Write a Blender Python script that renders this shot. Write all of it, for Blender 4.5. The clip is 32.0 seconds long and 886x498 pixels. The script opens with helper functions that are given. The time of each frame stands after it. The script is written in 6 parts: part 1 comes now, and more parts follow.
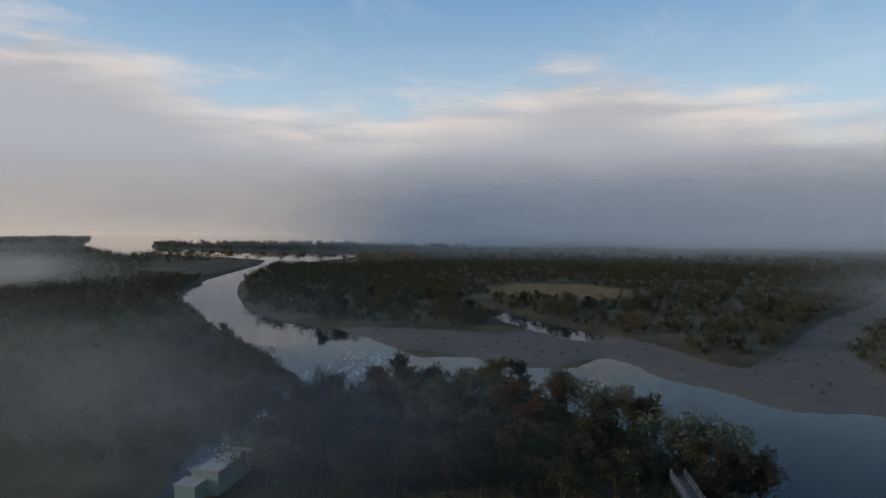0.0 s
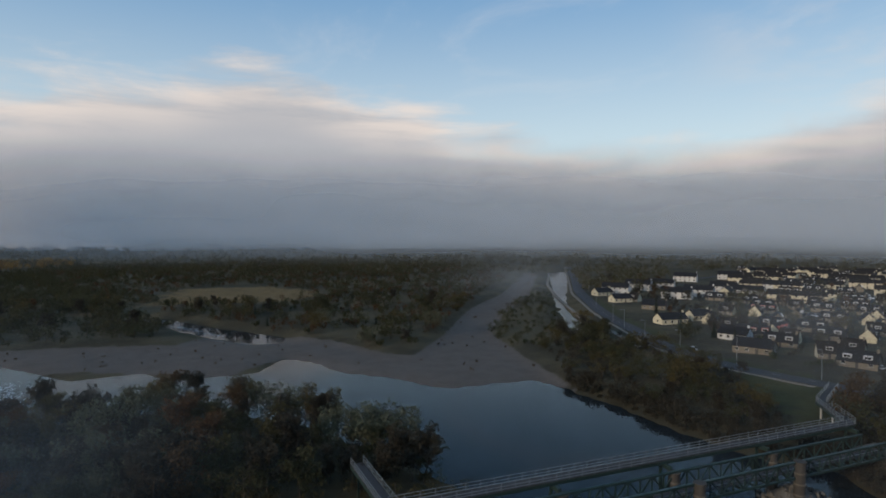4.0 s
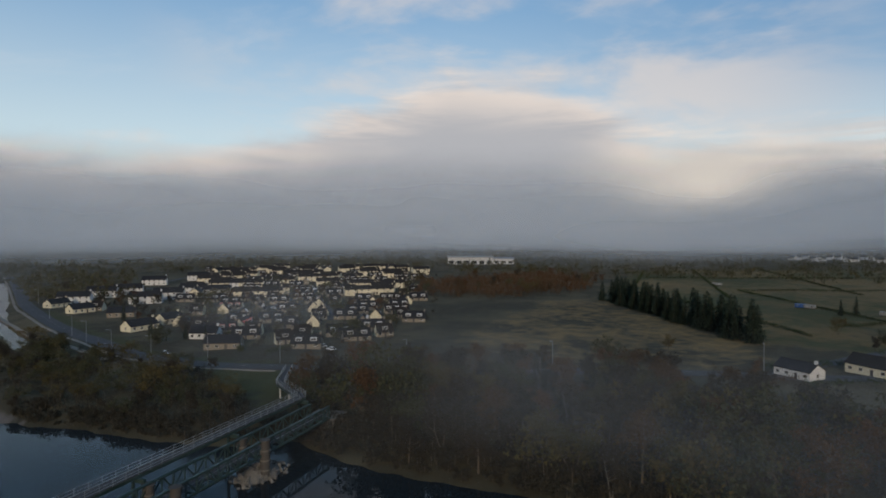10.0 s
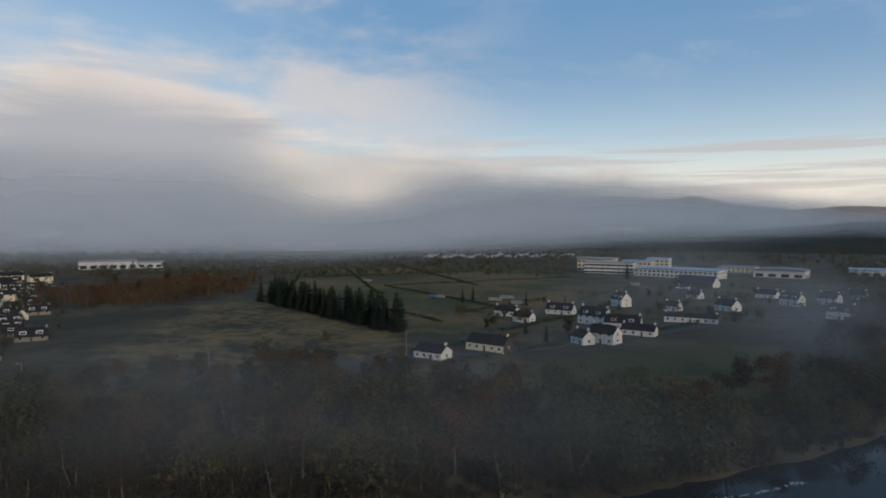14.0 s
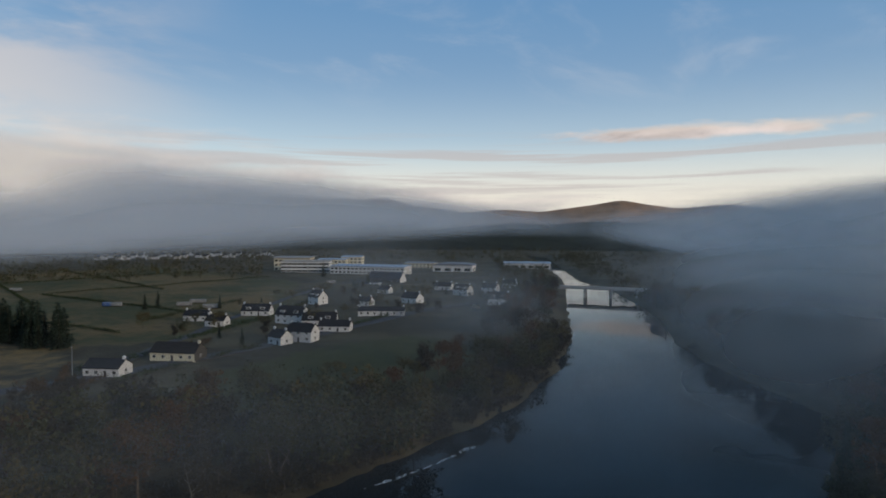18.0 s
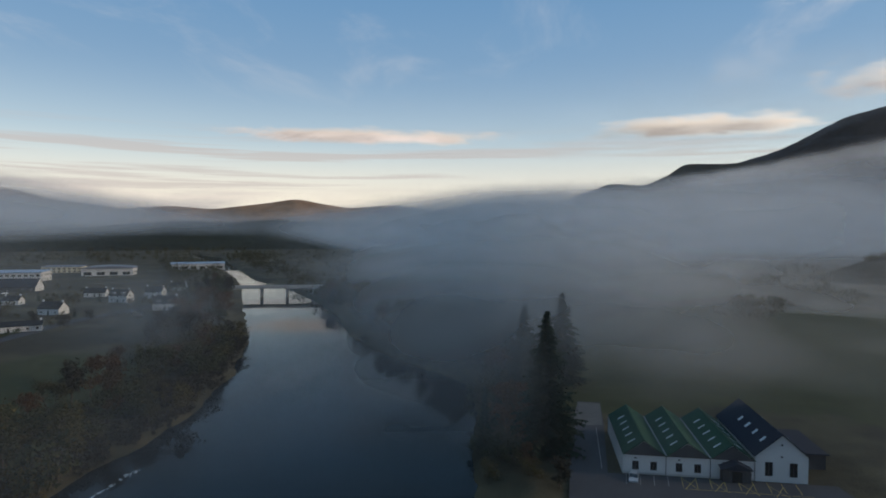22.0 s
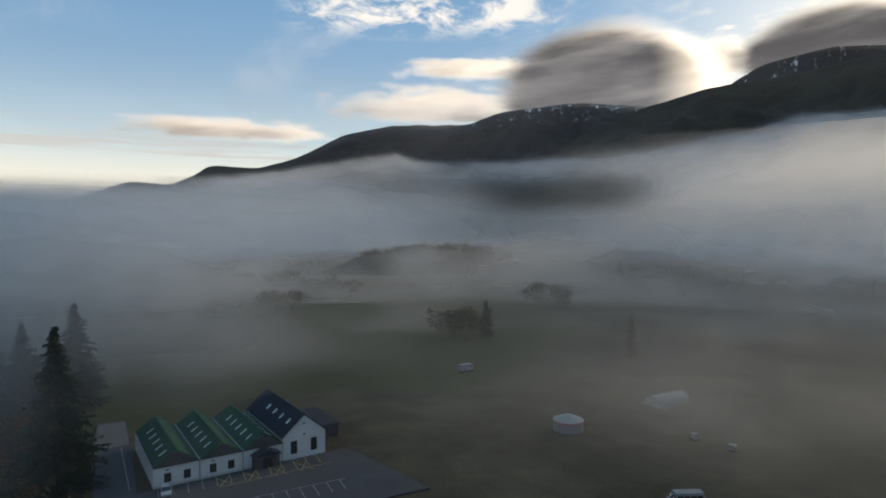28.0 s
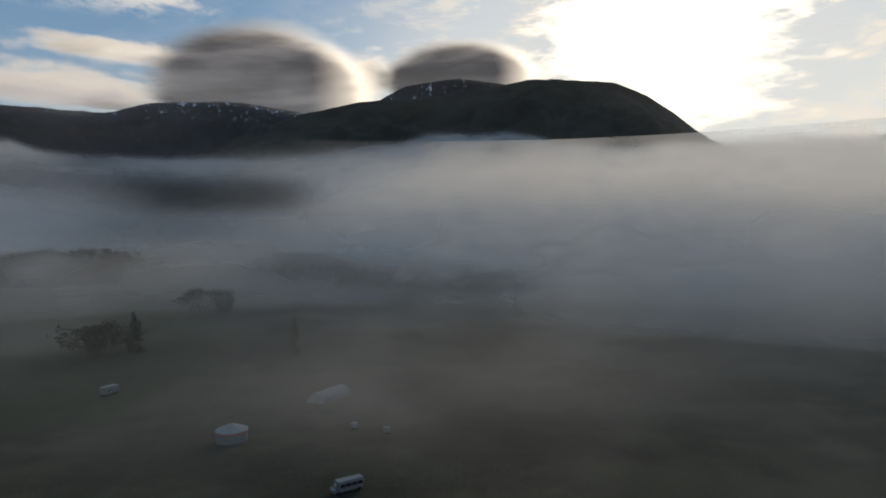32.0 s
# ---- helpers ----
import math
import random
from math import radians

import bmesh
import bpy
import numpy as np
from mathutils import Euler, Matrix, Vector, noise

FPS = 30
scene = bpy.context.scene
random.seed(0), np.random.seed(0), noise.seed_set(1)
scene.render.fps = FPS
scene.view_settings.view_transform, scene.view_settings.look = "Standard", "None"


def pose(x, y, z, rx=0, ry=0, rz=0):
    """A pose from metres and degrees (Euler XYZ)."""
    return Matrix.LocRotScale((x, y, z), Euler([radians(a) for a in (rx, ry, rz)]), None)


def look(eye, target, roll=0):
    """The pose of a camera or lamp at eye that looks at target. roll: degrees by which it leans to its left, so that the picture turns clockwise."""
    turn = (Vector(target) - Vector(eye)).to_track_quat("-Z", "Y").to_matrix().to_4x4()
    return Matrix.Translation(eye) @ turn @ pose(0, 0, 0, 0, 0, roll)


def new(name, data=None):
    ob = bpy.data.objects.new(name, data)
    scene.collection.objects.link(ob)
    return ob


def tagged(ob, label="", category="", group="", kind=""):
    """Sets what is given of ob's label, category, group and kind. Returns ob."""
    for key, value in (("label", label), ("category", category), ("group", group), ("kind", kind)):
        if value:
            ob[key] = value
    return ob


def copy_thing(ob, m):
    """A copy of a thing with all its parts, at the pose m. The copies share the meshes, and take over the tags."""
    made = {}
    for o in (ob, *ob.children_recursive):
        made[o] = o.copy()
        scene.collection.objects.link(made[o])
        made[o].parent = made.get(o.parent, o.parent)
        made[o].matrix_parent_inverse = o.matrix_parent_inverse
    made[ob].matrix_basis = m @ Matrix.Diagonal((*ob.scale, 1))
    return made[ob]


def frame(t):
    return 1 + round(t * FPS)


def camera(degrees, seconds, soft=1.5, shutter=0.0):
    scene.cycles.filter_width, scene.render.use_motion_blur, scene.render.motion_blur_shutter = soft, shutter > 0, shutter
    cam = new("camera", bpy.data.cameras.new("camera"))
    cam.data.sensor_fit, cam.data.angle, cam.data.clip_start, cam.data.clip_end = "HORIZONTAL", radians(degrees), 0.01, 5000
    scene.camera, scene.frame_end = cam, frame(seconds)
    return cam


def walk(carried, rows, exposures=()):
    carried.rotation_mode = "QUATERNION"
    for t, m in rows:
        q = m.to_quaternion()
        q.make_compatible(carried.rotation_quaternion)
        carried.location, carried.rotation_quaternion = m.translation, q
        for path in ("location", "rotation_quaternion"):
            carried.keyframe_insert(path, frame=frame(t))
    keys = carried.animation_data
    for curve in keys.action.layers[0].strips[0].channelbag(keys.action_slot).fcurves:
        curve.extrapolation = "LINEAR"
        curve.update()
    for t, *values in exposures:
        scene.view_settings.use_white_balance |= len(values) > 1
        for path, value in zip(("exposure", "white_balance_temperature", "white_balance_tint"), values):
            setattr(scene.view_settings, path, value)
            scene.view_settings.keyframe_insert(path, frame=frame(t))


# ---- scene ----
# A drone hovers 50 m over a river mouth and turns slowly to its right, through two thirds of a circle.
cam = camera(72.4, 32.0, 1.8)
EYE = 50.0
ROWS = [
    (0, 0.00, -1.90, -0.04), (0.5, -3.66, -1.87, -0.02), (1, -7.39, -1.85, -0.01), (1.5, -11.23, -1.84, 0.00),
    (2, -14.98, -1.82, 0.01), (2.5, -18.48, -1.81, 0.02), (4.5, -33.66, -1.76, 0.06), (5, -37.84, -1.75, 0.07),
    (5.5, -42.07, -1.74, 0.07), (6, -46.25, -1.72, 0.08), (6.5, -50.43, -1.71, 0.08), (7, -54.62, -1.70, 0.08),
    (7.5, -58.54, -1.69, 0.09), (8, -62.25, -1.67, 0.09), (8.5, -65.98, -1.66, 0.09), (9, -69.67, -1.65, 0.08),
    (9.5, -73.31, -1.64, 0.08), (10, -77.00, -1.63, 0.07), (10.5, -81.00, -1.62, 0.07), (11, -85.02, -1.61, 0.06),
    (11.5, -88.90, -1.60, 0.05), (12, -92.79, -1.60, 0.04), (12.5, -96.84, -1.59, 0.02), (13, -100.85, -1.59, 0.01),
    (13.5, -104.75, -1.58, -0.01), (14, -108.55, -1.58, -0.02), (14.5, -112.29, -1.58, -0.04), (16.5, -126.43, -1.60, -0.11),
    (17, -129.82, -1.60, -0.12), (17.5, -133.23, -1.61, -0.14), (18, -136.68, -1.62, -0.15), (18.5, -140.22, -1.63, -0.16),
    (19, -143.89, -1.64, -0.17), (19.5, -147.76, -1.65, -0.18), (20, -151.53, -1.66, -0.18), (20.5, -155.25, -1.66, -0.18),
    (21, -159.02, -1.67, -0.18), (21.5, -162.82, -1.68, -0.17), (22, -166.64, -1.69, -0.16), (22.5, -170.24, -1.69, -0.15),
    (23, -173.67, -1.70, -0.13), (23.5, -177.10, -1.70, -0.11), (24, -180.50, -1.70, -0.09), (24.5, -183.81, -1.69, -0.06),
    (25, -187.10, -1.69, -0.03), (25.5, -190.27, -1.68, 0.00), (27.5, -205.52, -1.63, 0.16), (28, -209.28, -1.61, 0.20),
    (28.5, -213.04, -1.60, 0.24), (29, -216.79, -1.58, 0.27), (29.5, -220.82, -1.56, 0.30), (30, -224.78, -1.54, 0.32),
    (30.5, -228.90, -1.52, 0.34), (31, -233.13, -1.50, 0.34), (31.5, -236.98, -1.49, 0.33), (32, -240.48, -1.48, 0.30),
]
walk(cam, [(t, pose(0, 0, EYE, 90 + pitch, roll, yaw)) for t, yaw, pitch, roll in ROWS],
     [(0, 0.14, 6600, 10), (6, 0.20, 6850, 10), (9, 0.15, 6850, 10), (13, 0.11, 6750, 10), (17.5, 0.06, 6650, 10), (21, 0.10, 6800, 10), (24, 0.26, 7050, 10), (28, 0.37, 7250, 10), (30, 0.18, 7250, 10), (31, 0.03, 7200, 10), (32, -0.14, 7000, 10)])
scene.cycles.transparent_max_bounces = 24

# ---- world, sun ----
SUN_AZ, SUN_EL = 101.0, 15.5      # degrees to the left of +y, degrees up


class Nodes:
    """Short names for the shader nodes that the materials use."""

    def __init__(self, tree):
        self.tree = tree
        tree.nodes.clear()

    def add(self, kind, **settings):
        n = self.tree.nodes.new(kind)
        for k, v in settings.items():
            setattr(n, k, v)
        return n

    def put(self, socket, value):
        if isinstance(value, bpy.types.NodeSocket):
            self.tree.links.new(value, socket)
        elif value is not None:
            socket.default_value = value

    def math(self, op, a, b=None, c=None, clamp=False):
        n = self.add("ShaderNodeMath", operation=op, use_clamp=clamp)
        for s, v in zip(n.inputs, (a, b, c)):
            self.put(s, v)
        return n.outputs[0]

    def ramp(self, v, lo, hi, to_lo=0.0, to_hi=1.0):
        n = self.add("ShaderNodeMapRange", interpolation_type="SMOOTHSTEP")
        for s, x in zip(n.inputs, (v, lo, hi, to_lo, to_hi)):
            self.put(s, x)
        return n.outputs[0]

    def mix(self, f, a, b):
        n = self.add("ShaderNodeMix", data_type="RGBA")
        self.put(n.inputs[0], f)
        self.put(n.inputs[6], a)
        self.put(n.inputs[7], b)
        return n.outputs[2]

    def vec(self, x, y, z):
        n = self.add("ShaderNodeCombineXYZ")
        for s, v in zip(n.inputs, (x, y, z)):
            self.put(s, v)
        return n.outputs[0]

    def scaled(self, v, sx, sy, sz):
        n = self.add("ShaderNodeVectorMath", operation="MULTIPLY")
        self.put(n.inputs[0], v)
        n.inputs[1].default_value = (sx, sy, sz)
        return n.outputs[0]

    def noise(self, v, scale, detail=4.0, rough=0.55, distort=0.0, color=False):
        n = self.add("ShaderNodeTexNoise")
        self.put(n.inputs["Vector"], v)
        n.inputs["Scale"].default_value, n.inputs["Detail"].default_value = scale, detail
        n.inputs["Roughness"].default_value, n.inputs["Distortion"].default_value = rough, distort
        return n.outputs[1 if color else 0]

    def split(self, v):
        n = self.add("ShaderNodeSeparateXYZ")
        self.put(n.inputs[0], v)
        return n.outputs

    def coords(self, which="Object"):
        return self.add("ShaderNodeTexCoord").outputs[which]

    def bump(self, height, strength, distance):
        n = self.add("ShaderNodeBump")
        n.inputs["Strength"].default_value, n.inputs["Distance"].default_value = strength, distance
        self.put(n.inputs["Height"], height)
        return n.outputs[0]

    def bsdf(self, color, rough=0.9, normal=None, **more):
        n = self.add("ShaderNodeBsdfPrincipled")
        self.put(n.inputs["Base Color"], color)
        self.put(n.inputs["Roughness"], rough)
        if normal is not None:
            self.put(n.inputs["Normal"], normal)
        for k, v in more.items():
            self.put(n.inputs[k.replace("_", " ")], v)
        return n.outputs[0]

    def out(self, shader, kind="ShaderNodeOutputMaterial"):
        self.tree.links.new(shader, self.add(kind).inputs["Surface"])


world = bpy.data.worlds.new("morning_sky")
scene.world = world
world.use_nodes = True
w = Nodes(world.node_tree)
sky = w.add("ShaderNodeTexSky", sky_type="NISHITA", sun_disc=False, sun_elevation=radians(SUN_EL),
            sun_rotation=radians(-SUN_AZ), altitude=50.0, air_density=1.0, dust_density=1.5, ozone_density=1.5)
way = w.coords("Generated")
dx, dy, dz = w.split(way)
azim = w.math("MULTIPLY", w.math("ARCTAN2", w.math("MULTIPLY", dx, -1.0), dy), 180 / math.pi)   # -180..180, left positive
elev = w.math("MULTIPLY", w.math("ARCSINE", dz), 180 / math.pi)
turn = w.math("ADD", w.math("MODULO", w.math("ADD", azim, 660.0), 360.0), 60.0)      # 60..420, left positive


def around(center, width, soft):
    """1 within width degrees of an azimuth, fading out over soft degrees."""
    off = w.math("ABSOLUTE", w.math("SUBTRACT", w.math("MODULO", w.math("ADD", turn, 540.0 - center), 360.0), 180.0))
    return w.ramp(off, width + soft, width)


lift = w.math("ADD", w.math("MAXIMUM", dz, 0.0), 0.11)
flat = w.vec(w.math("DIVIDE", dx, lift), w.math("DIVIDE", dy, lift), 0.0)
ripple = w.noise(w.scaled(flat, 1.0, 1.0, 1.0), 0.9, 7.0, 0.58, 0.6)
wisps = w.noise(w.scaled(flat, 1.6, 0.9, 1.0), 1.1, 8.0, 0.60, 0.5)
bands = w.noise(w.vec(w.math("MULTIPLY", turn, 0.03), w.math("MULTIPLY", elev, 0.95), 7.0), 1.0, 5.0, 0.6, 0.3)
puffs = w.noise(w.vec(w.math("MULTIPLY", turn, 0.05), w.math("MULTIPLY", elev, 0.13), 5.0), 1.0, 6.0, 0.55, 0.3)
billow = w.noise(w.vec(w.math("MULTIPLY", turn, 0.09), w.math("MULTIPLY", elev, 0.25), 3.0), 1.0, 6.0, 0.6, 0.3)

blue = w.mix(w.ramp(elev, 3.0, 27.0), (0.55, 0.68, 0.76, 1), (0.095, 0.285, 0.56, 1))
capped = w.add("ShaderNodeVectorMath", operation="MINIMUM")
w.put(capped.inputs[0], w.scaled(sky.outputs[0], 0.10, 0.10, 0.10))
capped.inputs[1].default_value = (1.1, 1.1, 1.1)
air = w.mix(0.30, blue, capped.outputs[0])
# deeper blue in the south-west
air = w.mix(w.math("MULTIPLY", w.math("MULTIPLY", around(200, 50, 35), w.ramp(elev, 5.0, 16.0)), 0.55), air, (0.10, 0.235, 0.44, 1))
# pale warm air over the south-western hills
air = w.mix(w.math("MULTIPLY", w.math("MULTIPLY", around(200, 30, 45), w.ramp(elev, 9.0, 1.0)), 0.9), air, (0.86, 0.78, 0.66, 1))
# thin high cloud
thin = w.math("MULTIPLY", w.ramp(wisps, 0.50, 0.80), w.ramp(elev, 8.0, 17.0))
air = w.mix(w.math("MULTIPLY", thin, 0.30), air, (0.68, 0.66, 0.66, 1))
soft = w.math("MULTIPLY", w.math("MULTIPLY", w.ramp(puffs, 0.42, 0.64), around(276, 14, 22)), w.ramp(elev, 6.0, 11.0))
air = w.mix(w.math("MULTIPLY", soft, 0.70), air, (0.60, 0.56, 0.55, 1))
flock = w.math("MULTIPLY", w.math("MULTIPLY", around(152, 8, 7), w.ramp(elev, 17.0, 19.5)), w.ramp(w.noise(flat, 5.5, 7.0, 0.65, 0.4), 0.40, 0.58))
air = w.mix(w.math("MULTIPLY", flock, 0.8), air, (0.86, 0.82, 0.78, 1))
# streaky cloud low in the south-west
low = w.math("MULTIPLY", w.math("MULTIPLY", w.ramp(bands, 0.47, 0.60), around(195, 50, 25)), w.math("MULTIPLY", w.ramp(elev, 10.0, 7.0), w.ramp(elev, 1.5, 3.5)))
air = w.mix(w.math("MULTIPLY", low, 0.60), air, (0.46, 0.42, 0.42, 1))


def by_azimuth(stops, most):
    """A value that changes smoothly with the azimuth: (degrees to the left of north, value) from left to right."""
    n = w.add("ShaderNodeValToRGB")
    w.put(n.inputs[0], w.math("DIVIDE", w.math("SUBTRACT", turn, 60.0), 360.0))
    n.color_ramp.interpolation = "EASE"
    ramp = n.color_ramp.elements
    stops = sorted(stops)
    for k, (az, v) in enumerate(stops):
        e = ramp[k] if k < 2 else ramp.new(1.0)
        e.position, e.color = (az + 300.0) / 360.0, (v / most, v / most, v / most, 1)
    return w.math("MULTIPLY", n.outputs[0], most)


# the high cloud bank, north round to the east, its edge higher and lower by turns
crown = by_azimuth([(42, 16.5), (30, 16.0), (18, 12.0), (8, 11.0), (-3, 13.0), (-13, 15.0), (-25, 12.0), (-33, 9.4), (-42, 7.6), (-55, 7.4), (-62, 9.5), (-70, 12.0), (-78, 15.0), (-87, 14.0),
                    (-97, 9.5), (-107, 8.4), (-117, 6.4), (-128, 5.0), (-142, 3.4), (-158, 1.5), (-180, 0.0)], 20.0)
strata = w.noise(w.vec(w.math("MULTIPLY", turn, 0.055), w.math("MULTIPLY", elev, 0.40), 11.0), 1.0, 7.0, 0.60, 0.35)
below = w.math("SUBTRACT", crown, elev)
edge = w.math("ADD", below, w.math("ADD", w.math("MULTIPLY", w.math("SUBTRACT", billow, 0.5), 9.0), w.math("MULTIPLY", w.math("SUBTRACT", strata, 0.5), 6.0)))
bank = w.math("MULTIPLY", w.ramp(edge, -1.6, 3.4), w.ramp(crown, 0.2, 2.5))
lit = w.math("MULTIPLY", w.ramp(below, 6.5, 0.5), w.ramp(w.math("ADD", w.math("MULTIPLY", strata, 0.8), w.math("MULTIPLY", ripple, 0.2)), 0.34, 0.62))
bank_tone = w.mix(w.ramp(elev, -1.0, 8.5), (0.22, 0.235, 0.27, 1), (0.37, 0.385, 0.425, 1))
bank_tone = w.mix(lit, bank_tone, (0.66, 0.60, 0.57, 1))
bank_tone = w.mix(w.math("MULTIPLY", w.math("MULTIPLY", around(260, 3, 11), w.ramp(elev, 10.0, 3.0)), 0.85), bank_tone, (0.80, 0.72, 0.63, 1))
bank_tone = w.mix(w.math("MULTIPLY", w.math("MULTIPLY", around(26, 14, 14), w.ramp(elev, 7.0, 0.0)), 0.8), bank_tone, (0.52, 0.435, 0.365, 1))
air = w.mix(bank, air, bank_tone)


tatter = w.noise(w.vec(w.math("MULTIPLY", turn, 0.22), w.math("MULTIPLY", elev, 0.75), 21.0), 1.0, 7.0, 0.62, 0.3)

layers = w.noise(w.vec(w.math("MULTIPLY", turn, 0.07), w.math("MULTIPLY", w.math("ADD", elev, w.math("MULTIPLY", turn, 0.06)), 0.34), 31.0), 1.0, 5.0, 0.55, 0.2)


def lens_cloud(air, az, el, half_az, up, down, rim, core, rag=0.30):
    """A smooth cap of cloud over a summit: bright towards the sun and along its top, grey and layered within."""
    u = w.math("DIVIDE", w.math("SUBTRACT", turn, az), half_az)
    rise = w.math("SUBTRACT", elev, el)
    v = w.math("ADD", w.math("DIVIDE", w.math("MAXIMUM", rise, 0.0), up), w.math("DIVIDE", w.math("MINIMUM", rise, 0.0), down))
    r = w.math("SQRT", w.math("ADD", w.math("MULTIPLY", u, u), w.math("MULTIPLY", v, v)))
    r = w.math("ADD", r, w.math("MULTIPLY", w.math("SUBTRACT", tatter if rag > 1 else layers, 0.5), rag))
    within = w.mix(w.ramp(layers, 0.34, 0.66), tuple(0.70 * c for c in core[:3]) + (1,), tuple(min(1.0, 1.45 * c) for c in core[:3]) + (1,))
    sunward = w.ramp(u, 0.6, -0.9)
    light = w.math("MULTIPLY", w.ramp(r, 0.72, 1.02), w.math("ADD", 0.08, w.math("MULTIPLY", sunward, 0.82)))
    light = w.math("ADD", light, w.math("MULTIPLY", w.ramp(u, -0.35, -1.0), 0.75))
    light = w.math("ADD", light, w.math("MULTIPLY", w.ramp(v, -0.2 if rag > 1 else 0.25, 1.0), 0.65 if rag > 1 else 0.04))
    light = w.math("ADD", light, w.math("MULTIPLY", w.math("SUBTRACT", tatter if rag > 1 else layers, 0.5), 1.3 if rag > 1 else 0.16), clamp=True)
    return w.mix(w.ramp(r, 1.30 if rag > 1 else 1.09, 0.45 if rag > 1 else 0.80), air, w.mix(light, within, rim))


# glare of the hidden sun and the bright broken cloud round it
gu = w.math("MULTIPLY", w.math("SUBTRACT", turn, SUN_AZ - 2), 0.75)
gv = w.math("SUBTRACT", elev, SUN_EL + 1)
far = w.math("SQRT", w.math("ADD", w.math("MULTIPLY", gu, gu), w.math("MULTIPLY", gv, gv)))
rags = w.math("ADD", w.math("MULTIPLY", billow, 0.55), w.math("MULTIPLY", tatter, 0.45))
torn = w.math("ADD", far, w.math("MULTIPLY", w.math("SUBTRACT", 0.5, rags), 30.0))
air = w.mix(w.math("MULTIPLY", w.math("MULTIPLY", w.ramp(far, 30.0, 6.0), w.ramp(rags, 0.46, 0.58)), 0.85), air, (0.95, 0.87, 0.78, 1))
air = w.mix(w.math("MULTIPLY", w.ramp(far, 30.0, 3.0), 0.48), air, (0.92, 0.88, 0.80, 1))
air = w.mix(w.ramp(torn, 9.5, 4.5), air, (1.6, 1.5, 1.34, 1))
air = w.mix(w.math("POWER", w.ramp(far, 9.0, 0.0), 6.0), air, (16.0, 14.6, 12.4, 1))
air = lens_cloud(air, 201.0, 8.6, 11.0, 0.8, 0.5, (0.70, 0.61, 0.54, 1), (0.50, 0.45, 0.44, 1), 2.0)
air = lens_cloud(air, 170.5, 8.9, 8.5, 1.1, 0.7, (0.98, 0.86, 0.74, 1), (0.52, 0.48, 0.46, 1), 2.0)
air = lens_cloud(air, 151.5, 11.2, 9.0, 2.1, 1.2, (0.98, 0.88, 0.76, 1), (0.42, 0.40, 0.40, 1), 2.0)
air = lens_cloud(air, 148.0, 14.6, 6.0, 1.2, 0.7, (1.0, 0.92, 0.82, 1), (0.70, 0.65, 0.61, 1), 2.0)
air = lens_cloud(air, 126.0, 14.5, 2.2, 1.7, 1.6, (1.2, 1.1, 0.95, 1), (0.7, 0.66, 0.62, 1), 2.0)
air = lens_cloud(air, 135.7, 11.8, 10.3, 6.6, 1.4, (1.45, 1.30, 1.12, 1), (0.105, 0.108, 0.125, 1))
air = lens_cloud(air, 117.6, 13.5, 7.6, 4.2, 1.2, (1.6, 1.45, 1.25, 1), (0.10, 0.102, 0.115, 1))
back = w.add("ShaderNodeBackground")
w.put(back.inputs[0], air)
back.inputs[1].default_value = 1.07
w.out(back.outputs[0], "ShaderNodeOutputWorld")

sun = new("sun", bpy.data.lights.new("sun", "SUN"))
sun.data.energy, sun.data.angle, sun.data.color = 1.6, radians(5.0), (1.0, 0.84, 0.66)
sun.matrix_world = look((0, 0, 0), (math.sin(radians(SUN_AZ)), -math.cos(radians(SUN_AZ)), -math.tan(radians(SUN_EL))))

# ---- materials ----
def material(name, build):
    m = bpy.data.materials.new(name)
    m.use_nodes = True
    build(Nodes(m.node_tree))
    return m


def random_tone(n):
    return n.add("ShaderNodeObjectInfo").outputs["Random"]


def plain(name, color, rough=0.85, grain=8.0, depth=0.18, relief=0.02, **more):
    """A painted or raw surface: two scales of variation round one colour, and a fine relief."""
    def build(n):
        co = n.coords()
        fine, wide = n.noise(co, grain, 5.0), n.noise(co, grain * 0.09, 3.0)
        tone = n.math("ADD", n.math("MULTIPLY", fine, 0.6), n.math("MULTIPLY", wide, 0.6))
        dark = tuple(c * (1 - depth * 1.6) for c in color) + (1,)
        light = tuple(min(1, c * (1 + depth)) for c in color) + (1,)
        n.out(n.bsdf(n.mix(tone, dark, light), rough, n.bump(fine, 0.5, relief), **({"Specular_IOR_Level": 0.15} if rough > 0.7 else {}), **more))
    return material(name, build)


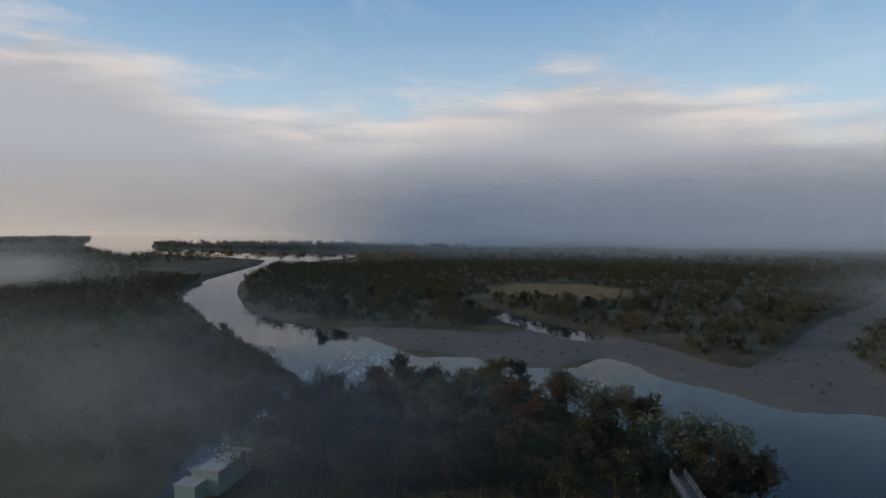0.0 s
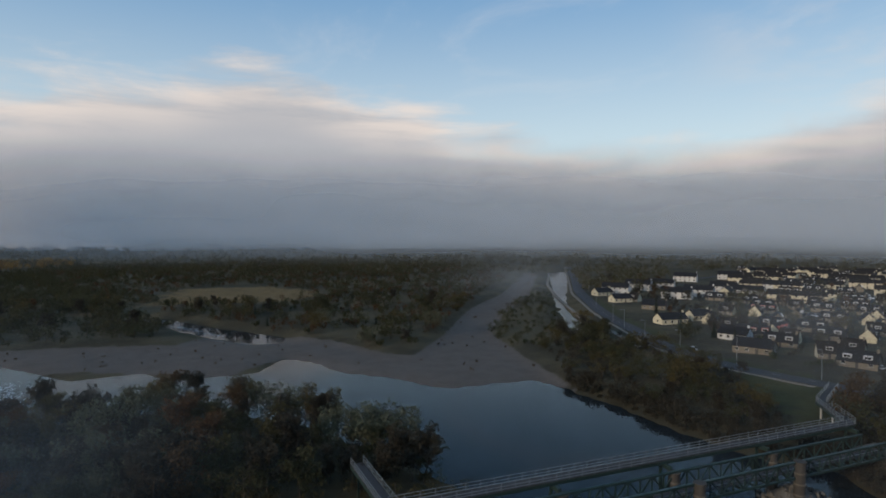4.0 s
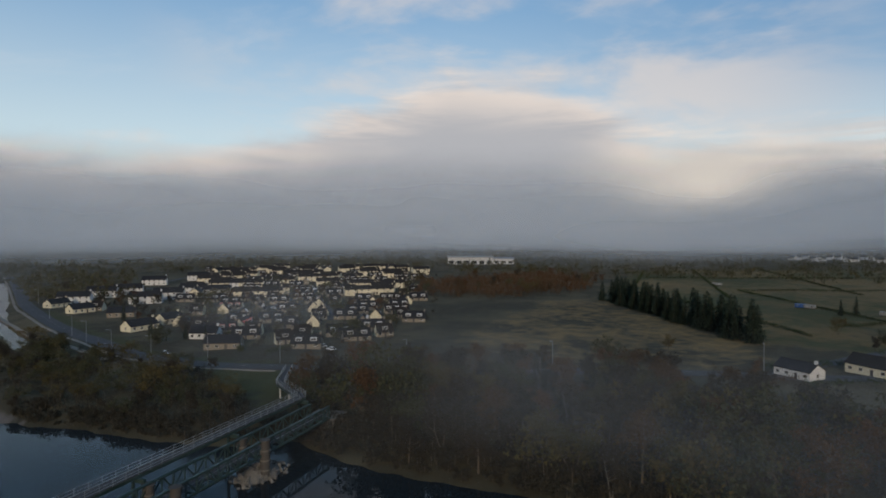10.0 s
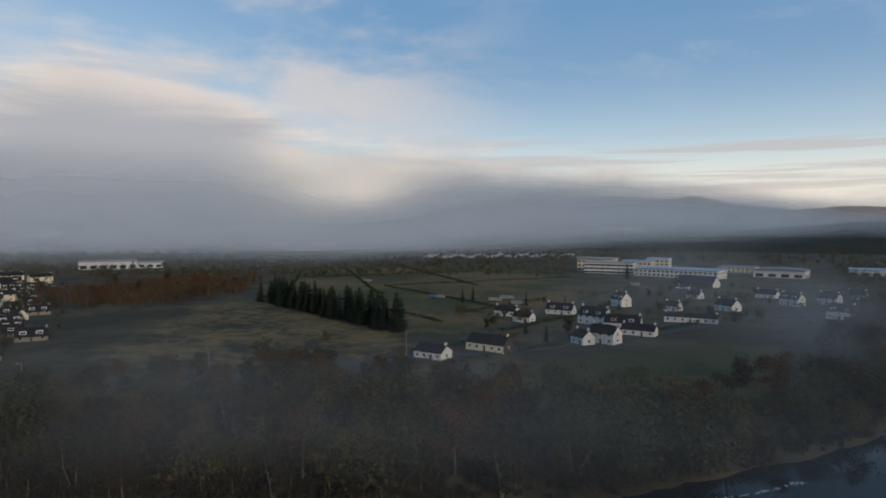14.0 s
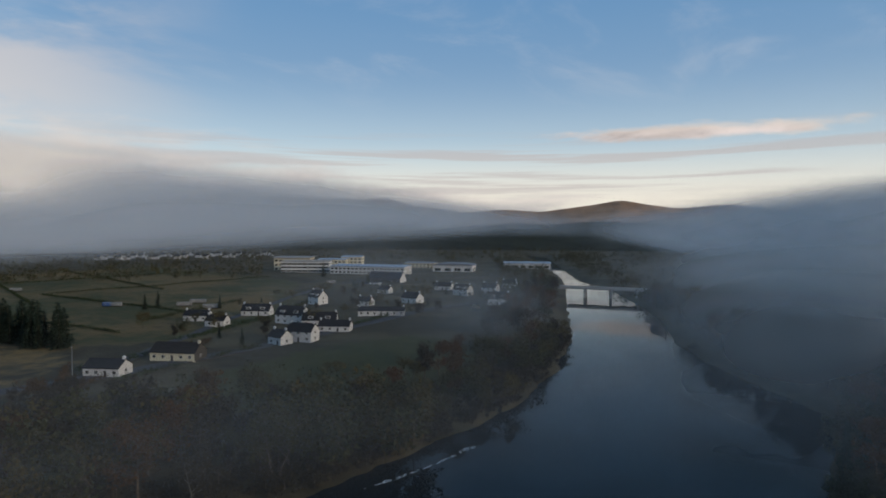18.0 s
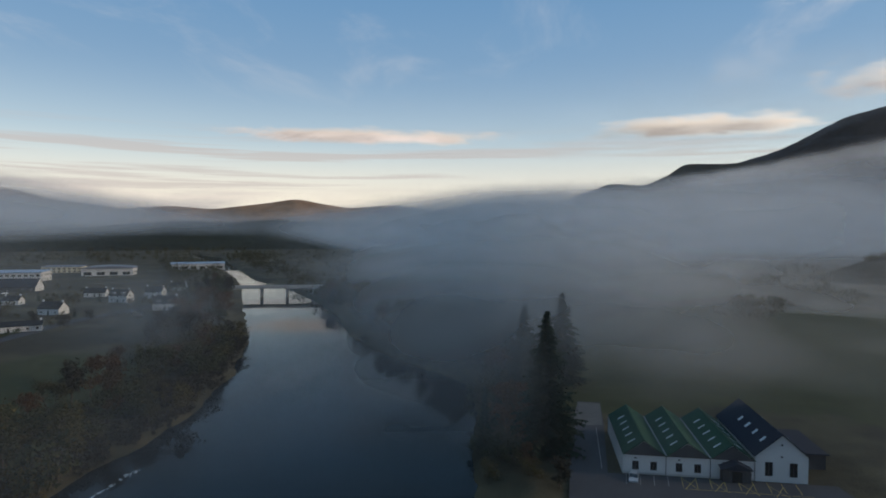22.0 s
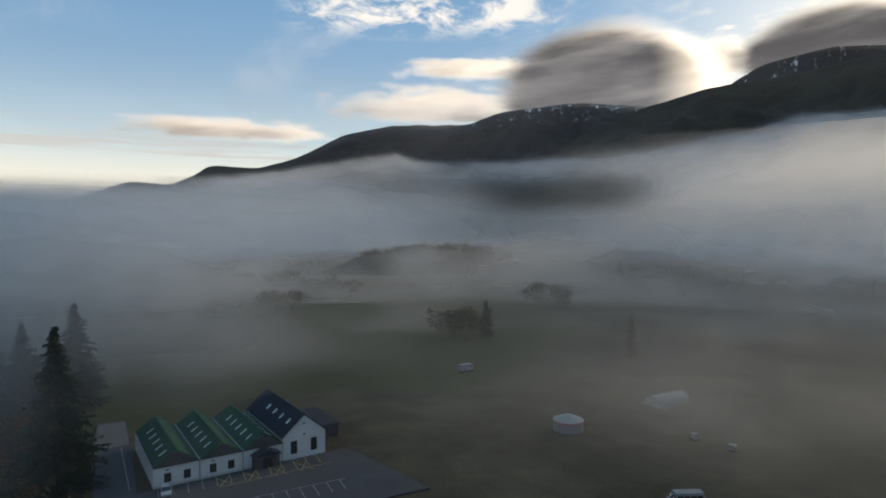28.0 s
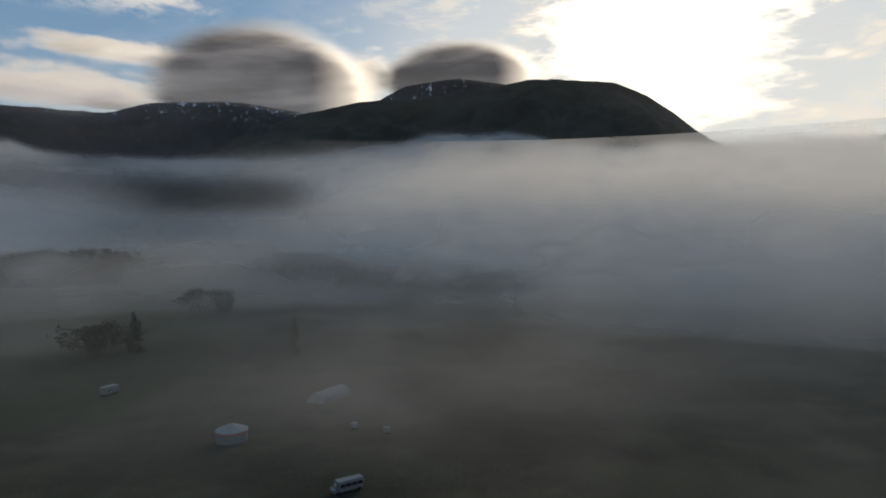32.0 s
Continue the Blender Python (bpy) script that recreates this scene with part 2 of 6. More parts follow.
def ground_look(n):
    co = n.coords()
    zone = n.add("ShaderNodeAttribute", attribute_name="zone")
    stones, green, straw = n.split(zone.outputs["Color"])
    fine, mid, wide = n.noise(co, 1.3, 6.0, 0.65), n.noise(co, 0.16, 5.0, 0.6), n.noise(co, 0.02, 4.0, 0.6)
    heath = n.mix(mid, (0.024, 0.022, 0.014, 1), (0.060, 0.050, 0.029, 1))
    heath = n.mix(n.ramp(wide, 0.42, 0.62), heath, (0.075, 0.062, 0.036, 1))
    grass = n.mix(mid, (0.024, 0.030, 0.012, 1), (0.064, 0.062, 0.024, 1))
    dry = n.mix(n.math("ADD", n.math("MULTIPLY", mid, 0.7), n.math("MULTIPLY", wide, 0.5)), (0.040, 0.032, 0.016, 1), (0.19, 0.125, 0.052, 1))
    shingle = n.mix(n.noise(co, 3.0, 6.0, 0.8), (0.048, 0.040, 0.034, 1), (0.165, 0.142, 0.124, 1))
    shingle = n.mix(n.ramp(mid, 0.35, 0.7), shingle, n.mix(fine, (0.066, 0.056, 0.048, 1), (0.110, 0.095, 0.083, 1)))
    c = n.mix(n.ramp(n.math("ADD", straw, n.math("MULTIPLY", n.math("SUBTRACT", n.math("ADD", mid, wide), 1.0), 1.3)), 0.25, 0.75), heath, dry)
    c = n.mix(n.ramp(n.math("ADD", green, n.math("MULTIPLY", n.math("SUBTRACT", n.math("ADD", mid, wide), 1.0), 1.1)), 0.25, 0.75), c, grass)
    c = n.mix(n.ramp(n.math("ADD", stones, n.math("MULTIPLY", n.math("SUBTRACT", mid, 0.5), 0.8)), 0.38, 0.62), c, shingle)
    n.out(n.bsdf(c, 0.95, n.bump(n.math("ADD", fine, mid), 0.8, 0.35), Specular_IOR_Level=0.15))


M_GROUND = material("heath_and_shingle", ground_look)


def leaf_look(dark, light, far_tone):
    def build(n):
        co = n.coords()
        tone = n.math("ADD", n.math("MULTIPLY", n.noise(co, 0.8, 3.0), 0.8), n.math("MULTIPLY", n.noise(co, 6.0, 2.0), 0.3))
        r = random_tone(n)
        c = n.mix(tone, dark + (1,), light + (1,))
        c = n.mix(n.math("MULTIPLY", n.ramp(r, 0.25, 1.0), 0.7), c, n.mix(tone, tuple(0.5 * a for a in far_tone) + (1,), far_tone + (1,)))
        a = n.bsdf(c, 0.8, Specular_IOR_Level=0.2)
        t = n.add("ShaderNodeBsdfTranslucent")
        n.put(t.inputs[0], c)
        m = n.add("ShaderNodeMixShader")
        m.inputs[0].default_value = 0.25
        n.put(m.inputs[1], a)
        n.put(m.inputs[2], t.outputs[0])
        n.out(m.outputs[0])
    return build


M_LEAF_OLIVE = material("olive_autumn_leaves", leaf_look((0.020, 0.024, 0.012), (0.068, 0.066, 0.030), (0.115, 0.084, 0.030)))
M_LEAF_BROWN = material("rusty_autumn_leaves", leaf_look((0.030, 0.020, 0.011), (0.095, 0.058, 0.026), (0.11, 0.052, 0.022)))
M_LEAF_GREY = material("grey_green_willow_leaves", leaf_look((0.045, 0.050, 0.032), (0.13, 0.135, 0.085), (0.10, 0.095, 0.06)))
M_LEAF_GOLD = material("golden_birch_leaves", leaf_look((0.10, 0.065, 0.015), (0.27, 0.17, 0.04), (0.22, 0.13, 0.04)))
M_TWIG = material("bare_twigs", leaf_look((0.018, 0.017, 0.012), (0.050, 0.044, 0.031), (0.050, 0.040, 0.026)))
M_NEEDLE = material("dark_spruce_needles", leaf_look((0.010, 0.018, 0.012), (0.032, 0.048, 0.028), (0.028, 0.040, 0.026)))
M_BARK = plain("grey_brown_bark", (0.085, 0.070, 0.055), 0.95, 3.0, 0.4, 0.04)
M_BIRCH = plain("pale_birch_bark", (0.085, 0.078, 0.068), 0.9, 2.0, 0.45, 0.02)


def mist_look(wide, small, tall, contrast, white, onward):
    """Thin mist: see-through where its thickness is small, softly lit from both sides."""
    def build(n):
        co = n.coords()
        dens = n.add("ShaderNodeAttribute", attribute_name="thickness").outputs["Fac"]
        a = n.noise(n.scaled(co, 1.0, 1.0, tall), wide, 2.0, 0.45)
        b = n.noise(n.scaled(co, 1.0, 1.0, tall), small, 3.0, 0.5)
        puff = n.math("ADD", n.ramp(a, 0.30, 0.70, 1.0 - contrast, 1.0 + contrast), n.math("MULTIPLY", n.math("SUBTRACT", b, 0.5), contrast))
        thick = n.math("MULTIPLY", dens, n.math("MAXIMUM", puff, 0.0))
        alpha = n.math("SUBTRACT", 1.0, n.math("POWER", 2.718, n.math("MULTIPLY", thick, -1.0)), clamp=True)
        d = n.add("ShaderNodeBsdfDiffuse")
        t = n.add("ShaderNodeBsdfTranslucent")
        for s in (d, t):
            s.inputs[0].default_value = (*white, 1)
        body = n.add("ShaderNodeMixShader")
        body.inputs[0].default_value = onward
        n.put(body.inputs[1], d.outputs[0])
        n.put(body.inputs[2], t.outputs[0])
        mix = n.add("ShaderNodeMixShader")
        n.put(mix.inputs[0], alpha)
        n.put(mix.inputs[1], n.add("ShaderNodeBsdfTransparent").outputs[0])
        n.put(mix.inputs[2], body.outputs[0])
        n.out(mix.outputs[0])
    return build


# near mist: its shade under the overlying fog is put into the darker grey
M_SHADED_VEIL = material("shaded_mist", mist_look(0.018, 0.06, 1.6, 0.90, (0.34, 0.35, 0.35), 0.76))
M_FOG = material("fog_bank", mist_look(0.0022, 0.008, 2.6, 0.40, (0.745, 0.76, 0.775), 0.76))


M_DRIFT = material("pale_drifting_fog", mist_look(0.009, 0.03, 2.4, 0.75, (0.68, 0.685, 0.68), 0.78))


def water_build(n):
    co = n.coords()
    small = n.noise(n.scaled(co, 0.55, 0.9, 1.0), 1.0, 4.0, 0.6)
    gust = n.ramp(n.noise(co, 0.035, 3.0, 0.5, 0.5), 0.42, 0.66)
    b = n.add("ShaderNodeBump")
    b.inputs["Distance"].default_value = 0.06
    n.put(b.inputs["Strength"], n.math("ADD", 0.004, n.math("MULTIPLY", gust, 0.010)))
    n.put(b.inputs["Height"], small)
    n.out(n.bsdf((0.012, 0.016, 0.018, 1), n.math("ADD", 0.015, n.math("MULTIPLY", gust, 0.04)), b.outputs[0], IOR=1.16))


M_WATER = material("river_water", water_build)


def hill_look(moor, rock, snow):
    def build(n):
        co = n.coords()
        x, y, z = n.split(co)
        wide, fine = n.noise(co, 0.004, 6.0, 0.62), n.noise(co, 0.02, 7.0, 0.68)
        c = n.mix(n.ramp(wide, 0.35, 0.65), tuple(0.6 * a for a in moor) + (1,), moor + (1,))
        c = n.mix(n.ramp(fine, 0.48, 0.7), c, rock + (1,))
        if snow:
            white = n.math("MULTIPLY", n.ramp(z, snow - 60, snow + 160), n.ramp(n.noise(n.scaled(co, 1.0, 1.0, 0.25), 0.020, 7.0, 0.8), 0.57, 0.64))
            c = n.mix(white, c, (0.7, 0.72, 0.76, 1))
        n.out(n.bsdf(c, 0.95, n.bump(n.math("ADD", wide, n.math("MULTIPLY", fine, 0.5)), 0.9, 30.0), Specular_IOR_Level=0.1))
    return build

# ---- mesh helpers ----
def np_mesh(name, verts, faces, mats, smooth=False, index=None):
    """A mesh from arrays: verts n x 3, faces n x 3 or n x 4."""
    me = bpy.data.meshes.new(name)
    verts, faces = np.asarray(verts, np.float32), np.asarray(faces, np.int32)
    k = faces.shape[1]
    me.vertices.add(len(verts))
    me.vertices.foreach_set("co", verts.ravel())
    me.loops.add(faces.size)
    me.loops.foreach_set("vertex_index", faces.ravel())
    me.polygons.add(len(faces))
    me.polygons.foreach_set("loop_start", np.arange(0, faces.size, k, dtype=np.int32))
    for m in mats if isinstance(mats, (list, tuple)) else [mats]:
        me.materials.append(m)
    if index is not None:
        me.polygons.foreach_set("material_index", np.asarray(index, np.int32))
    me.polygons.foreach_set("use_smooth", np.full(len(faces), smooth))
    me.update(calc_edges=True)
    return me


def part(name, bm, mat, parent, label=""):
    """Links a bmesh as one mesh object under a thing or under a part."""
    if isinstance(bm, bpy.types.Mesh):
        me = bm
    else:
        me = bpy.data.meshes.new(name)
        bm.to_mesh(me)
        bm.free()
        me.materials.append(mat)
    ob = new(name, me)
    ob.parent = parent
    return tagged(ob, label)


def thing(name, label, category, group="", kind="", at=None):
    e = new(name)
    e.empty_display_size = 0.5
    if at is not None:
        e.matrix_basis = at
    return tagged(e, label, category, group, kind)


def polar(az, r, z=0.0):
    return Vector((-math.sin(radians(az)) * r, math.cos(radians(az)) * r, z))


def inside(poly, x, y):
    """Which points lie inside a polygon."""
    px, py = np.array(poly, float).T
    qx, qy = np.roll(px, -1), np.roll(py, -1)
    hit = np.zeros(x.shape, bool)
    for a, b, c, d in zip(px, py, qx, qy):
        if b != d:
            hit ^= ((b > y) != (d > y)) & (x < (c - a) * (y - b) / (d - b) + a)
    return hit


def reach(poly, x, y, closed=True):
    """Distance to a polygon's edge (or to an open line)."""
    p = np.array(poly, float)
    q = np.roll(p, -1, 0)
    best = np.full(x.shape, 1e9)
    for (a, b), (c, d) in list(zip(p, q))[:None if closed else -1]:
        ex, ey = c - a, d - b
        t = np.clip(((x - a) * ex + (y - b) * ey) / (ex * ex + ey * ey + 1e-9), 0, 1)
        best = np.minimum(best, np.hypot(x - a - t * ex, y - b - t * ey))
    return best


def signed(poly, x, y):
    return np.where(inside(poly, x, y), 1.0, -1.0) * reach(poly, x, y)


def wave(x, y, size, seed=0.0):
    """A cheap smooth unevenness, -1 to 1."""
    x, y = x / size, y / size
    return (np.sin(x * 1.7 + seed + 1.3 * np.sin(y * 1.1 + seed)) + np.sin(y * 1.9 - seed + 1.2 * np.sin(x * 1.3 + 2 * seed))
            + np.sin((x + y) * 3.1 + seed * 3) * 0.5 + np.sin((x - 1.4 * y) * 5.3 + seed) * 0.3) / 2.8


# ---- plan: shores and grounds, in metres from below the camera (x east, y north) ----
EAST_BANK = [(796, -1104), (553, -814), (360, -570), (299, -482), (209, -339), (146, -241), (120, -188), (102, -138), (98, -102), (96, -60),
             (106, -20), (114, 14), (118, 40), (126, 58), (130, 67), (124, 89), (124, 102), (127, 122), (128, 144), (124, 159), (111, 162),
             (96, 162), (88, 180), (75, 198), (70, 218), (62, 235), (48, 216)]
NORTH_BAR = [(37, 214), (20, 218), (12, 234), (-9, 235), (-20, 251), (-37, 279), (-52, 300), (-78, 315), (-102, 346), (-127, 384), (-160, 468),
             (-191, 568), (-230, 810), (-190, 905), (-147, 1089), (60, 1180), (60, 4600), (-2700, 4600), (-2232, 3862), (-1100, 1855), (-587, 1094)]
WEST_BANK = [(-527, 1165), (-450, 1093), (-280, 955), (-253, 835), (-233, 600), (-208, 490), (-185, 424), (-138, 346), (-102, 282), (-84, 259),
             (-63, 227), (-50, 205), (-47, 187), (-52, 172), (-55, 148), (-55, 116), (-50, 60), (-30, 0), (10, -60), (20, -116), (25, -134),
             (27, -150), (35, -190), (50, -205), (75, -225), (110, -270), (143, -330), (175, -378), (270, -501), (324, -546), (668, -1004)]
RIVER = EAST_BANK + NORTH_BAR + WEST_BANK
ISLAND = [(-46, 100), (-45, 150), (-38, 172), (-20, 183), (5, 184), (30, 172), (44, 152), (54, 125), (60, 100), (56, 70), (30, 40), (-30, 40)]
LOCH_SPIT = [(-210, 1230), (-420, 1330), (-760, 1580), (-950, 1980), (-420, 1960), (60, 1700), (60, 1190)]
SIDE_POOL = [(17, 388), (34, 322), (46, 292), (56, 272), (70, 265), (74, 282), (52, 326), (34, 366)]
CANAL = [(460, 560), (357, 428), (284, 338), (224, 258), (203, 228), (212, 226), (252, 287), (318, 364), (438, 498), (500, 570)]
SHINGLE = [(128, 140), (124, 159), (111, 162), (96, 162), (75, 198), (62, 235), (37, 214), (12, 234), (-20, 251), (-52, 302), (-9, 290), (28, 276),
           (46, 300), (73, 280), (90, 250), (97, 216), (106, 208), (140, 243), (196, 312), (270, 381), (430, 560), (440, 552), (285, 368), (202, 286), (160, 236), (146, 200), (138, 178)]
LEFT_FIELD = [(-75, 90), (-85, 170), (-110, 235), (-160, 330), (-300, 420), (-360, 330), (-220, 150), (-160, 80)]
EAST_MOOR = [(250, 55), (420, 30), (440, -20), (275, -80), (225, -55), (215, 10)]
EAST_FIELDS = [(450, -15), (760, -60), (840, -330), (500, -330), (300, -190), (262, -110), (290, -70)]
RIVERSIDE_FIELD = [(190, -85), (205, -130), (200, -190), (150, -190), (115, -150), (120, -110), (150, -80)]
SOUTH_FIELDS = [(30, -160), (10, -320), (-60, -420), (-260, -380), (-220, -230), (-90, -150), (-60, -175)]
CLEARING = [(20, 430), (60, 530), (120, 520), (150, 430), (90, 400)]
YARD = [(6, -92), (4, -176), (-52, -160), (-58, -92)]
ROAD_BANK = [(150, 85), (195, 150), (235, 225), (300, 320), (310, 330), (250, 235), (205, 160), (200, 110), (180, 80)]


def water_depth(x, y):
    """Above 0 in the water, in metres from the shore."""
    wet = np.minimum(signed(RIVER, x, y), np.minimum(-signed(ISLAND, x, y), -signed(LOCH_SPIT, x, y)))
    return np.maximum(wet, np.maximum(signed(SIDE_POOL, x, y), signed(CANAL, x, y)))


def fade(v, lo, hi):
    t = np.clip((v - lo) / (hi - lo), 0, 1)
    return t * t * (3 - 2 * t)


def land_height(x, y, wet=None):
    wet = water_depth(x, y) if wet is None else wet
    r = np.hypot(x, y)
    wet = wet + wave(x, y, 9.0, 1.0) * 1.6 + wave(x, y, 3.0, 2.0) * 0.7
    bar = fade(signed(SHINGLE, x, y), -9, 6)
    full = 2.4 * (1 - bar) + 0.75 * bar + wave(x, y, 22.0, 3.0) * (0.5 - 0.25 * bar) + fade(r, 1500, 4500) * 14 * (1 - fade(y, 300, 900))
    yard = fade(signed(YARD, x, y), -6, 2)
    full = full * (1 - yard) + 2.05 * yard
    return np.where(wet > 0, -np.minimum(wet * 0.25, 2.0) - 0.02, full * fade(-wet, 0.0, 11.0) + 0.25 * fade(-wet, 0, 1.0))


# ---- ground: one sheet out to the horizon ----
def build_ground():
    az = np.concatenate([np.arange(-280, 42, 0.5), np.arange(42, 80, 2.0)])
    rad = np.concatenate([[0.1, 30, 60, 85], 100 * np.exp(np.arange(0, math.log(46), 0.021))])
    a, r = np.meshgrid(np.radians(az), rad)
    x, y = -np.sin(a) * r, np.cos(a) * r
    wet = water_depth(x, y)
    z = land_height(x, y, wet)
    n, m = len(rad), len(az)
    i = np.arange(n * m).reshape(n, m)
    j = np.roll(i, -1, 1)
    faces = np.stack([i[:-1], j[:-1], j[1:], i[1:]], -1).reshape(-1, 4)[:, ::-1]
    me = np_mesh("ground", np.stack([x, y, z], -1).reshape(-1, 3), faces, M_GROUND, True)
    shore = fade(wet, -5.5, -1.5) * fade(np.hypot(x, y), 900, 600)
    stones = np.maximum(fade(signed(SHINGLE, x, y), -5, 4), shore * 0.25)
    green = np.max([fade(signed(p, x, y), -14, 14) for p in (LEFT_FIELD, EAST_FIELDS, RIVERSIDE_FIELD, SOUTH_FIELDS, ROAD_BANK)], 0)
    green *= 1 - 0.5 * fade(signed(EAST_FIELDS, x, y), -14, 30) * (1 + 0.6 * wave(x, y, 60.0, 4.0))
    straw = np.max([fade(signed(p, x, y), -20, 20) * k for p, k in ((EAST_MOOR, 0.5), (CLEARING, 1.0), (EAST_FIELDS, 0.9))], 0)
    zone = np.stack([stones, green, straw, np.ones_like(z)], -1).astype(np.float32)
    me.color_attributes.new("zone", "FLOAT_COLOR", "POINT").data.foreach_set("color", zone.ravel())
    return tagged(new("ground", me), "flat valley floor of heath, grass fields and river shingle", "ground", kind="structure")


build_ground()


def build_water():
    az = np.radians(np.arange(0, 360, 6))
    rad = np.array([0.05, 60, 200, 600, 1800, 4700])
    a, r = np.meshgrid(az, rad)
    i = np.arange(a.size).reshape(a.shape)
    j = np.roll(i, -1, 1)
    faces = np.stack([i[:-1], j[:-1], j[1:], i[1:]], -1).reshape(-1, 4)[:, ::-1]
    me = np_mesh("water", np.stack([-np.sin(a) * r, np.cos(a) * r, 0 * r], -1).reshape(-1, 3), faces, M_WATER)
    tagged(new("water", me), "calm dark river and loch water mirroring the sky", "water", kind="structure")


build_water()


# ---- mountains: ridge lines by azimuth and elevation, at a distance ----
def mountain(name, label, ridge, dist, depth, mat, rough=0.06, seed=0.0):
    az = np.array([p[0] for p in ridge], float)
    el = np.array([p[1] for p in ridge], float)
    order = np.argsort(az)
    a = np.linspace(az.min(), az.max(), 260)
    e = np.interp(a, az[order], el[order])
    k = np.ones(9) / 9
    e = np.convolve(np.pad(e, 4, "edge"), k, "valid")
    s = np.linspace(-1.0, 0.7, 70)
    aa, ss = np.meshgrid(a, s)
    top = EYE + dist * np.tan(np.radians(np.interp(aa, a, e)))
    r = dist + ss * depth
    shape = np.where(ss < 0, (1 + ss) ** 1.35, 1 - 0.9 * (np.maximum(ss, 0) / 0.7) ** 1.5)
    x, y = -np.sin(np.radians(aa)) * r, np.cos(np.radians(aa)) * r
    gully = wave(x, y, 110.0, seed) * 0.5 + wave(x, y, 45.0, seed + 1) * 0.25 + wave(x, y, 320.0, seed + 2) * 0.7 + wave(x, y, 18.0, seed + 4) * 0.10
    z = top * shape * (1 + rough * gully * np.clip(-ss * 4, 0.10, 1)) - 5
    i = np.arange(aa.size).reshape(aa.shape)
    faces = np.stack([i[:-1, :-1], i[:-1, 1:], i[1:, 1:], i[1:, :-1]], -1).reshape(-1, 4)[:, ::-1]
    me = np_mesh(name, np.stack([x, y, z], -1).reshape(-1, 3), faces, mat, True)
    return tagged(new(name, me), label, "mountain", kind="structure")


M_MOOR = material("dark_moorland", hill_look((0.060, 0.048, 0.030), (0.040, 0.036, 0.031), 0))
M_HIGH = material("high_fell_with_snow", hill_look((0.050, 0.041, 0.036), (0.040, 0.038, 0.040), 800.0))
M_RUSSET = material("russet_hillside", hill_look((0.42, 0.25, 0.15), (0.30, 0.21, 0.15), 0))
mountain("mountain_front", "broad dark moorland hill rising out of the mist",
         [(160, 3.5), (152, 4.6), (146.8, 6.4), (139.2, 8.8), (132.4, 11.1), (126.7, 12.35), (124.6, 12.3), (114.5, 13.4), (110.9, 14.2), (108.3, 14.1),
          (103.3, 13.5), (100.1, 11.75), (97.1, 9.1), (94.4, 7.2), (88, 4.5), (80, 2)], 4300, 2300, M_MOOR, 0.15, 0.4)
mountain("mountain_summit", "dark summit capped by cloud", [(132, 8), (127.2, 11), (125.1, 12.6), (123, 13.7), (118, 14.3), (113.5, 13.7), (108, 12), (100, 8)],
         4650, 300, M_HIGH, 0.05, 2.0)
mountain("mountain_ridge", "dark high fells with thin streaks of snow",
         [(172, 4.5), (166.5, 6.2), (164, 7.0), (160.5, 8.9), (155.2, 10.0), (148.3, 10.2), (144.6, 11.3), (139.4, 11.7), (136.9, 11.65), (132.5, 11.1), (126, 9)],
         4500, 1500, M_HIGH, 0.15, 3.0)
mountain("mountain_shoulder", "low wooded shoulder of the fells", [(188, 1.2), (182.5, 2.75), (178, 4.45), (175, 4.2), (173, 5.1), (171.8, 6.0), (168.5, 5.9), (164, 6.0), (158, 4)],
         4100, 1200, M_MOOR, 0.08, 5.0)
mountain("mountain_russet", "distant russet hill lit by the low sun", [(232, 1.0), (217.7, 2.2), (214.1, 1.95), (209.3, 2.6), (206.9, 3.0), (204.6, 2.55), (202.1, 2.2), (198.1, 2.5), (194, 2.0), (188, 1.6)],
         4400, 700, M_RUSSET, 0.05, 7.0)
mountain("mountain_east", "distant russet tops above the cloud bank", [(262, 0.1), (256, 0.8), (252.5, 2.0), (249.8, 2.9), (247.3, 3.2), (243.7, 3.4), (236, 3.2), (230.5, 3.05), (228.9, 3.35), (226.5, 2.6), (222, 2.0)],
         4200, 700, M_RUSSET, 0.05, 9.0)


M_FOREST = material("dark_far_forest", hill_look((0.030, 0.032, 0.020), (0.022, 0.024, 0.016), 0))
mountain("wooded_rise", "low dark wooded rise far up the valley",
         [(-108.0, -0.5), (-114, -0.1), (-120, 0.3), (-126, 0.2), (-131, 0.9), (-136, 0.5), (-140, 0.75), (-143, 1.0), (-147, 0.85), (-151, 1.15), (-156, 1.0), (-162, 0.6), (-168, 0.2), (-175, -0.3)], 2000, 500, M_FOREST, 0.10, 11.0)


mountain("wooded_knoll", "low wooded knoll standing out of the fog",
         [(164, -4.0), (160.5, -2.7), (158, -1.6), (154, -1.2), (150, -1.1), (147, -1.3), (144.5, -2.2), (141, -4.0)], 735, 110, M_FOREST, 0.12, 13.0)


# ---- mist: layers of thin translucent sheets ----
def mist(name, label, x, y, z, dens, mat):
    n, m = x.shape
    i = np.arange(n * m).reshape(n, m)
    faces = np.stack([i[:-1, :-1], i[:-1, 1:], i[1:, 1:], i[1:, :-1]], -1).reshape(-1, 4)
    me = np_mesh(name, np.stack([x, y, z], -1).reshape(-1, 3), faces, mat, True)
    me.attributes.new("thickness", "FLOAT", "POINT").data.foreach_set("value", np.ascontiguousarray(dens, np.float32).ravel())
    return tagged(new(name, me), label, "mist", kind="structure")


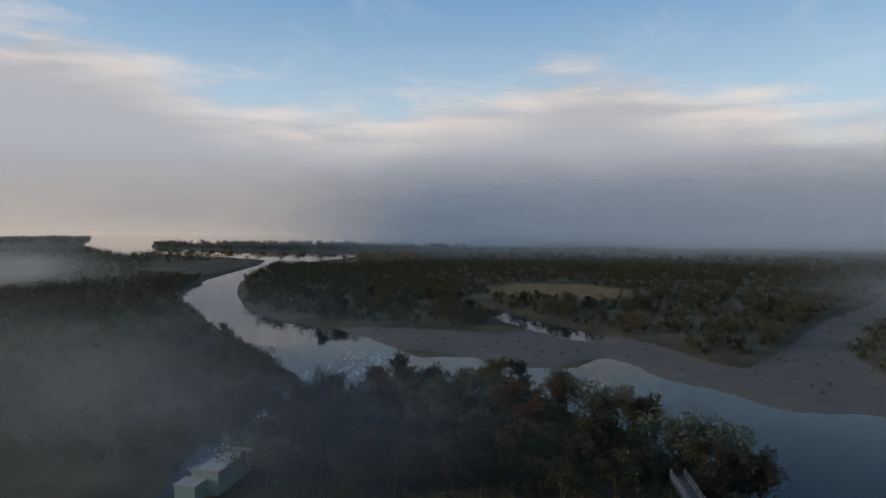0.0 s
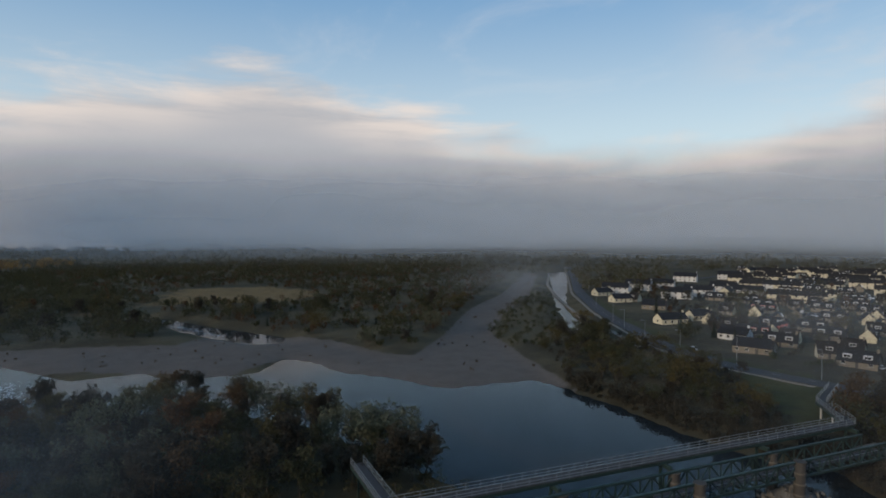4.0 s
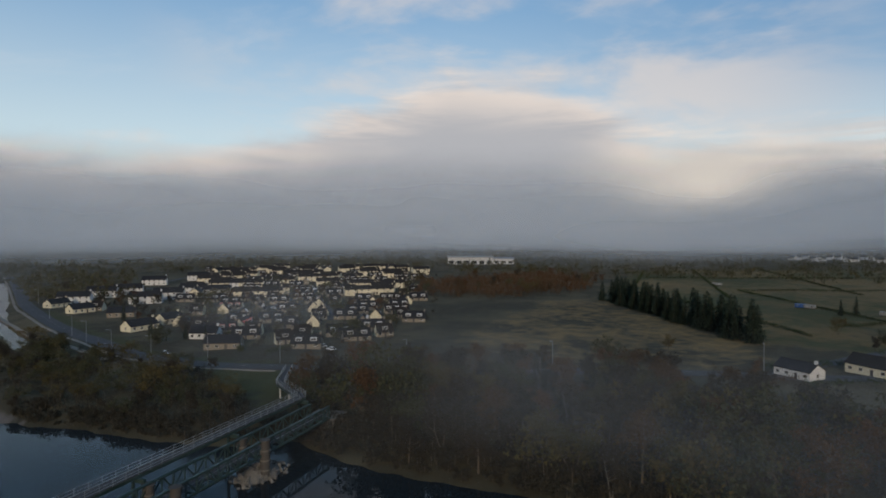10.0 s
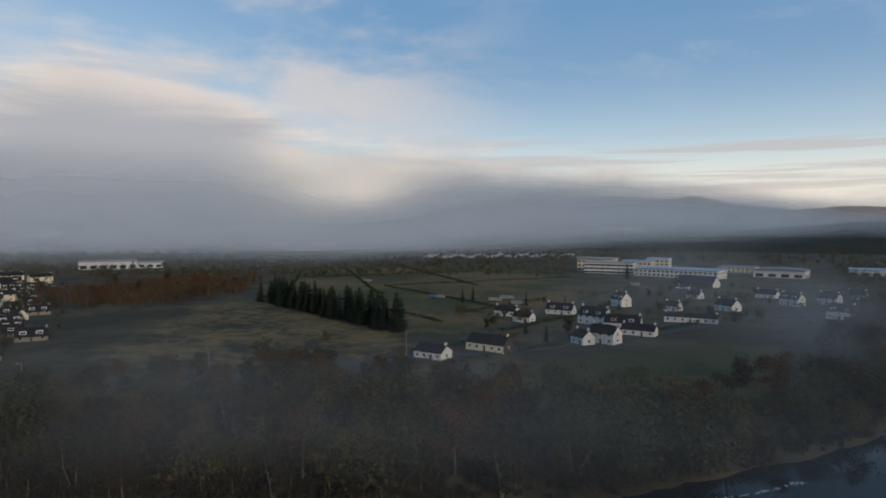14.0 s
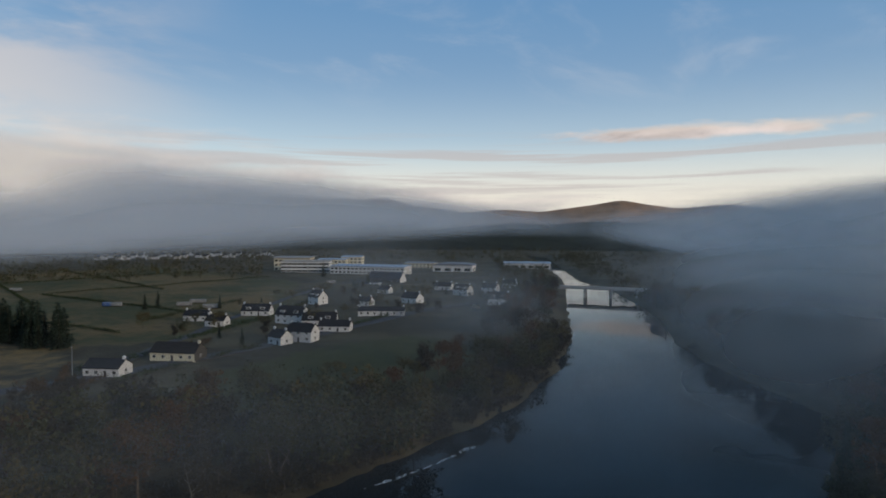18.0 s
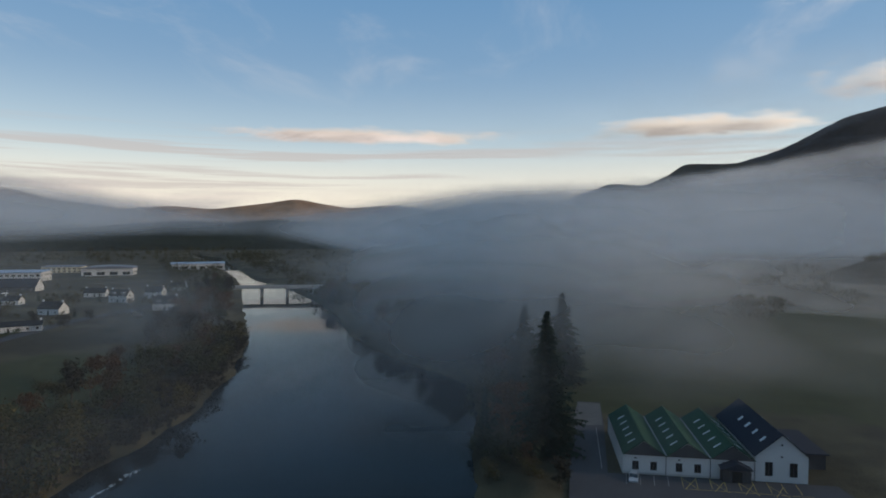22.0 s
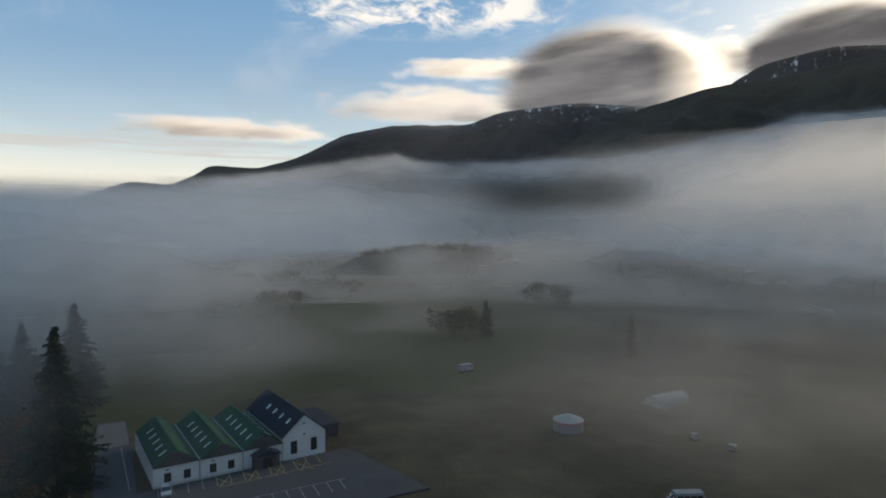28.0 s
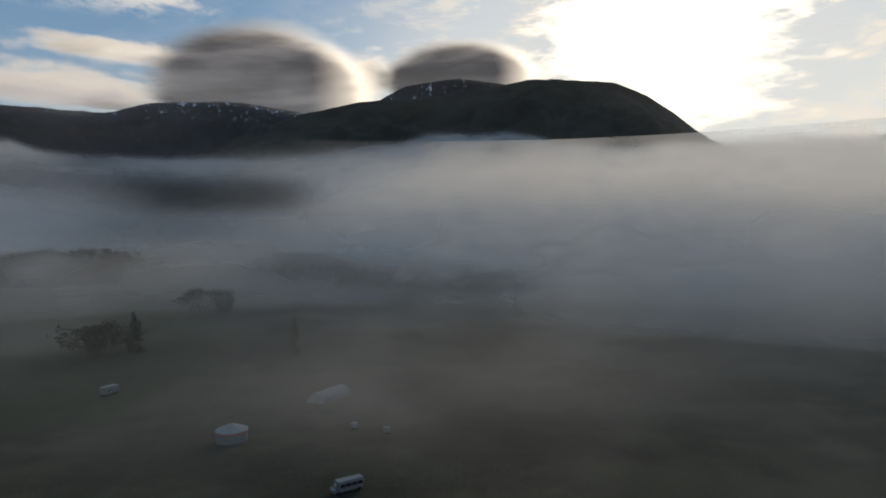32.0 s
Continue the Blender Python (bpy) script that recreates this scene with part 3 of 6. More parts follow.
def bank_top(a):
    """How high the fog bank stands, in degrees up, by azimuth, and where it begins."""
    az = np.array([-292, -262, -240, -225, -205, -190, -172, -160, -150, -142, -125, -110, -95, -60, -20, 10, 25, 56])
    top = np.array([5.5, 6.5, 7.0, 6.5, 5.2, 3.8, 3.4, 1.7, 0.6, 1.3, 4.6, 6.3, 6.5, 7.0, 7.0, 6.5, 6.0, 6.0])
    low = np.array([-9., -8., -6., -4.0, -3.6, -3.4, -3.4, -1.6, 0.3, 0.4, -0.6, -2.0, -3.2, -3.4, -3.5, -2.6, -0.9, -0.6])
    return np.interp(a, az, top), np.interp(a, az, low)


def build_fog_bank():
    az = np.arange(-292, 58, 1.0)
    el = np.arange(-9, 13, 0.5)
    for k, (dist, share) in enumerate(((780, 0.30), (1050, 0.7), (1500, 1.2), (2100, 1.3))):
        a, e = np.meshgrid(az, el)
        top, low = bank_top(a)
        d = dist
        z = EYE + d * np.tan(np.radians(e))
        x, y = -np.sin(np.radians(a)) * d, np.cos(np.radians(a)) * d
        ragged = 0.45 * wave(a * 8, e * 14, 70.0, k + 1.0)
        gap = 1 - 0.97 * np.exp(-((a + 221 - 0.5 * (e - 3.6)) / 9) ** 4 - ((e - 3.6) / 1.9) ** 4) - 0.80 * np.exp(-((a + 101) / 8) ** 2 - ((e - 4) / 3.5) ** 2) - 0.35 * np.exp(-((a + 205) / 9) ** 2 - ((e - 4.2) / 0.9) ** 2)
        crest = (1 - 0.82 * np.exp(-((a + 217) / 17) ** 2)) * gap * fade(top + ragged - e, -1.5, 3.6 + 5.9 * fade(a, -150, -105)) * (1 - 0.70 * fade(a, -2, 20))
        dens = (2.2 - 1.3 * fade(a, -108, -82) - 0.9 * fade(-a, 190, 205) * fade(a, -242, -228)) * share * fade(e, low - 0.9, low + 1.2 + 2.0 * fade(a, -150, -115) + 2.0 * fade(a, -185, -205)) * crest * fade(z, -3, 8) * (1 + (0.9 if k == 0 else 0) * fade(-a, 185, 205))
        mist("fog_bank", "tall bank of grey morning fog closing off the valley", x, y, z, dens, M_FOG)


build_fog_bank()


def build_fog_crest():
    """The rippled upper edge of the fog along the foot of the mountains."""
    az, el = np.arange(-290, -176, 0.5), np.arange(0, 12.5, 0.2)
    a, e = np.meshgrid(az, el)
    line = np.interp(a, [-290, -264, -251, -246, -239, -232, -225, -215, -210, -205, -197, -188, -176], [7.0, 7.4, 8.0, 9.0, 8.8, 7.6, 6.4, 6.5, 5.8, 6.8, 5.9, 4.6, 3.2])
    for k, (d, share) in enumerate(((2350, 0.9), (2550, 0.8))):
        rise = e - line - 0.45 * wave(a * 10, e * 3, 60.0, 3.0 + k) - 0.25 * wave(a * 30, e * 8, 60.0, 5.0 + k) + 0.5 * k
        dens = share * np.where(rise > 0, np.exp(-(rise / 0.35) ** 2), np.exp(-(rise / (1.1 + 0.5 * k)) ** 2)) * (0.75 + 0.5 * wave(a * 14, e * 20, 90.0, 8.0 + k)) * fade(-180 - a, -2, 14)
        mist("fog_crest", "rippled white upper edge of the valley fog", -np.sin(np.radians(a)) * d, np.cos(np.radians(a)) * d, EYE + d * np.tan(np.radians(e)), np.maximum(dens, 0), M_FOG)


build_fog_crest()


# mist curtains nearer by: for each distance, patches by azimuth and elevation, their half sizes and thickness
CURTAINS = {
    95: [(31, -16, 11, 6, 0.20), (12, -19, 15, 6, 0.24), (-62, -18, 8, 5, 0.10), (-82, -15, 9, 4, 0.13), (-97, -16, 12, 4, 0.13), (-113, -17, 14, 5, 0.13), (-128, -18, 12, 5, 0.06),
         (-140, -17, 8, 4, 0.08), (-154, -16, 9, 6, 0.12), (-171, -13.5, 7, 5, 0.30), (-191, -17, 8, 6, 0.26), (-214, -16, 16, 7, 0.12), (-242, -15, 16, 9, 0.26), (-280, -18, 20, 9, 0.08)],
    150: [(31, -12, 10, 5, 0.26), (-84, -12.5, 12, 3.0, 0.16), (-66, -11, 9, 2.5, 0.10), (-112, -13, 14, 3, 0.06), (-139, -12, 6, 4, 0.12), (-157, -11, 8, 4, 0.10), (-167, -9, 7, 4.0, 0.60), (-181, -6, 7, 3.5, 0.6), (-191, -11.5, 12, 3.5, 0.40),
          (-234, -13, 12, 5, 0.26), (-242, -12, 18, 5, 0.18), (-270, -12, 22, 6, 0.06)],
    210: [(-140, -7.5, 7, 2.6, 0.24), (-60, -9.5, 8, 2.5, 0.22), (-125, -10, 8, 1.6, 0.10), (36, -8, 10, 3, 0.20), (-141, -8.0, 4, 2.0, 0.25), (-165, -9, 8, 3.5, 0.45), (-185, -8.5, 14, 3.0, 0.75), (-200, -9, 10, 3, 0.20), (-240, -9, 18, 4, 0.14), (-265, -8, 25, 4, 0.22)],
    290: [(-130, -5.0, 10, 2.4, 0.16), (-141, -6.2, 6, 2.6, 0.22), (-62, -6.5, 9, 2.2, 0.16), (12, -8, 9, 2, 0.10), (-168, -6.5, 9, 3.0, 0.70), (-185, -6.5, 13, 3.0, 0.75), (-208, -7, 12, 3, 0.22), (-242, -6, 20, 4, 0.40), (-270, -6, 25, 4, 0.40)],
    400: [(-38, -4.5, 6, 1.5, 0.20), (-164, -4.5, 8, 2.5, 0.85), (-178, -4.0, 10, 2.8, 1.0), (-200, -5, 14, 2.5, 0.45), (-222, -3.6, 14, 2.0, 0.25), (-248, -3.0, 17, 5, 0.85), (-272, -3, 25, 5, 0.65)],
    560: [(37, -3, 7, 1.3, 0.60), (-172, -1.5, 13, 3.0, 1.2), (-193, -3.4, 10, 1.2, 0.40), (-211, -2.2, 14, 1.7, 0.60), (-128, -2.2, 11, 1.8, 0.15), (-252, 1.5, 16, 5, 2.4), (-276, 0, 22, 6, 1.6)],
}


def build_curtains():
    az, el = np.arange(-292, 58, 1.2), np.arange(-25, 9, 0.8)
    a, e = np.meshgrid(az, el)
    for k, (dist, patches) in enumerate(CURTAINS.items()):
        d = dist
        z = EYE + d * np.tan(np.radians(e))
        dens = sum(t * np.exp(-((a - c) / ha) ** 2 - ((e - h) / he) ** 2) for c, h, ha, he, t in patches) * fade(z, -2.0, 8)
        keep = (z > -1).any(1)
        x, y = -np.sin(np.radians(a)) * d, np.cos(np.radians(a)) * d
        # sheets within 250 m take the grey with the shade painted in
        mist("mist_veil", "drifting veil of low morning mist", x[keep], y[keep], z[keep], dens[keep], M_DRIFT if dist > 250 else M_SHADED_VEIL)
    # thin haze before the mountains
    az, el = np.arange(-294, -150, 2.0), np.arange(-1, 19, 1.0)
    a, e = np.meshgrid(az, el)
    d = 2700.0
    mist("haze", "thin bright haze hanging before the mountains", -np.sin(np.radians(a)) * d, np.cos(np.radians(a)) * d, EYE + d * np.tan(np.radians(e)),
         0.045 * fade(17 - e, 0, 8) * fade(-155 - a, 0, 25), M_FOG)
    # fainter haze in the corrie between the front hill and the fells behind it
    d = 4390.0
    mist("haze", "faint haze between the front hill and the high fells", -np.sin(np.radians(a)) * d, np.cos(np.radians(a)) * d, EYE + d * np.tan(np.radians(e)),
         0.10 * fade(16 - e, 0, 4) * fade(-175 - a, 0, 20) * fade(a + 262, 0, 10), M_FOG)


build_curtains()

# ---- trees ----
def tube(points, radii, sides=6):
    """A tapering limb through points, as arrays."""
    v, f = [], []
    p = [Vector(q) for q in points]
    for i, (q, rad) in enumerate(zip(p, radii)):
        way = (p[min(i + 1, len(p) - 1)] - p[max(i - 1, 0)]).normalized()
        s = way.cross(Vector((0.31, 0.87, 0.2))).normalized()
        u = way.cross(s)
        for k in range(sides):
            t = 2 * math.pi * k / sides
            v.append(q + rad * (math.cos(t) * s + math.sin(t) * u))
    for i in range(len(p) - 1):
        for k in range(sides):
            a, b = i * sides + k, i * sides + (k + 1) % sides
            f.append((a, b, b + sides, a + sides))
    return np.array([tuple(q) for q in v]), np.array(f, np.int32)


def joined(pieces):
    vs, fs, at = [], [], 0
    for v, f in pieces:
        vs.append(v)
        fs.append(np.asarray(f) + at)
        at += len(v)
    return np.concatenate(vs), np.concatenate(fs)


def leaves(rng, centers, sizes, count, leaf, flat=0.55, long=1.0):
    """Small leaf sprays scattered round clump centres: many little triangles."""
    centers, sizes = np.repeat(centers, count, 0), np.repeat(sizes, count)
    n = len(centers)
    d = rng.normal(size=(n, 3))
    d /= np.linalg.norm(d, axis=1, keepdims=True)
    p = centers + d * (sizes * rng.uniform(0.25, 1.0, n) ** 0.6)[:, None] * [1, 1, flat + 0.25]
    u = rng.normal(size=(n, 3))
    u /= np.linalg.norm(u, axis=1, keepdims=True)
    v = np.cross(u, rng.normal(size=(n, 3)))
    v /= np.linalg.norm(v, axis=1, keepdims=True)
    s = (leaf * rng.uniform(0.6, 1.4, n))[:, None]
    a, b = u * s * 0.5 * long, v * s * 0.5
    verts = np.stack([p - a - b * 0.5, p + a * 0.9 - b * 0.3, p + b * 0.9 + a * 0.2], 1).reshape(-1, 3)
    return verts, np.arange(n * 3).reshape(n, 3)


def broadleaf_meshes(seed, height, width, lean, clumps, count, leaf, crown_low, bark, foliage, stems=1, flat=0.55, long=1.0):
    rng = np.random.default_rng(seed)
    wood, tips = [], []
    for s in range(stems):
        off = rng.normal(size=2) * (0.5 if stems > 1 else 0)
        top = np.array([off[0] * 3 + rng.normal() * lean, off[1] * 3 + rng.normal() * lean, height * 0.88])
        stem = [(off[0], off[1], -0.6), (off[0] * 1.3, off[1] * 1.3, height * 0.15),
                (off[0] * 2 + top[0] * 0.3, off[1] * 2 + top[1] * 0.3, height * 0.45), tuple(top)]
        w = height * 0.018 / stems ** 0.5
        wood.append(tube(stem, [w * 1.4, w, w * 0.7, w * 0.15]))
        for k in range(int(7 + 4 / stems)):
            h = rng.uniform(crown_low, 0.85)
            base = np.array([np.interp(h * height, [q[2] for q in stem], [q[c] for q in stem]) for c in range(3)])
            t = rng.uniform(0, 2 * math.pi)
            out = width * 0.5 * (1.15 - 0.75 * abs(h - crown_low - 0.15)) * rng.uniform(0.6, 1.05)
            tip = base + [math.cos(t) * out, math.sin(t) * out, out * rng.uniform(0.35, 0.9)]
            wood.append(tube([base, (base + tip) / 2 + [0, 0, -0.05 * out], tip], [w * 0.5, w * 0.33, w * 0.08], 4))
            tips += [tip, (base * 0.35 + tip * 0.65), base * 0.6 + tip * 0.4 + rng.normal(size=3) * 0.3]
        tips += [top, top - [0, 0, height * 0.08]]
    tips = np.array(tips)
    pick = tips[rng.integers(0, len(tips), clumps)] + rng.normal(size=(clumps, 3)) * width * 0.09
    pick[:, 2] = np.clip(pick[:, 2], height * crown_low * 0.8, height)
    size = rng.uniform(0.09, 0.19, clumps) * width
    v, f = leaves(rng, pick, size, count, leaf, flat, long)
    tv, tf = joined(wood)
    return np_mesh("trunk", tv, tf, bark, True), np_mesh("crown", v, f, foliage)


def conifer_meshes(seed, height, width, tiers, foliage, ragged=0.25, sprays=6):
    """A spruce: whorls of boughs, each a row of hanging needle sprays."""
    rng = np.random.default_rng(seed)
    tv, tf = tube([(0, 0, -0.6), (0, 0, height * 0.5), (0, 0, height * 0.98)], [height * 0.016, height * 0.010, 0.03], 6)
    vs = []
    for i in range(tiers):
        h = 0.05 + 0.945 * (i / tiers) ** 0.92
        out = width * 0.5 * (1 - h) ** 0.85 * (1 + 0.14 * math.sin(i * 2.1)) + 0.15
        for k in range(int(6 + 8 * (1 - h))):
            t, length = rng.uniform(0, 2 * math.pi), out * rng.uniform(1 - ragged * 1.6, 1 + ragged)
            drop = length * rng.uniform(0.0, 0.45)
            z0 = h * height + rng.normal() * height / tiers * 0.6
            rad, side = np.array([math.cos(t), math.sin(t), 0]), np.array([-math.sin(t), math.cos(t), 0])
            for q in range(sprays):
                f = (q + rng.uniform(0.2, 1.0)) / sprays
                p = rad * length * f + [0, 0, z0 - drop * f * f + 0.10 * length * f]
                w = (0.20 * length * (1.15 - f) + 0.035 * width) * rng.uniform(0.7, 1.3)
                s = side * (1 if q % 2 else -1)
                vs += [p - rad * w * 0.5, p + rad * w * 0.7 + [0, 0, 0.06 * w], p + s * w * rng.uniform(0.6, 1.2) + rad * w * 0.35 - [0, 0, w * rng.uniform(0.15, 0.9)]]
    n = len(vs) // 3
    return np_mesh("trunk", tv, tf, M_BARK, True), np_mesh("crown", np.array(vs), np.arange(n * 3).reshape(n, 3), foliage)


TREE_SEED = np.random.default_rng(11)
KINDS = {}


def kind_of_tree(key, name, label, category, meshes, height):
    KINDS.setdefault(key, []).append((name, label, category, meshes, height))


for s in range(4):
    kind_of_tree("olive", "broadleaf_tree", "autumn broadleaf tree with thinning olive-brown leaves", "tree",
                 broadleaf_meshes(20 + s, 10, 7.0, 0.6, 100, 17, 0.44, 0.25, M_BARK, M_LEAF_OLIVE, 1 + s % 2), 10)
for s in range(3):
    kind_of_tree("bare", "bare_tree", "nearly leafless tree with fine grey-brown twigs", "tree",
                 broadleaf_meshes(40 + s, 10, 5.5, 0.5, 95, 16, 0.34, 0.22, M_BARK, M_TWIG, 1 + s % 2, 0.8, 3.2), 10)
for s in range(2):
    kind_of_tree("birch", "birch_tree", "slender pale-stemmed birch with thin russet twigs", "tree",
                 broadleaf_meshes(50 + s, 10, 3.8, 0.4, 90, 16, 0.26, 0.25, M_BIRCH, M_TWIG, 2, 0.9, 2.4), 10)
for s in range(2):
    kind_of_tree("rust", "autumn_tree", "autumn tree with rusty brown leaves", "tree",
                 broadleaf_meshes(60 + s, 10, 7.0, 0.5, 100, 17, 0.44, 0.2, M_BARK, M_LEAF_BROWN, 1), 10)
kind_of_tree("gold", "birch_tree", "small birch with golden autumn leaves", "tree",
             broadleaf_meshes(70, 10, 5.0, 0.3, 90, 22, 0.36, 0.15, M_BIRCH, M_LEAF_GOLD, 1), 10)
for s in range(3):
    kind_of_tree("bush", "bush", "rounded willow and gorse bush in dull autumn green", "bush",
                 broadleaf_meshes(80 + s, 4, 5.0, 0.5, 64, 18, 0.32, 0.08, M_BARK, M_LEAF_OLIVE, 3), 4)
kind_of_tree("willow", "willow_tree", "grey-green willow with a broad pale crown", "tree",
             broadleaf_meshes(90, 8, 8.0, 0.5, 100, 18, 0.42, 0.12, M_BARK, M_LEAF_GREY, 3), 8)
for s in range(3):
    kind_of_tree("spruce", "spruce_tree", "dark green spruce with drooping boughs", "tree", conifer_meshes(100 + s, 16, 6.0, 34, M_NEEDLE), 16)


KINDS["round"] = [("broadleaf_tree", "round dark tree looming out of the mist", "tree", KINDS["bush"][s][3], 4) for s in range(3)]
KINDS["hedge_spruce"] = [("spruce_tree", "broad dense dark conifer in a tall shelter belt", "tree", conifer_meshes(130 + s, 16, 8.5, 30, M_NEEDLE, 0.22, 5), 16) for s in range(2)]


def plant(key, x, y, height, group, label="", z=None):
    """One tree of a kind, standing on the ground."""
    name, text, category, (trunk, crown), tall = KINDS[key][TREE_SEED.integers(len(KINDS[key]))]
    if z is None:
        z = float(land_height(np.array([x]), np.array([y]))[0])
    s = height / tall
    e = thing(name, label or text, category, group)
    e.matrix_basis = Matrix.LocRotScale((x, y, z - 0.05), Euler((0, 0, TREE_SEED.uniform(0, 6.28))),
                                        (s * TREE_SEED.uniform(0.85, 1.2), s * TREE_SEED.uniform(0.85, 1.2), s))
    part("trunk", trunk, None, e)
    part("crown", crown, None, e)
    return e


PLANTED = []


def scatter(poly, count, keys, low, high, gap, group, near=0.0, far=1e9, avoid=()):
    """Trees strewn over a stretch of land, apart from one another."""
    p = np.array(poly, float)
    (x0, y0), (x1, y1) = p.min(0), p.max(0)
    x, y = TREE_SEED.uniform(x0, x1, count * 14), TREE_SEED.uniform(y0, y1, count * 14)
    ok = inside(poly, x, y) & (water_depth(x, y) < -1.5) & (np.hypot(x, y) > near) & (np.hypot(x, y) < far)
    for a in avoid:
        ok &= ~inside(a, x, y)
    x, y = x[ok], y[ok]
    z = land_height(x, y)
    made = 0
    for a, b, c in zip(x, y, z):
        if made >= count:
            break
        if any(abs(a - q) < gap and abs(b - s) < gap for q, s in PLANTED[-400:]):
            continue
        PLANTED.append((a, b))
        plant(keys[TREE_SEED.integers(len(keys))], a, b, TREE_SEED.uniform(low, high), group, z=float(c))
        made += 1


HUT_YARD = [(-50, 98), (-50, 126), (-35, 126), (-31, 98)]
scatter(ISLAND, 110, ("olive", "olive", "bare", "bare", "willow", "olive", "bare", "rust", "birch", "bare"), 7, 12.5, 3.4, "trees on the river island", near=104, avoid=(HUT_YARD,))
PROMONTORY = [(-45, 302), (-100, 350), (-125, 390), (-158, 475), (-188, 570), (-222, 800), (-60, 800), (0, 500), (12, 395), (30, 325), (26, 285), (0, 296)]
scatter(PROMONTORY, 32, ("olive", "bare", "bare", "bush", "rust"), 6, 10, 5.0, "trees on the promontory", far=420)
NORTH_WOOD = [(62, 295), (36, 372), (8, 440), (-80, 700), (-60, 900), (300, 900), (420, 640), (345, 480), (244, 374), (186, 304), (150, 260), (106, 216), (98, 222), (90, 256)]
scatter(NORTH_WOOD, 48, ("olive", "bare", "bare", "spruce", "bush", "willow"), 5, 10, 6.0, "trees of the north wood", far=430, avoid=(CLEARING,))
BANK_SCRUB = [(152, 187), (205, 238), (235, 262), (190, 170), (182, 122), (158, 95), (134, 80), (131, 110), (133, 150)]
scatter(BANK_SCRUB, 75, ("bush", "olive", "olive", "bare", "bush", "bare"), 3.5, 7.5, 3.6, "bushes on the river bank")
BANK_WOOD = [(150, 78), (136, 56), (120, 35), (116, 10), (108, -20), (100, -48), (100, -100), (122, -98), (150, -60), (186, -36), (196, 0), (188, 50), (180, 74)]
scatter(BANK_WOOD, 145, ("bare", "bare", "birch", "olive", "rust", "bush"), 8, 14, 4.2, "trees of the riverside wood")
EAST_EDGE = [(97, -60), (100, -102), (104, -138), (122, -188), (148, -241), (176, -262), (160, -215), (140, -165), (126, -125), (120, -90), (112, -60)]
scatter(EAST_EDGE, 42, ("olive", "bush", "bare", "bush"), 4, 8, 4.0, "trees along the field edge")
EAST_SHORE = [(104, -106), (110, -150), (128, -190), (155, -240), (215, -335), (300, -470), (330, -470), (240, -330), (190, -245), (165, -195), (140, -150), (125, -100)]
scatter(EAST_SHORE, 45, ("olive", "bare", "rust"), 8, 13, 5.0, "trees along the east bank")
WEST_SHORE = [(22, -150), (30, -195), (70, -235), (105, -280), (140, -340), (200, -420), (160, -440), (80, -330), (30, -250), (5, -200)]
scatter(WEST_SHORE, 105, ("olive", "rust", "olive", "spruce"), 11, 17, 5.0, "trees along the west bank")
LEFT_SHORE = [(-58, 118), (-58, 150), (-55, 175), (-52, 205), (-66, 230), (-88, 262), (-106, 285), (-142, 350), (-190, 430), (-240, 600), (-300, 600), (-230, 430), (-150, 300), (-100, 220), (-85, 160), (-80, 118)]
scatter(LEFT_SHORE, 55, ("olive", "bare", "bush", "rust"), 4, 8, 4.2, "trees along the left bank")
MIST_WOOD = [(-20, -400), (-90, -430), (-150, -420), (-190, -480), (-60, -520), (20, -470)]
scatter(MIST_WOOD, 32, ("round", "round", "olive"), 10, 15, 8.0, "trees standing in the mist")
# the row of tall conifers between the fields
for i in range(64):
    t = (i // 2) / 31
    plant("hedge_spruce", 431 - 152 * t + TREE_SEED.uniform(-2, 2), -22 - 52 * t + (i % 2) * 6 + TREE_SEED.uniform(-3, 3), TREE_SEED.uniform(13, 19), "row of conifers between the fields")
AUTUMN_BELT = [(430, 120), (520, 140), (640, 60), (620, -20), (480, 0), (420, 60)]
scatter(AUTUMN_BELT, 26, ("rust", "rust", "olive", "bare"), 7, 12, 7.0, "autumn trees behind the estate")
# tall spruces by the car park
spruce = conifer_meshes(200, 31, 14.5, 58, M_NEEDLE, 0.46, 14)
KINDS["tall"] = [("spruce_tree", "very tall dark spruce standing by the river", "tree", spruce, 31)]
for x, y, h in ((8.2, -131, 31), (16.4, -164, 27.5), (7.3, -192, 28.5), (22, -176, 20)):
    plant("tall", x, y, h, "tall spruces by the river")


for key, x, y, h in (("rust", 15, -139, 13), ("rust", 19, -146, 11), ("rust", 11.5, -121, 5), ("bush", 14, -125, 4.5), ("bare", 4.5, -113, 6), ("bush", 18, -128, 4), ("spruce", 21, -150, 14), ("olive", 22, -160, 13), ("bush", 17.5, -118, 3.5), ("spruce", 15.5, -152, 19), ("spruce", 23, -140, 13), ("rust", 13.5, -134, 12), ("olive", 25, -152, 12), ("bush", 22, -134, 5), ("bush", 9, -117, 3), ("rust", 24, -168, 12)):
    plant(key, x, y, h, "trees round the tall spruces")


for key, x, y, h in (("olive", 108, -62, 9), ("rust", 112, -74, 8), ("bush", 104, -84, 4), ("olive", 108, -96, 9), ("bare", 118, -66, 9), ("rust", 128, -104, 8), ("rust", 124, -112, 10), ("bush", 150, -96, 4), ("bush", 165, -120, 4), ("olive", 132, -126, 9)):
    plant(key, x, y, h, "trees at the riverside field")


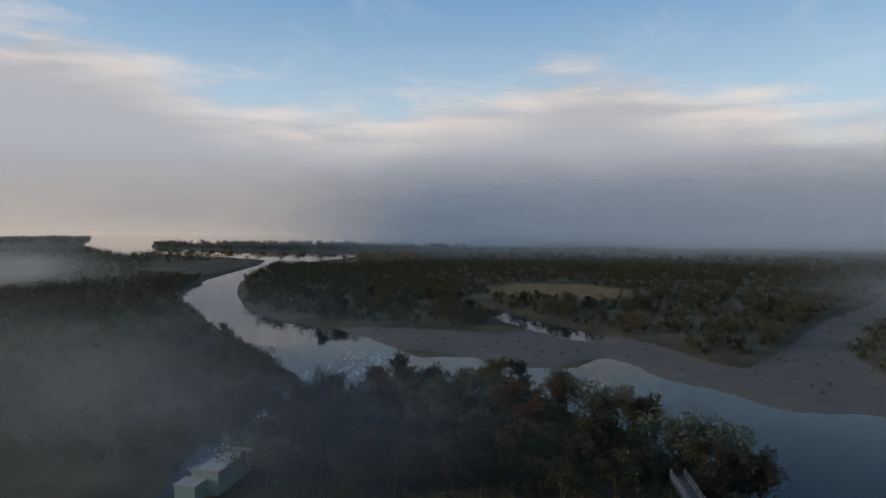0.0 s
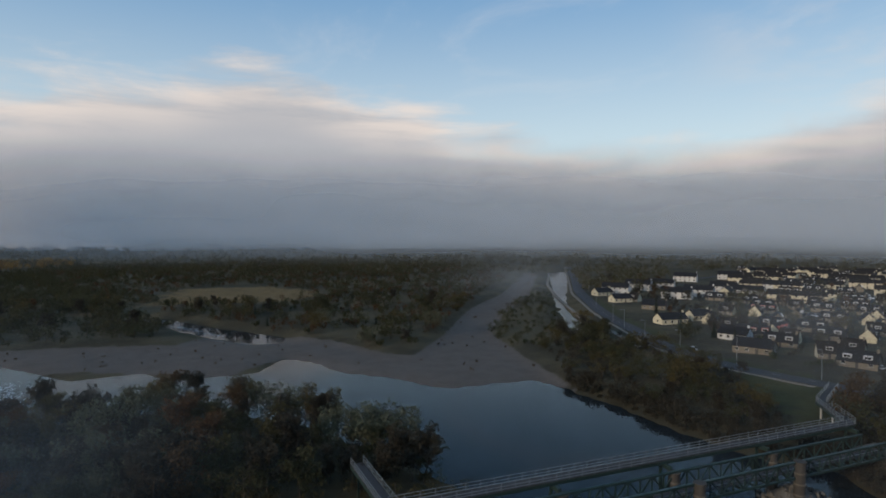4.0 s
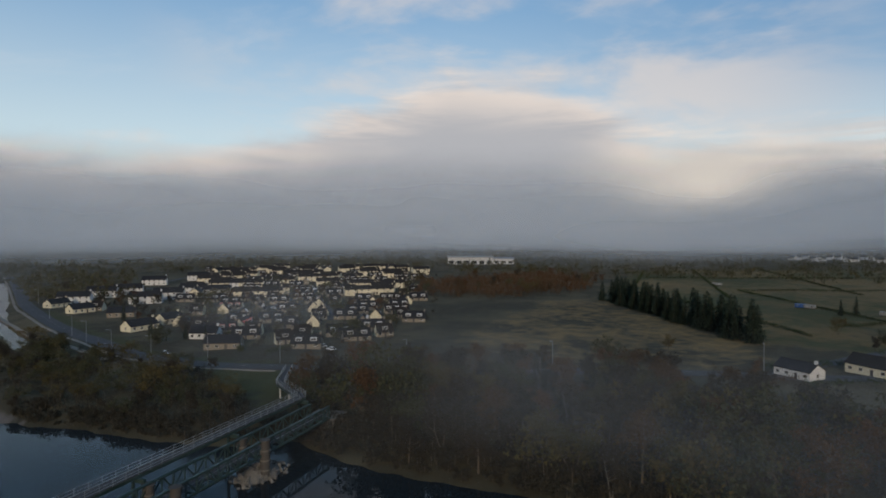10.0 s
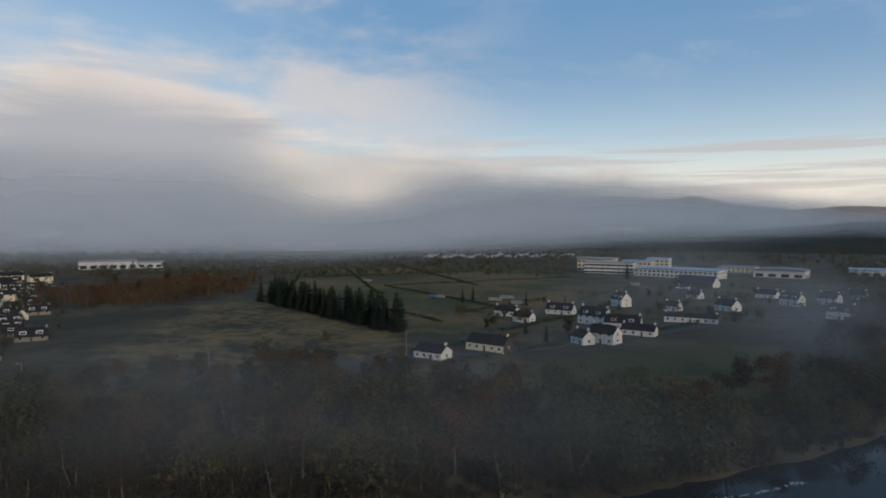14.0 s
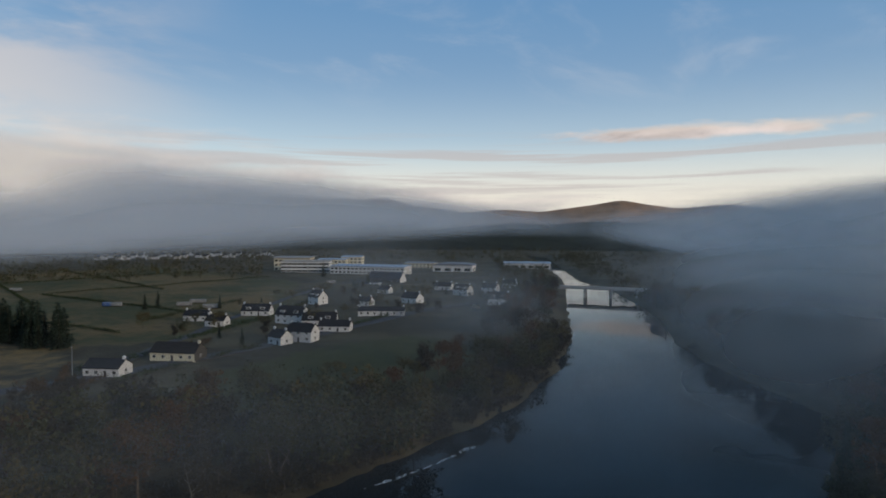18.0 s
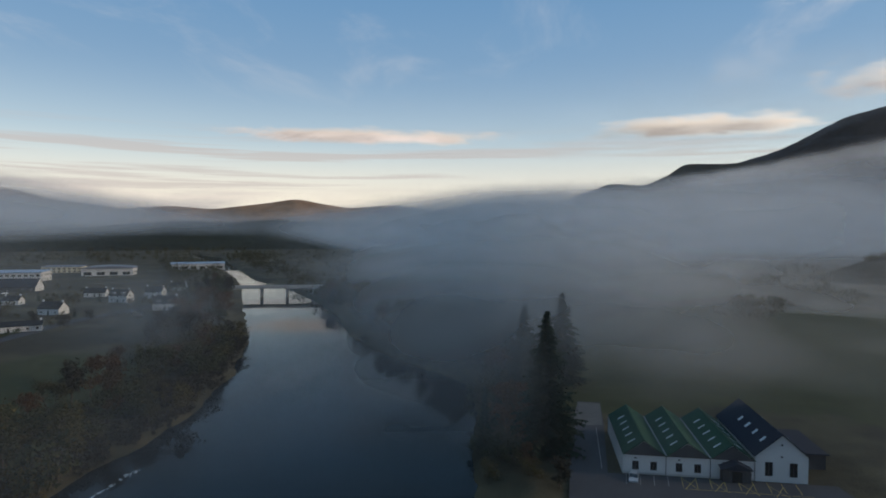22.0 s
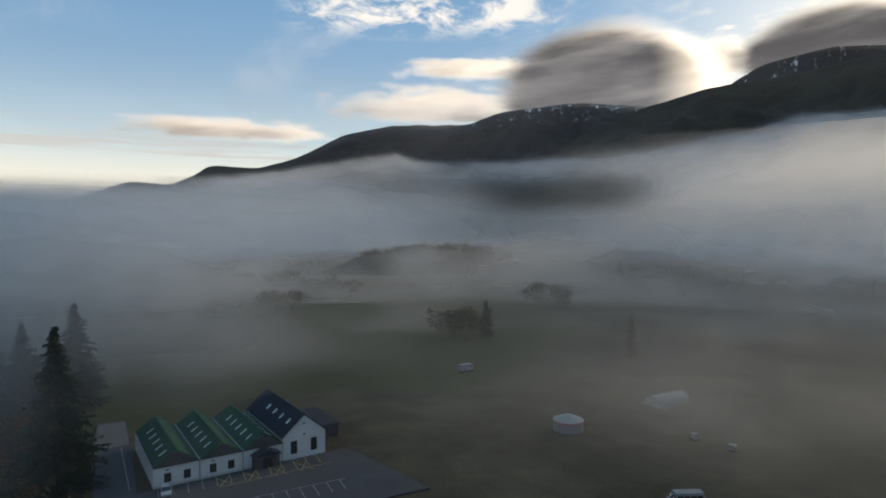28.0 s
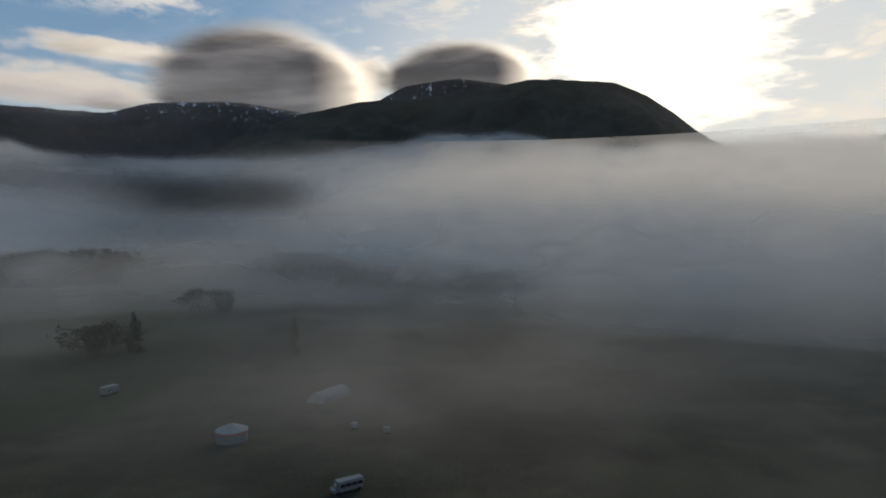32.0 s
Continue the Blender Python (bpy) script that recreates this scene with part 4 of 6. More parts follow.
# ---- woods: uncounted trees ----
def woods(name, label, points, low, high, mat, sprays, leaf, seed, shore=-3.0):
    """Many trees in one mesh: each a trunk and a handful of ragged sprays of leaves."""
    rng = np.random.default_rng(seed)
    p = points[water_depth(points[:, 0], points[:, 1]) < shore]
    n = len(p)
    z = land_height(p[:, 0], p[:, 1])
    h = rng.uniform(low, high, n)
    mid = np.stack([p[:, 0], p[:, 1], z + h * 0.46], -1)
    centers = np.repeat(mid, 5, 0) + rng.normal(size=(n * 5, 3)) * np.repeat(h, 5)[:, None] * [0.26, 0.26, 0.15]
    v, f = leaves(rng, centers, np.repeat(h * 0.23, 5), sprays, leaf, 0.9, 1.15)
    w = h * 0.02
    stem = np.stack([np.stack([p[:, 0] + dx * w, p[:, 1] + dy * w, z - 0.5 + up * h * 0.7], -1) for up in (0, 1) for dx, dy in ((1, 0), (-0.5, 0.8), (-0.5, -0.8))], 1).reshape(-1, 3)
    base = np.arange(n)[:, None] * 6
    sf = np.concatenate([base + c for k in range(3) for c in ([k, (k + 1) % 3, 3 + k], [(k + 1) % 3, 3 + (k + 1) % 3, 3 + k])], 0)
    vv, ff = joined([(v, f), (stem, sf)])
    me = np_mesh(name, vv, ff, [mat, M_BARK], index=np.concatenate([np.zeros(len(f)), np.ones(len(sf))]))
    tagged(new(name, me), label, "woods", kind="stuff")


def strewn(rng, poly, count, avoid=(), near=0.0):
    p = np.array(poly, float)
    q = rng.uniform(p.min(0), p.max(0), (count * 4, 2))
    ok = inside(poly, q[:, 0], q[:, 1]) & (np.hypot(q[:, 0], q[:, 1]) > near)
    for a in avoid:
        ok &= ~inside(a, q[:, 0], q[:, 1])
    return q[ok][:count]


def sector(rng, a0, a1, r0, r1, count):
    a, r = np.radians(rng.uniform(a0, a1, count)), np.exp(rng.uniform(math.log(r0), math.log(r1), count))
    return np.stack([-np.sin(a) * r, np.cos(a) * r], -1)


LEFT_SCRUB = [(-85, 100), (-85, 160), (-100, 215), (-110, 250), (-170, 330), (-230, 420), (-420, 700), (-520, 700), (-330, 440), (-330, 330), (-190, 190), (-130, 100)]
RNG = np.random.default_rng(77)
def along_shore(rng, x0, x1, y0, y1, count, wide):
    """Points on a strip of land beside the water."""
    q = np.stack([rng.uniform(x0, x1, count * 30), rng.uniform(y0, y1, count * 30)], -1)
    d = water_depth(q[:, 0], q[:, 1])
    return q[(d < -1.0) & (d > -wide) & ~inside(SHINGLE, q[:, 0], q[:, 1])][:count]


woods("shore_scrub", "dark brown scrub and bramble along the water's edge", np.concatenate([along_shore(RNG, 86, 150, -110, 66, 620, 13), along_shore(RNG, 116, 160, 60, 150, 260, 10), along_shore(RNG, 96, 180, -260, -100, 420, 12)]), 1.2, 4.2, M_TWIG, 22, 0.42, 51, -1.0)
woods("promontory_woods", "dense dark autumn woodland on the promontory", strewn(RNG, PROMONTORY, 1300), 4, 9.5, M_LEAF_OLIVE, 28, 0.72, 1)
woods("north_woods", "dense dark woodland north of the shingle", strewn(RNG, NORTH_WOOD, 1700, (CLEARING,)), 3.5, 8.5, M_LEAF_OLIVE, 24, 0.78, 2)
woods("north_thicket", "bare brown thickets among the woodland", strewn(RNG, NORTH_WOOD, 900, (CLEARING,)), 3, 7, M_LEAF_BROWN, 18, 0.75, 3)
woods("bank_undergrowth", "tangled brown undergrowth along the east bank", np.concatenate([strewn(RNG, BANK_WOOD, 620), strewn(RNG, EAST_SHORE, 160), strewn(RNG, BANK_SCRUB, 260), strewn(RNG, EAST_EDGE, 300)]), 2, 5, M_TWIG, 20, 0.38, 4)
woods("left_undergrowth", "low scrub along the left bank", np.concatenate([strewn(RNG, LEFT_SHORE, 900), strewn(RNG, LEFT_SCRUB, 900)]), 2.5, 6.5, M_LEAF_OLIVE, 26, 0.62, 6)
woods("island_undergrowth", "low scrub under the island trees", strewn(RNG, ISLAND, 260, (HUT_YARD,), 100), 2, 5, M_LEAF_OLIVE, 24, 0.36, 7)
woods("shingle_tussocks", "low brown tussocks and drift litter on the shingle", strewn(RNG, SHINGLE, 170), 0.5, 1.6, M_LEAF_BROWN, 10, 0.3, 33)
CANAL_SCRUB = [(160, 238), (202, 288), (285, 370), (300, 352), (252, 292), (200, 228), (152, 188), (142, 184)]
woods("canal_scrub", "low olive scrub and rough grass beside the channel", strewn(RNG, CANAL_SCRUB, 230), 1.5, 4.5, M_LEAF_OLIVE, 20, 0.42, 34)
# autumn gold; for the nearer stand it also paints in the low sunlight
woods("golden_wood", "far golden autumn trees, the low sun's glow put into their colour", np.concatenate([sector(RNG, 2, 8, 880, 1080, 70), sector(RNG, 16, 24, 980, 1300, 90)]), 7, 12, M_LEAF_GOLD, 22, 1.2, 31)
woods("west_bank_woods", "dark riverside trees and scrub on the west bank", strewn(RNG, WEST_SHORE, 260), 6, 12, M_LEAF_OLIVE, 22, 0.7, 32)
woods("estate_shrubs", "dark garden shrubs and hedges between the houses", strewn(RNG, [(222, 130), (214, 100), (234, 80), (300, 76), (424, 100), (505, 112), (670, 165), (560, 330), (330, 312), (276, 226)], 420), 1.5, 5, M_TWIG, 18, 0.5, 36)
woods("loch_shore_woods", "far ragged line of trees along the loch shore", np.concatenate([sector(RNG, 23, 42, 2300, 4300, 420), strewn(RNG, LOCH_SPIT, 420)]), 9, 17, M_LEAF_OLIVE, 9, 3.2, 35)
woods("upstream_woods", "dark trees on both banks above the road bridge", np.concatenate([
    strewn(RNG, [(222, -335), (308, -475), (370, -568), (565, -800), (640, -800), (430, -555), (350, -450), (270, -330)], 330),
    strewn(RNG, [(262, -515), (318, -562), (655, -1015), (600, -1040), (280, -590), (220, -500)], 260)]), 7, 13, M_LEAF_OLIVE, 16, 0.9, 37)
woods("autumn_woods", "brown autumn wood behind the estate", strewn(RNG, AUTUMN_BELT, 460), 6, 12, M_LEAF_BROWN, 16, 0.8, 8)
woods("far_woods", "distant dark woodland of bare and evergreen trees", np.concatenate([
    sector(RNG, -42, 8, 640, 1500, 1500), sector(RNG, 8, 26, 1150, 2000, 500), sector(RNG, -78, -42, 760, 1500, 800), sector(RNG, -50, -42, 480, 760, 130), sector(RNG, -120, -78, 650, 1600, 1000),
    sector(RNG, -152, -118, 1000, 3200, 1300), sector(RNG, -185, -152, 450, 1500, 500), sector(RNG, 26, 45, 350, 1600, 700), sector(RNG, 21, 42, 900, 1500, 500), sector(RNG, 5, 24, 1290, 1700, 260)]), 7, 13, M_LEAF_OLIVE, 6, 1.7, 9)

# ---- building materials ----
M_WHITE = plain("white_roughcast", (0.47, 0.47, 0.46), 0.9, 2.5, 0.10, 0.01)
M_CREAM = plain("cream_roughcast", (0.50, 0.455, 0.335), 0.9, 2.5, 0.12, 0.01)
M_DULLWHITE = plain("weathered_white_panel", (0.17, 0.17, 0.166), 0.6, 2.0, 0.15, 0.004)
M_STONE = plain("brown_stone", (0.055, 0.050, 0.045), 0.9, 1.2, 0.35, 0.03)
M_GREY = plain("grey_concrete", (0.36, 0.35, 0.33), 0.9, 1.0, 0.2, 0.01)
M_TIMBER = plain("dark_timber_cladding", (0.060, 0.058, 0.060), 0.8, 3.0, 0.3, 0.01)
M_RED = plain("red_painted_panel", (0.42, 0.075, 0.055), 0.6, 3.0, 0.15, 0.005)
M_STEEL = plain("galvanised_steel", (0.20, 0.21, 0.215), 0.6, 3.0, 0.2, 0.004, Metallic=0.3)
M_GREENPAINT = plain("green_bridge_paint", (0.014, 0.032, 0.027), 0.55, 2.0, 0.30, 0.006)
M_MINT = plain("pale_green_boarding", (0.17, 0.25, 0.21), 0.7, 1.5, 0.2, 0.01)
M_PALEROOF = plain("pale_felt_roof", (0.27, 0.255, 0.24), 0.85, 1.5, 0.2, 0.01)
M_BLUEROOF = plain("pale_blue_metal_roof", (0.22, 0.29, 0.37), 0.5, 0.5, 0.15, 0.005)
M_TARMAC = plain("dark_tarmac", (0.050, 0.050, 0.053), 0.85, 2.0, 0.25, 0.01)
M_PATH = plain("pale_gravel_path", (0.17, 0.15, 0.125), 0.9, 2.0, 0.2, 0.01)
M_LINE = plain("white_road_paint", (0.20, 0.20, 0.195), 0.7, 4.0, 0.2, 0.002)
M_YELLOW = plain("yellow_road_paint", (0.30, 0.22, 0.06), 0.7, 4.0, 0.2, 0.002)
M_RUBBER = plain("black_rubber", (0.02, 0.02, 0.02), 0.8, 6.0, 0.1, 0.002)
M_HEDGE = material("clipped_hedge_leaves", leaf_look((0.018, 0.028, 0.012), (0.05, 0.07, 0.026), (0.06, 0.06, 0.025)))


def roof_look(color, gap, metal=False):
    """Courses of slate, or the standing seams of sheet metal, by the roof's own coordinates."""
    def build(n):
        co = n.coords()
        wv = n.add("ShaderNodeTexWave", wave_type="BANDS", bands_direction="X" if metal else "Z")
        n.put(wv.inputs["Vector"], co)
        wv.inputs["Scale"].default_value, wv.inputs["Distortion"].default_value = 0.314 / gap, 0.0 if metal else 0.6
        fine, wide = n.noise(co, 2.5, 5.0, 0.65), n.noise(co, 0.25, 3.0)
        tone = n.math("ADD", n.math("MULTIPLY", fine, 0.7), n.math("MULTIPLY", wide, 0.5))
        c = n.mix(tone, tuple(0.55 * k for k in color) + (1,), tuple(1.4 * k for k in color) + (1,))
        c = n.mix(n.math("MULTIPLY", n.ramp(random_tone(n), 0.3, 1.0), 0.35), c, tuple(1.5 * k for k in color) + (1,))
        n.out(n.bsdf(c, 0.65 if metal else 0.75, n.bump(n.math("ADD", wv.outputs["Fac"], n.math("MULTIPLY", fine, 0.4)), 0.6, 0.04), Specular_IOR_Level=0.16 if metal else 0.12))
    return build


M_SLATE = material("dark_grey_slate", roof_look((0.015, 0.015, 0.017), 0.3))
M_BROWNTILE = material("dark_brown_tiles", roof_look((0.018, 0.0155, 0.0145), 0.3))
M_GREENROOF = material("green_profiled_metal", roof_look((0.0075, 0.042, 0.023), 0.5, True))
M_BLUESLATE = material("dark_blue_slate", roof_look((0.019, 0.022, 0.030), 0.3))
M_GREYROOF = material("grey_profiled_metal", roof_look((0.16, 0.17, 0.19), 0.5, True))


def glass_look(n):
    n.out(n.bsdf((0.012, 0.015, 0.018, 1), 0.06, None, IOR=1.5, Specular_IOR_Level=0.6))


M_GLASS = material("dark_window_glass", glass_look)
M_SKYLIGHT = plain("pale_rooflight", (0.42, 0.45, 0.46), 0.35, 2.0, 0.08, 0.002)


# ---- small mesh tools ----
def slab(bm, x0, x1, y0, y1, z0, z1):
    v = [bm.verts.new((x, y, z)) for z in (z0, z1) for x, y in ((x0, y0), (x1, y0), (x1, y1), (x0, y1))]
    for f in ((3, 2, 1, 0), (4, 5, 6, 7), (0, 1, 5, 4), (1, 2, 6, 5), (2, 3, 7, 6), (3, 0, 4, 7)):
        bm.faces.new([v[k] for k in f])
    return bm


def box(x0, x1, y0, y1, z0, z1):
    return slab(bmesh.new(), x0, x1, y0, y1, z0, z1)


def beam(bm, a, b, w, h=None):
    """A bar of square or oblong section from a to b."""
    a, b = Vector(a), Vector(b)
    d = (b - a).normalized()
    s = d.cross(Vector((0, 0, 1)))
    s = s.normalized() if s.length > 1e-4 else Vector((1, 0, 0))
    u = s.cross(d).normalized()
    h = h or w
    v = [bm.verts.new(p + s * w / 2 * i + u * h / 2 * j) for p in (a, b) for i, j in ((-1, -1), (1, -1), (1, 1), (-1, 1))]
    for f in ((3, 2, 1, 0), (4, 5, 6, 7), (0, 1, 5, 4), (1, 2, 6, 5), (2, 3, 7, 6), (3, 0, 4, 7)):
        bm.faces.new([v[k] for k in f])
    return bm


def extruded(profile, x0, x1):
    """A prism along x over a y-z outline."""
    bm = bmesh.new()
    a = [bm.verts.new((x0, y, z)) for y, z in profile]
    b = [bm.verts.new((x1, y, z)) for y, z in profile]
    bm.faces.new(a[::-1])
    bm.faces.new(b)
    n = len(profile)
    for i in range(n):
        bm.faces.new((a[i], a[(i + 1) % n], b[(i + 1) % n], b[i]))
    bmesh.ops.recalc_face_normals(bm, faces=bm.faces)
    return bm


def round_column(radius, z0, z1, taper=1.0, sides=14, cap=0.0):
    bm = bmesh.new()
    rings = [(z0, radius), (z1, radius * taper)]
    if cap:
        rings = [(z0, radius), (z1 - cap, radius * taper), (z1 - cap, radius * taper * 1.14), (z1, radius * taper * 1.14)]
    rows = [[bm.verts.new((r * math.cos(2 * math.pi * k / sides), r * math.sin(2 * math.pi * k / sides), z)) for k in range(sides)] for z, r in rings]
    for lo, hi in zip(rows, rows[1:]):
        for k in range(sides):
            bm.faces.new((lo[k], lo[(k + 1) % sides], hi[(k + 1) % sides], hi[k]))
    bm.faces.new(rows[0][::-1])
    bm.faces.new(rows[-1])
    return bm


WINDOW_CACHE = {}


def window(parent, x, y, z, width, height, face, frame_mat=None, name="window", split=False, thick=0.1):
    """A window in a wall: a frame standing a little proud with the pane set back in it. face: degrees of its outward way, -90 is local front."""
    key = (width, height, (frame_mat or M_WHITE).name, split, thick)
    if key not in WINDOW_CACHE:
        bm = bmesh.new()
        t = thick
        slab(bm, -width / 2, width / 2, -0.06, 0.02, 0, t)
        slab(bm, -width / 2, width / 2, -0.06, 0.02, height - t, height)
        slab(bm, -width / 2, -width / 2 + t, -0.06, 0.02, t, height - t)
        slab(bm, width / 2 - t, width / 2, -0.06, 0.02, t, height - t)
        slab(bm, -0.035, 0.035, -0.055, 0.02, t, height - t)
        n = len(bm.faces)
        if not split:
            slab(bm, -width / 2 + t, width / 2 - t, -0.03, 0.01, t, height - t)
        me = bpy.data.meshes.new("window_frame")
        bm.to_mesh(me)
        bm.free()
        me.materials.append(frame_mat or M_WHITE)
        me.materials.append(M_GLASS)
        for f in me.polygons[n:]:
            f.material_index = 1
        gm = bpy.data.meshes.new("pane")
        bm = box(-width / 2 + t, width / 2 - t, -0.03, 0.01, t, height - t)
        bm.to_mesh(gm)
        bm.free()
        gm.materials.append(M_GLASS)
        WINDOW_CACHE[key] = me, gm
    me, gm = WINDOW_CACHE[key]
    f = new(name, me)
    f.parent = parent
    f.matrix_basis = pose(x, y, z, 0, 0, face + 90)
    if split:
        g = new("pane", gm)
        g.parent = f
    return f


def gable_body(length, width, wall, ridge):
    """Walls of a house with a gable at each end; long side along x."""
    return extruded([(-width / 2, -0.4), (width / 2, -0.4), (width / 2, wall), (0, ridge - 0.12), (-width / 2, wall)], -length / 2, length / 2)


def roof_slab(length, width, wall, ridge, side, over=0.35, thick=0.16):
    """One slope of a gabled roof."""
    slope = (ridge - wall) / (width / 2)
    y0, z0 = side * (width / 2 + over), wall - over * slope
    return extruded([(y0, z0), (0, ridge), (0, ridge + thick), (y0, z0 + thick)], -length / 2 - over * 0.7, length / 2 + over * 0.7)


def house(label, length=10.0, width=7.5, wall=3.0, ridge=5.6, walls=None, roof=None, floors=1, bays=3, dormers=0, chimneys=1,
          gable_windows=1, dormer_mat=None, name="house", category="house", group="", gable_mat=None, lean_parts=False):
    """A detached house or short terrace: walls, two roof slopes, chimneys, door, windows and dormers."""
    walls, roof = walls or M_WHITE, roof or M_SLATE
    h = thing(name, label, category, group)
    part("wall", gable_body(length, width, wall, ridge), walls, h)
    if gable_mat:
        for s in (-1, 1):
            part("gable_facing", extruded([(-width / 2 + 0.05, 0), (width / 2 - 0.05, 0), (width / 2 - 0.05, wall), (0, ridge - 0.2), (-width / 2 + 0.05, wall)],
                                          s * length / 2, s * (length / 2 + 0.03)), gable_mat, h)
    for side in (-1, 1):
        part("roof_slope", roof_slab(length, width, wall, ridge, side), roof, h)
    part("ridge_tile", extruded([(-0.16, ridge + 0.1), (0.16, ridge + 0.1), (0, ridge + 0.26)], -length / 2 - 0.2, length / 2 + 0.2), roof, h)
    for c in range(chimneys):
        x = (length / 2 - 0.5) * (1 if c == 0 else -1)
        part("chimney", box(x - 0.4, x + 0.4, -0.35, 0.35, ridge - 0.6, ridge + 1.1), walls, h)
    step = length / bays
    for f in range(floors):
        for b in range(bays):
            x = -length / 2 + step * (b + 0.5)
            if f == 0 and b == bays // 2:
                part("door", box(x - 0.48, x + 0.48, -width / 2 - 0.05, -width / 2 + 0.02, 0, 2.05), M_TIMBER, h)
            else:
                window(h, x, -width / 2, 0.9 + f * 2.6, 1.3, 1.2, -90)
            if b % 3 == 0 and not lean_parts:
                window(h, x, width / 2, 0.9 + f * 2.6, 1.3, 1.2, 90)
    for g in range(gable_windows):
        for s, face in ((1, 0), (-1, 180)) if not gable_mat or not lean_parts else ():
            window(h, s * length / 2, 0, 0.95 + g * 2.6, 1.3, 1.2, face)
    slope = (ridge - wall) / (width / 2)
    for d in range(dormers):
        x = -length / 2 + length / dormers * (d + 0.5)
        wide = min(2.6, length / dormers * 0.62)
        yf = -width / 2 + 0.7
        zf = wall + 0.7 * slope - 0.1
        top = min(zf + 1.5, ridge - 0.1)
        dm = part("dormer", extruded([(yf, zf), (yf, top), (yf + (top - zf) / slope, top)], x - wide / 2, x + wide / 2), dormer_mat or M_WHITE, h)
        if not lean_parts:
            part("dormer_roof", box(x - wide / 2 - 0.12, x + wide / 2 + 0.12, yf - 0.2, yf + (top - zf) / slope, top, top + 0.1), roof, dm)
        window(dm, x, yf, zf + 0.2, round(wide - 0.3, 2), round(top - zf - 0.3, 2), -90, thick=0.2)
    return h


def place(ob, x, y, heading, z=None):
    if z is None:
        z = float(land_height(np.array([x]), np.array([y]))[0])
    ob.matrix_basis = pose(x, y, z, 0, 0, heading)
    return ob


def put_at(ob, az, r, swing=0.0):
    """Stands a thing at an azimuth and distance, its front towards the river, swung by some degrees."""
    p = polar(az, r)
    return place(ob, p.x, p.y, az + swing)


def draped(name, line, width, mat, lift, label, category, parent=None, step=6.0, kind="structure"):
    """A road or path along a line, laid on the ground."""
    pts = [Vector((*p, 0)) for p in line]
    dense = []
    for a, b in zip(pts, pts[1:]):
        n = max(1, int((b - a).length / step))
        dense += [a.lerp(b, k / n) for k in range(n)]
    dense.append(pts[-1])
    for _ in range(6):
        dense = [dense[0]] + [(dense[i - 1] + dense[i] * 2 + dense[i + 1]) / 4 for i in range(1, len(dense) - 1)] + [dense[-1]]
    v, f = [], []
    for i, p in enumerate(dense):
        d = (dense[min(i + 1, len(dense) - 1)] - dense[max(i - 1, 0)]).normalized()
        s = Vector((-d.y, d.x, 0))
        for k in (-0.5, -0.17, 0.17, 0.5):
            q = p + s * width * k
            v.append((q.x, q.y))
    v = np.array(v)
    z = np.maximum(land_height(v[:, 0], v[:, 1]), 0.3)
    z = z.reshape(-1, 4).max(1).repeat(4) + lift
    n = len(dense)
    for i in range(n - 1):
        for k in range(3):
            f.append((i * 4 + k, i * 4 + k + 1, i * 4 + k + 5, i * 4 + k + 4))
    low = np.concatenate([np.column_stack([v, z]), np.column_stack([v, z - 0.5])])
    m = n * 4
    for i in range(n - 1):
        for k in (0, 3):
            a, b = i * 4 + k, (i + 1) * 4 + k
            f.append((a, b, b + m, a + m) if k == 3 else (b, a, a + m, b + m))
    ob = new(name, np_mesh(name, low, f, mat))
    ob.parent = parent
    return tagged(ob, label, category if parent is None else "", kind=kind if parent is None else "")


# ---- roads ----
ROAD = [(520, 590), (474, 533), (392, 436), (319, 350), (252, 258), (208, 184), (192, 148), (190, 122), (193, 100), (196, 69), (205, 20), (214, -30), (216, -80), (222, -118), (232, -165), (246, -215), (262, -268), (262, -330)]
road = draped("road", ROAD, 8.0, M_TARMAC, 0.12, "dark tarmac road along the river embankment", "road")
draped("road_shoulder", [(x - 5.4, y + 2.2) for x, y in ROAD[:9]], 1.6, M_PATH, 0.10, "pale gravel verge path beside the road", "path")
draped("flood_path", [(430, 520), (345, 420), (282, 328), (238, 262), (215, 222), (190, 172)], 2.2, M_PATH, 0.30, "pale riverside path beside the channel", "path")
dash = np_mesh("lane_mark", [(-1.2, -0.08, 0), (1.2, -0.08, 0), (1.2, 0.08, 0), (-1.2, 0.08, 0), (-1.2, -0.08, 0.012), (1.2, -0.08, 0.012), (1.2, 0.08, 0.012), (-1.2, 0.08, 0.012)],
               [(4, 5, 6, 7), (0, 1, 5, 4), (1, 2, 6, 5), (2, 3, 7, 6), (3, 0, 4, 7)], M_LINE)
for (ax, ay), (bx, by) in zip(ROAD[3:12], ROAD[4:13]):
    n = int(math.hypot(bx - ax, by - ay) / 8)
    for k in range(n):
        x, y = ax + (bx - ax) * (k + 0.5) / n, ay + (by - ay) * (k + 0.5) / n
        mk = new("lane_mark", dash)
        mk.parent = road
        mk.matrix_basis = pose(x, y, float(land_height(np.array([x]), np.array([y]))[0]) + 0.38, 0, 0, math.degrees(math.atan2(by - ay, bx - ax)))
for line, w in (([(262, 215), (330, 190), (420, 200), (520, 235), (640, 300)], 6.0), ([(300, 130), (360, 160), (420, 200), (450, 280), (430, 380)], 6.0), ([(340, 330), (430, 380), (560, 400), (680, 440)], 6.0),
                ([(216, -60), (300, -150), (370, -230), (440, -320), (470, -420)], 5.0)):
    draped("street", line, w, M_TARMAC, 0.10, "dark tarmac street between the houses", "road")


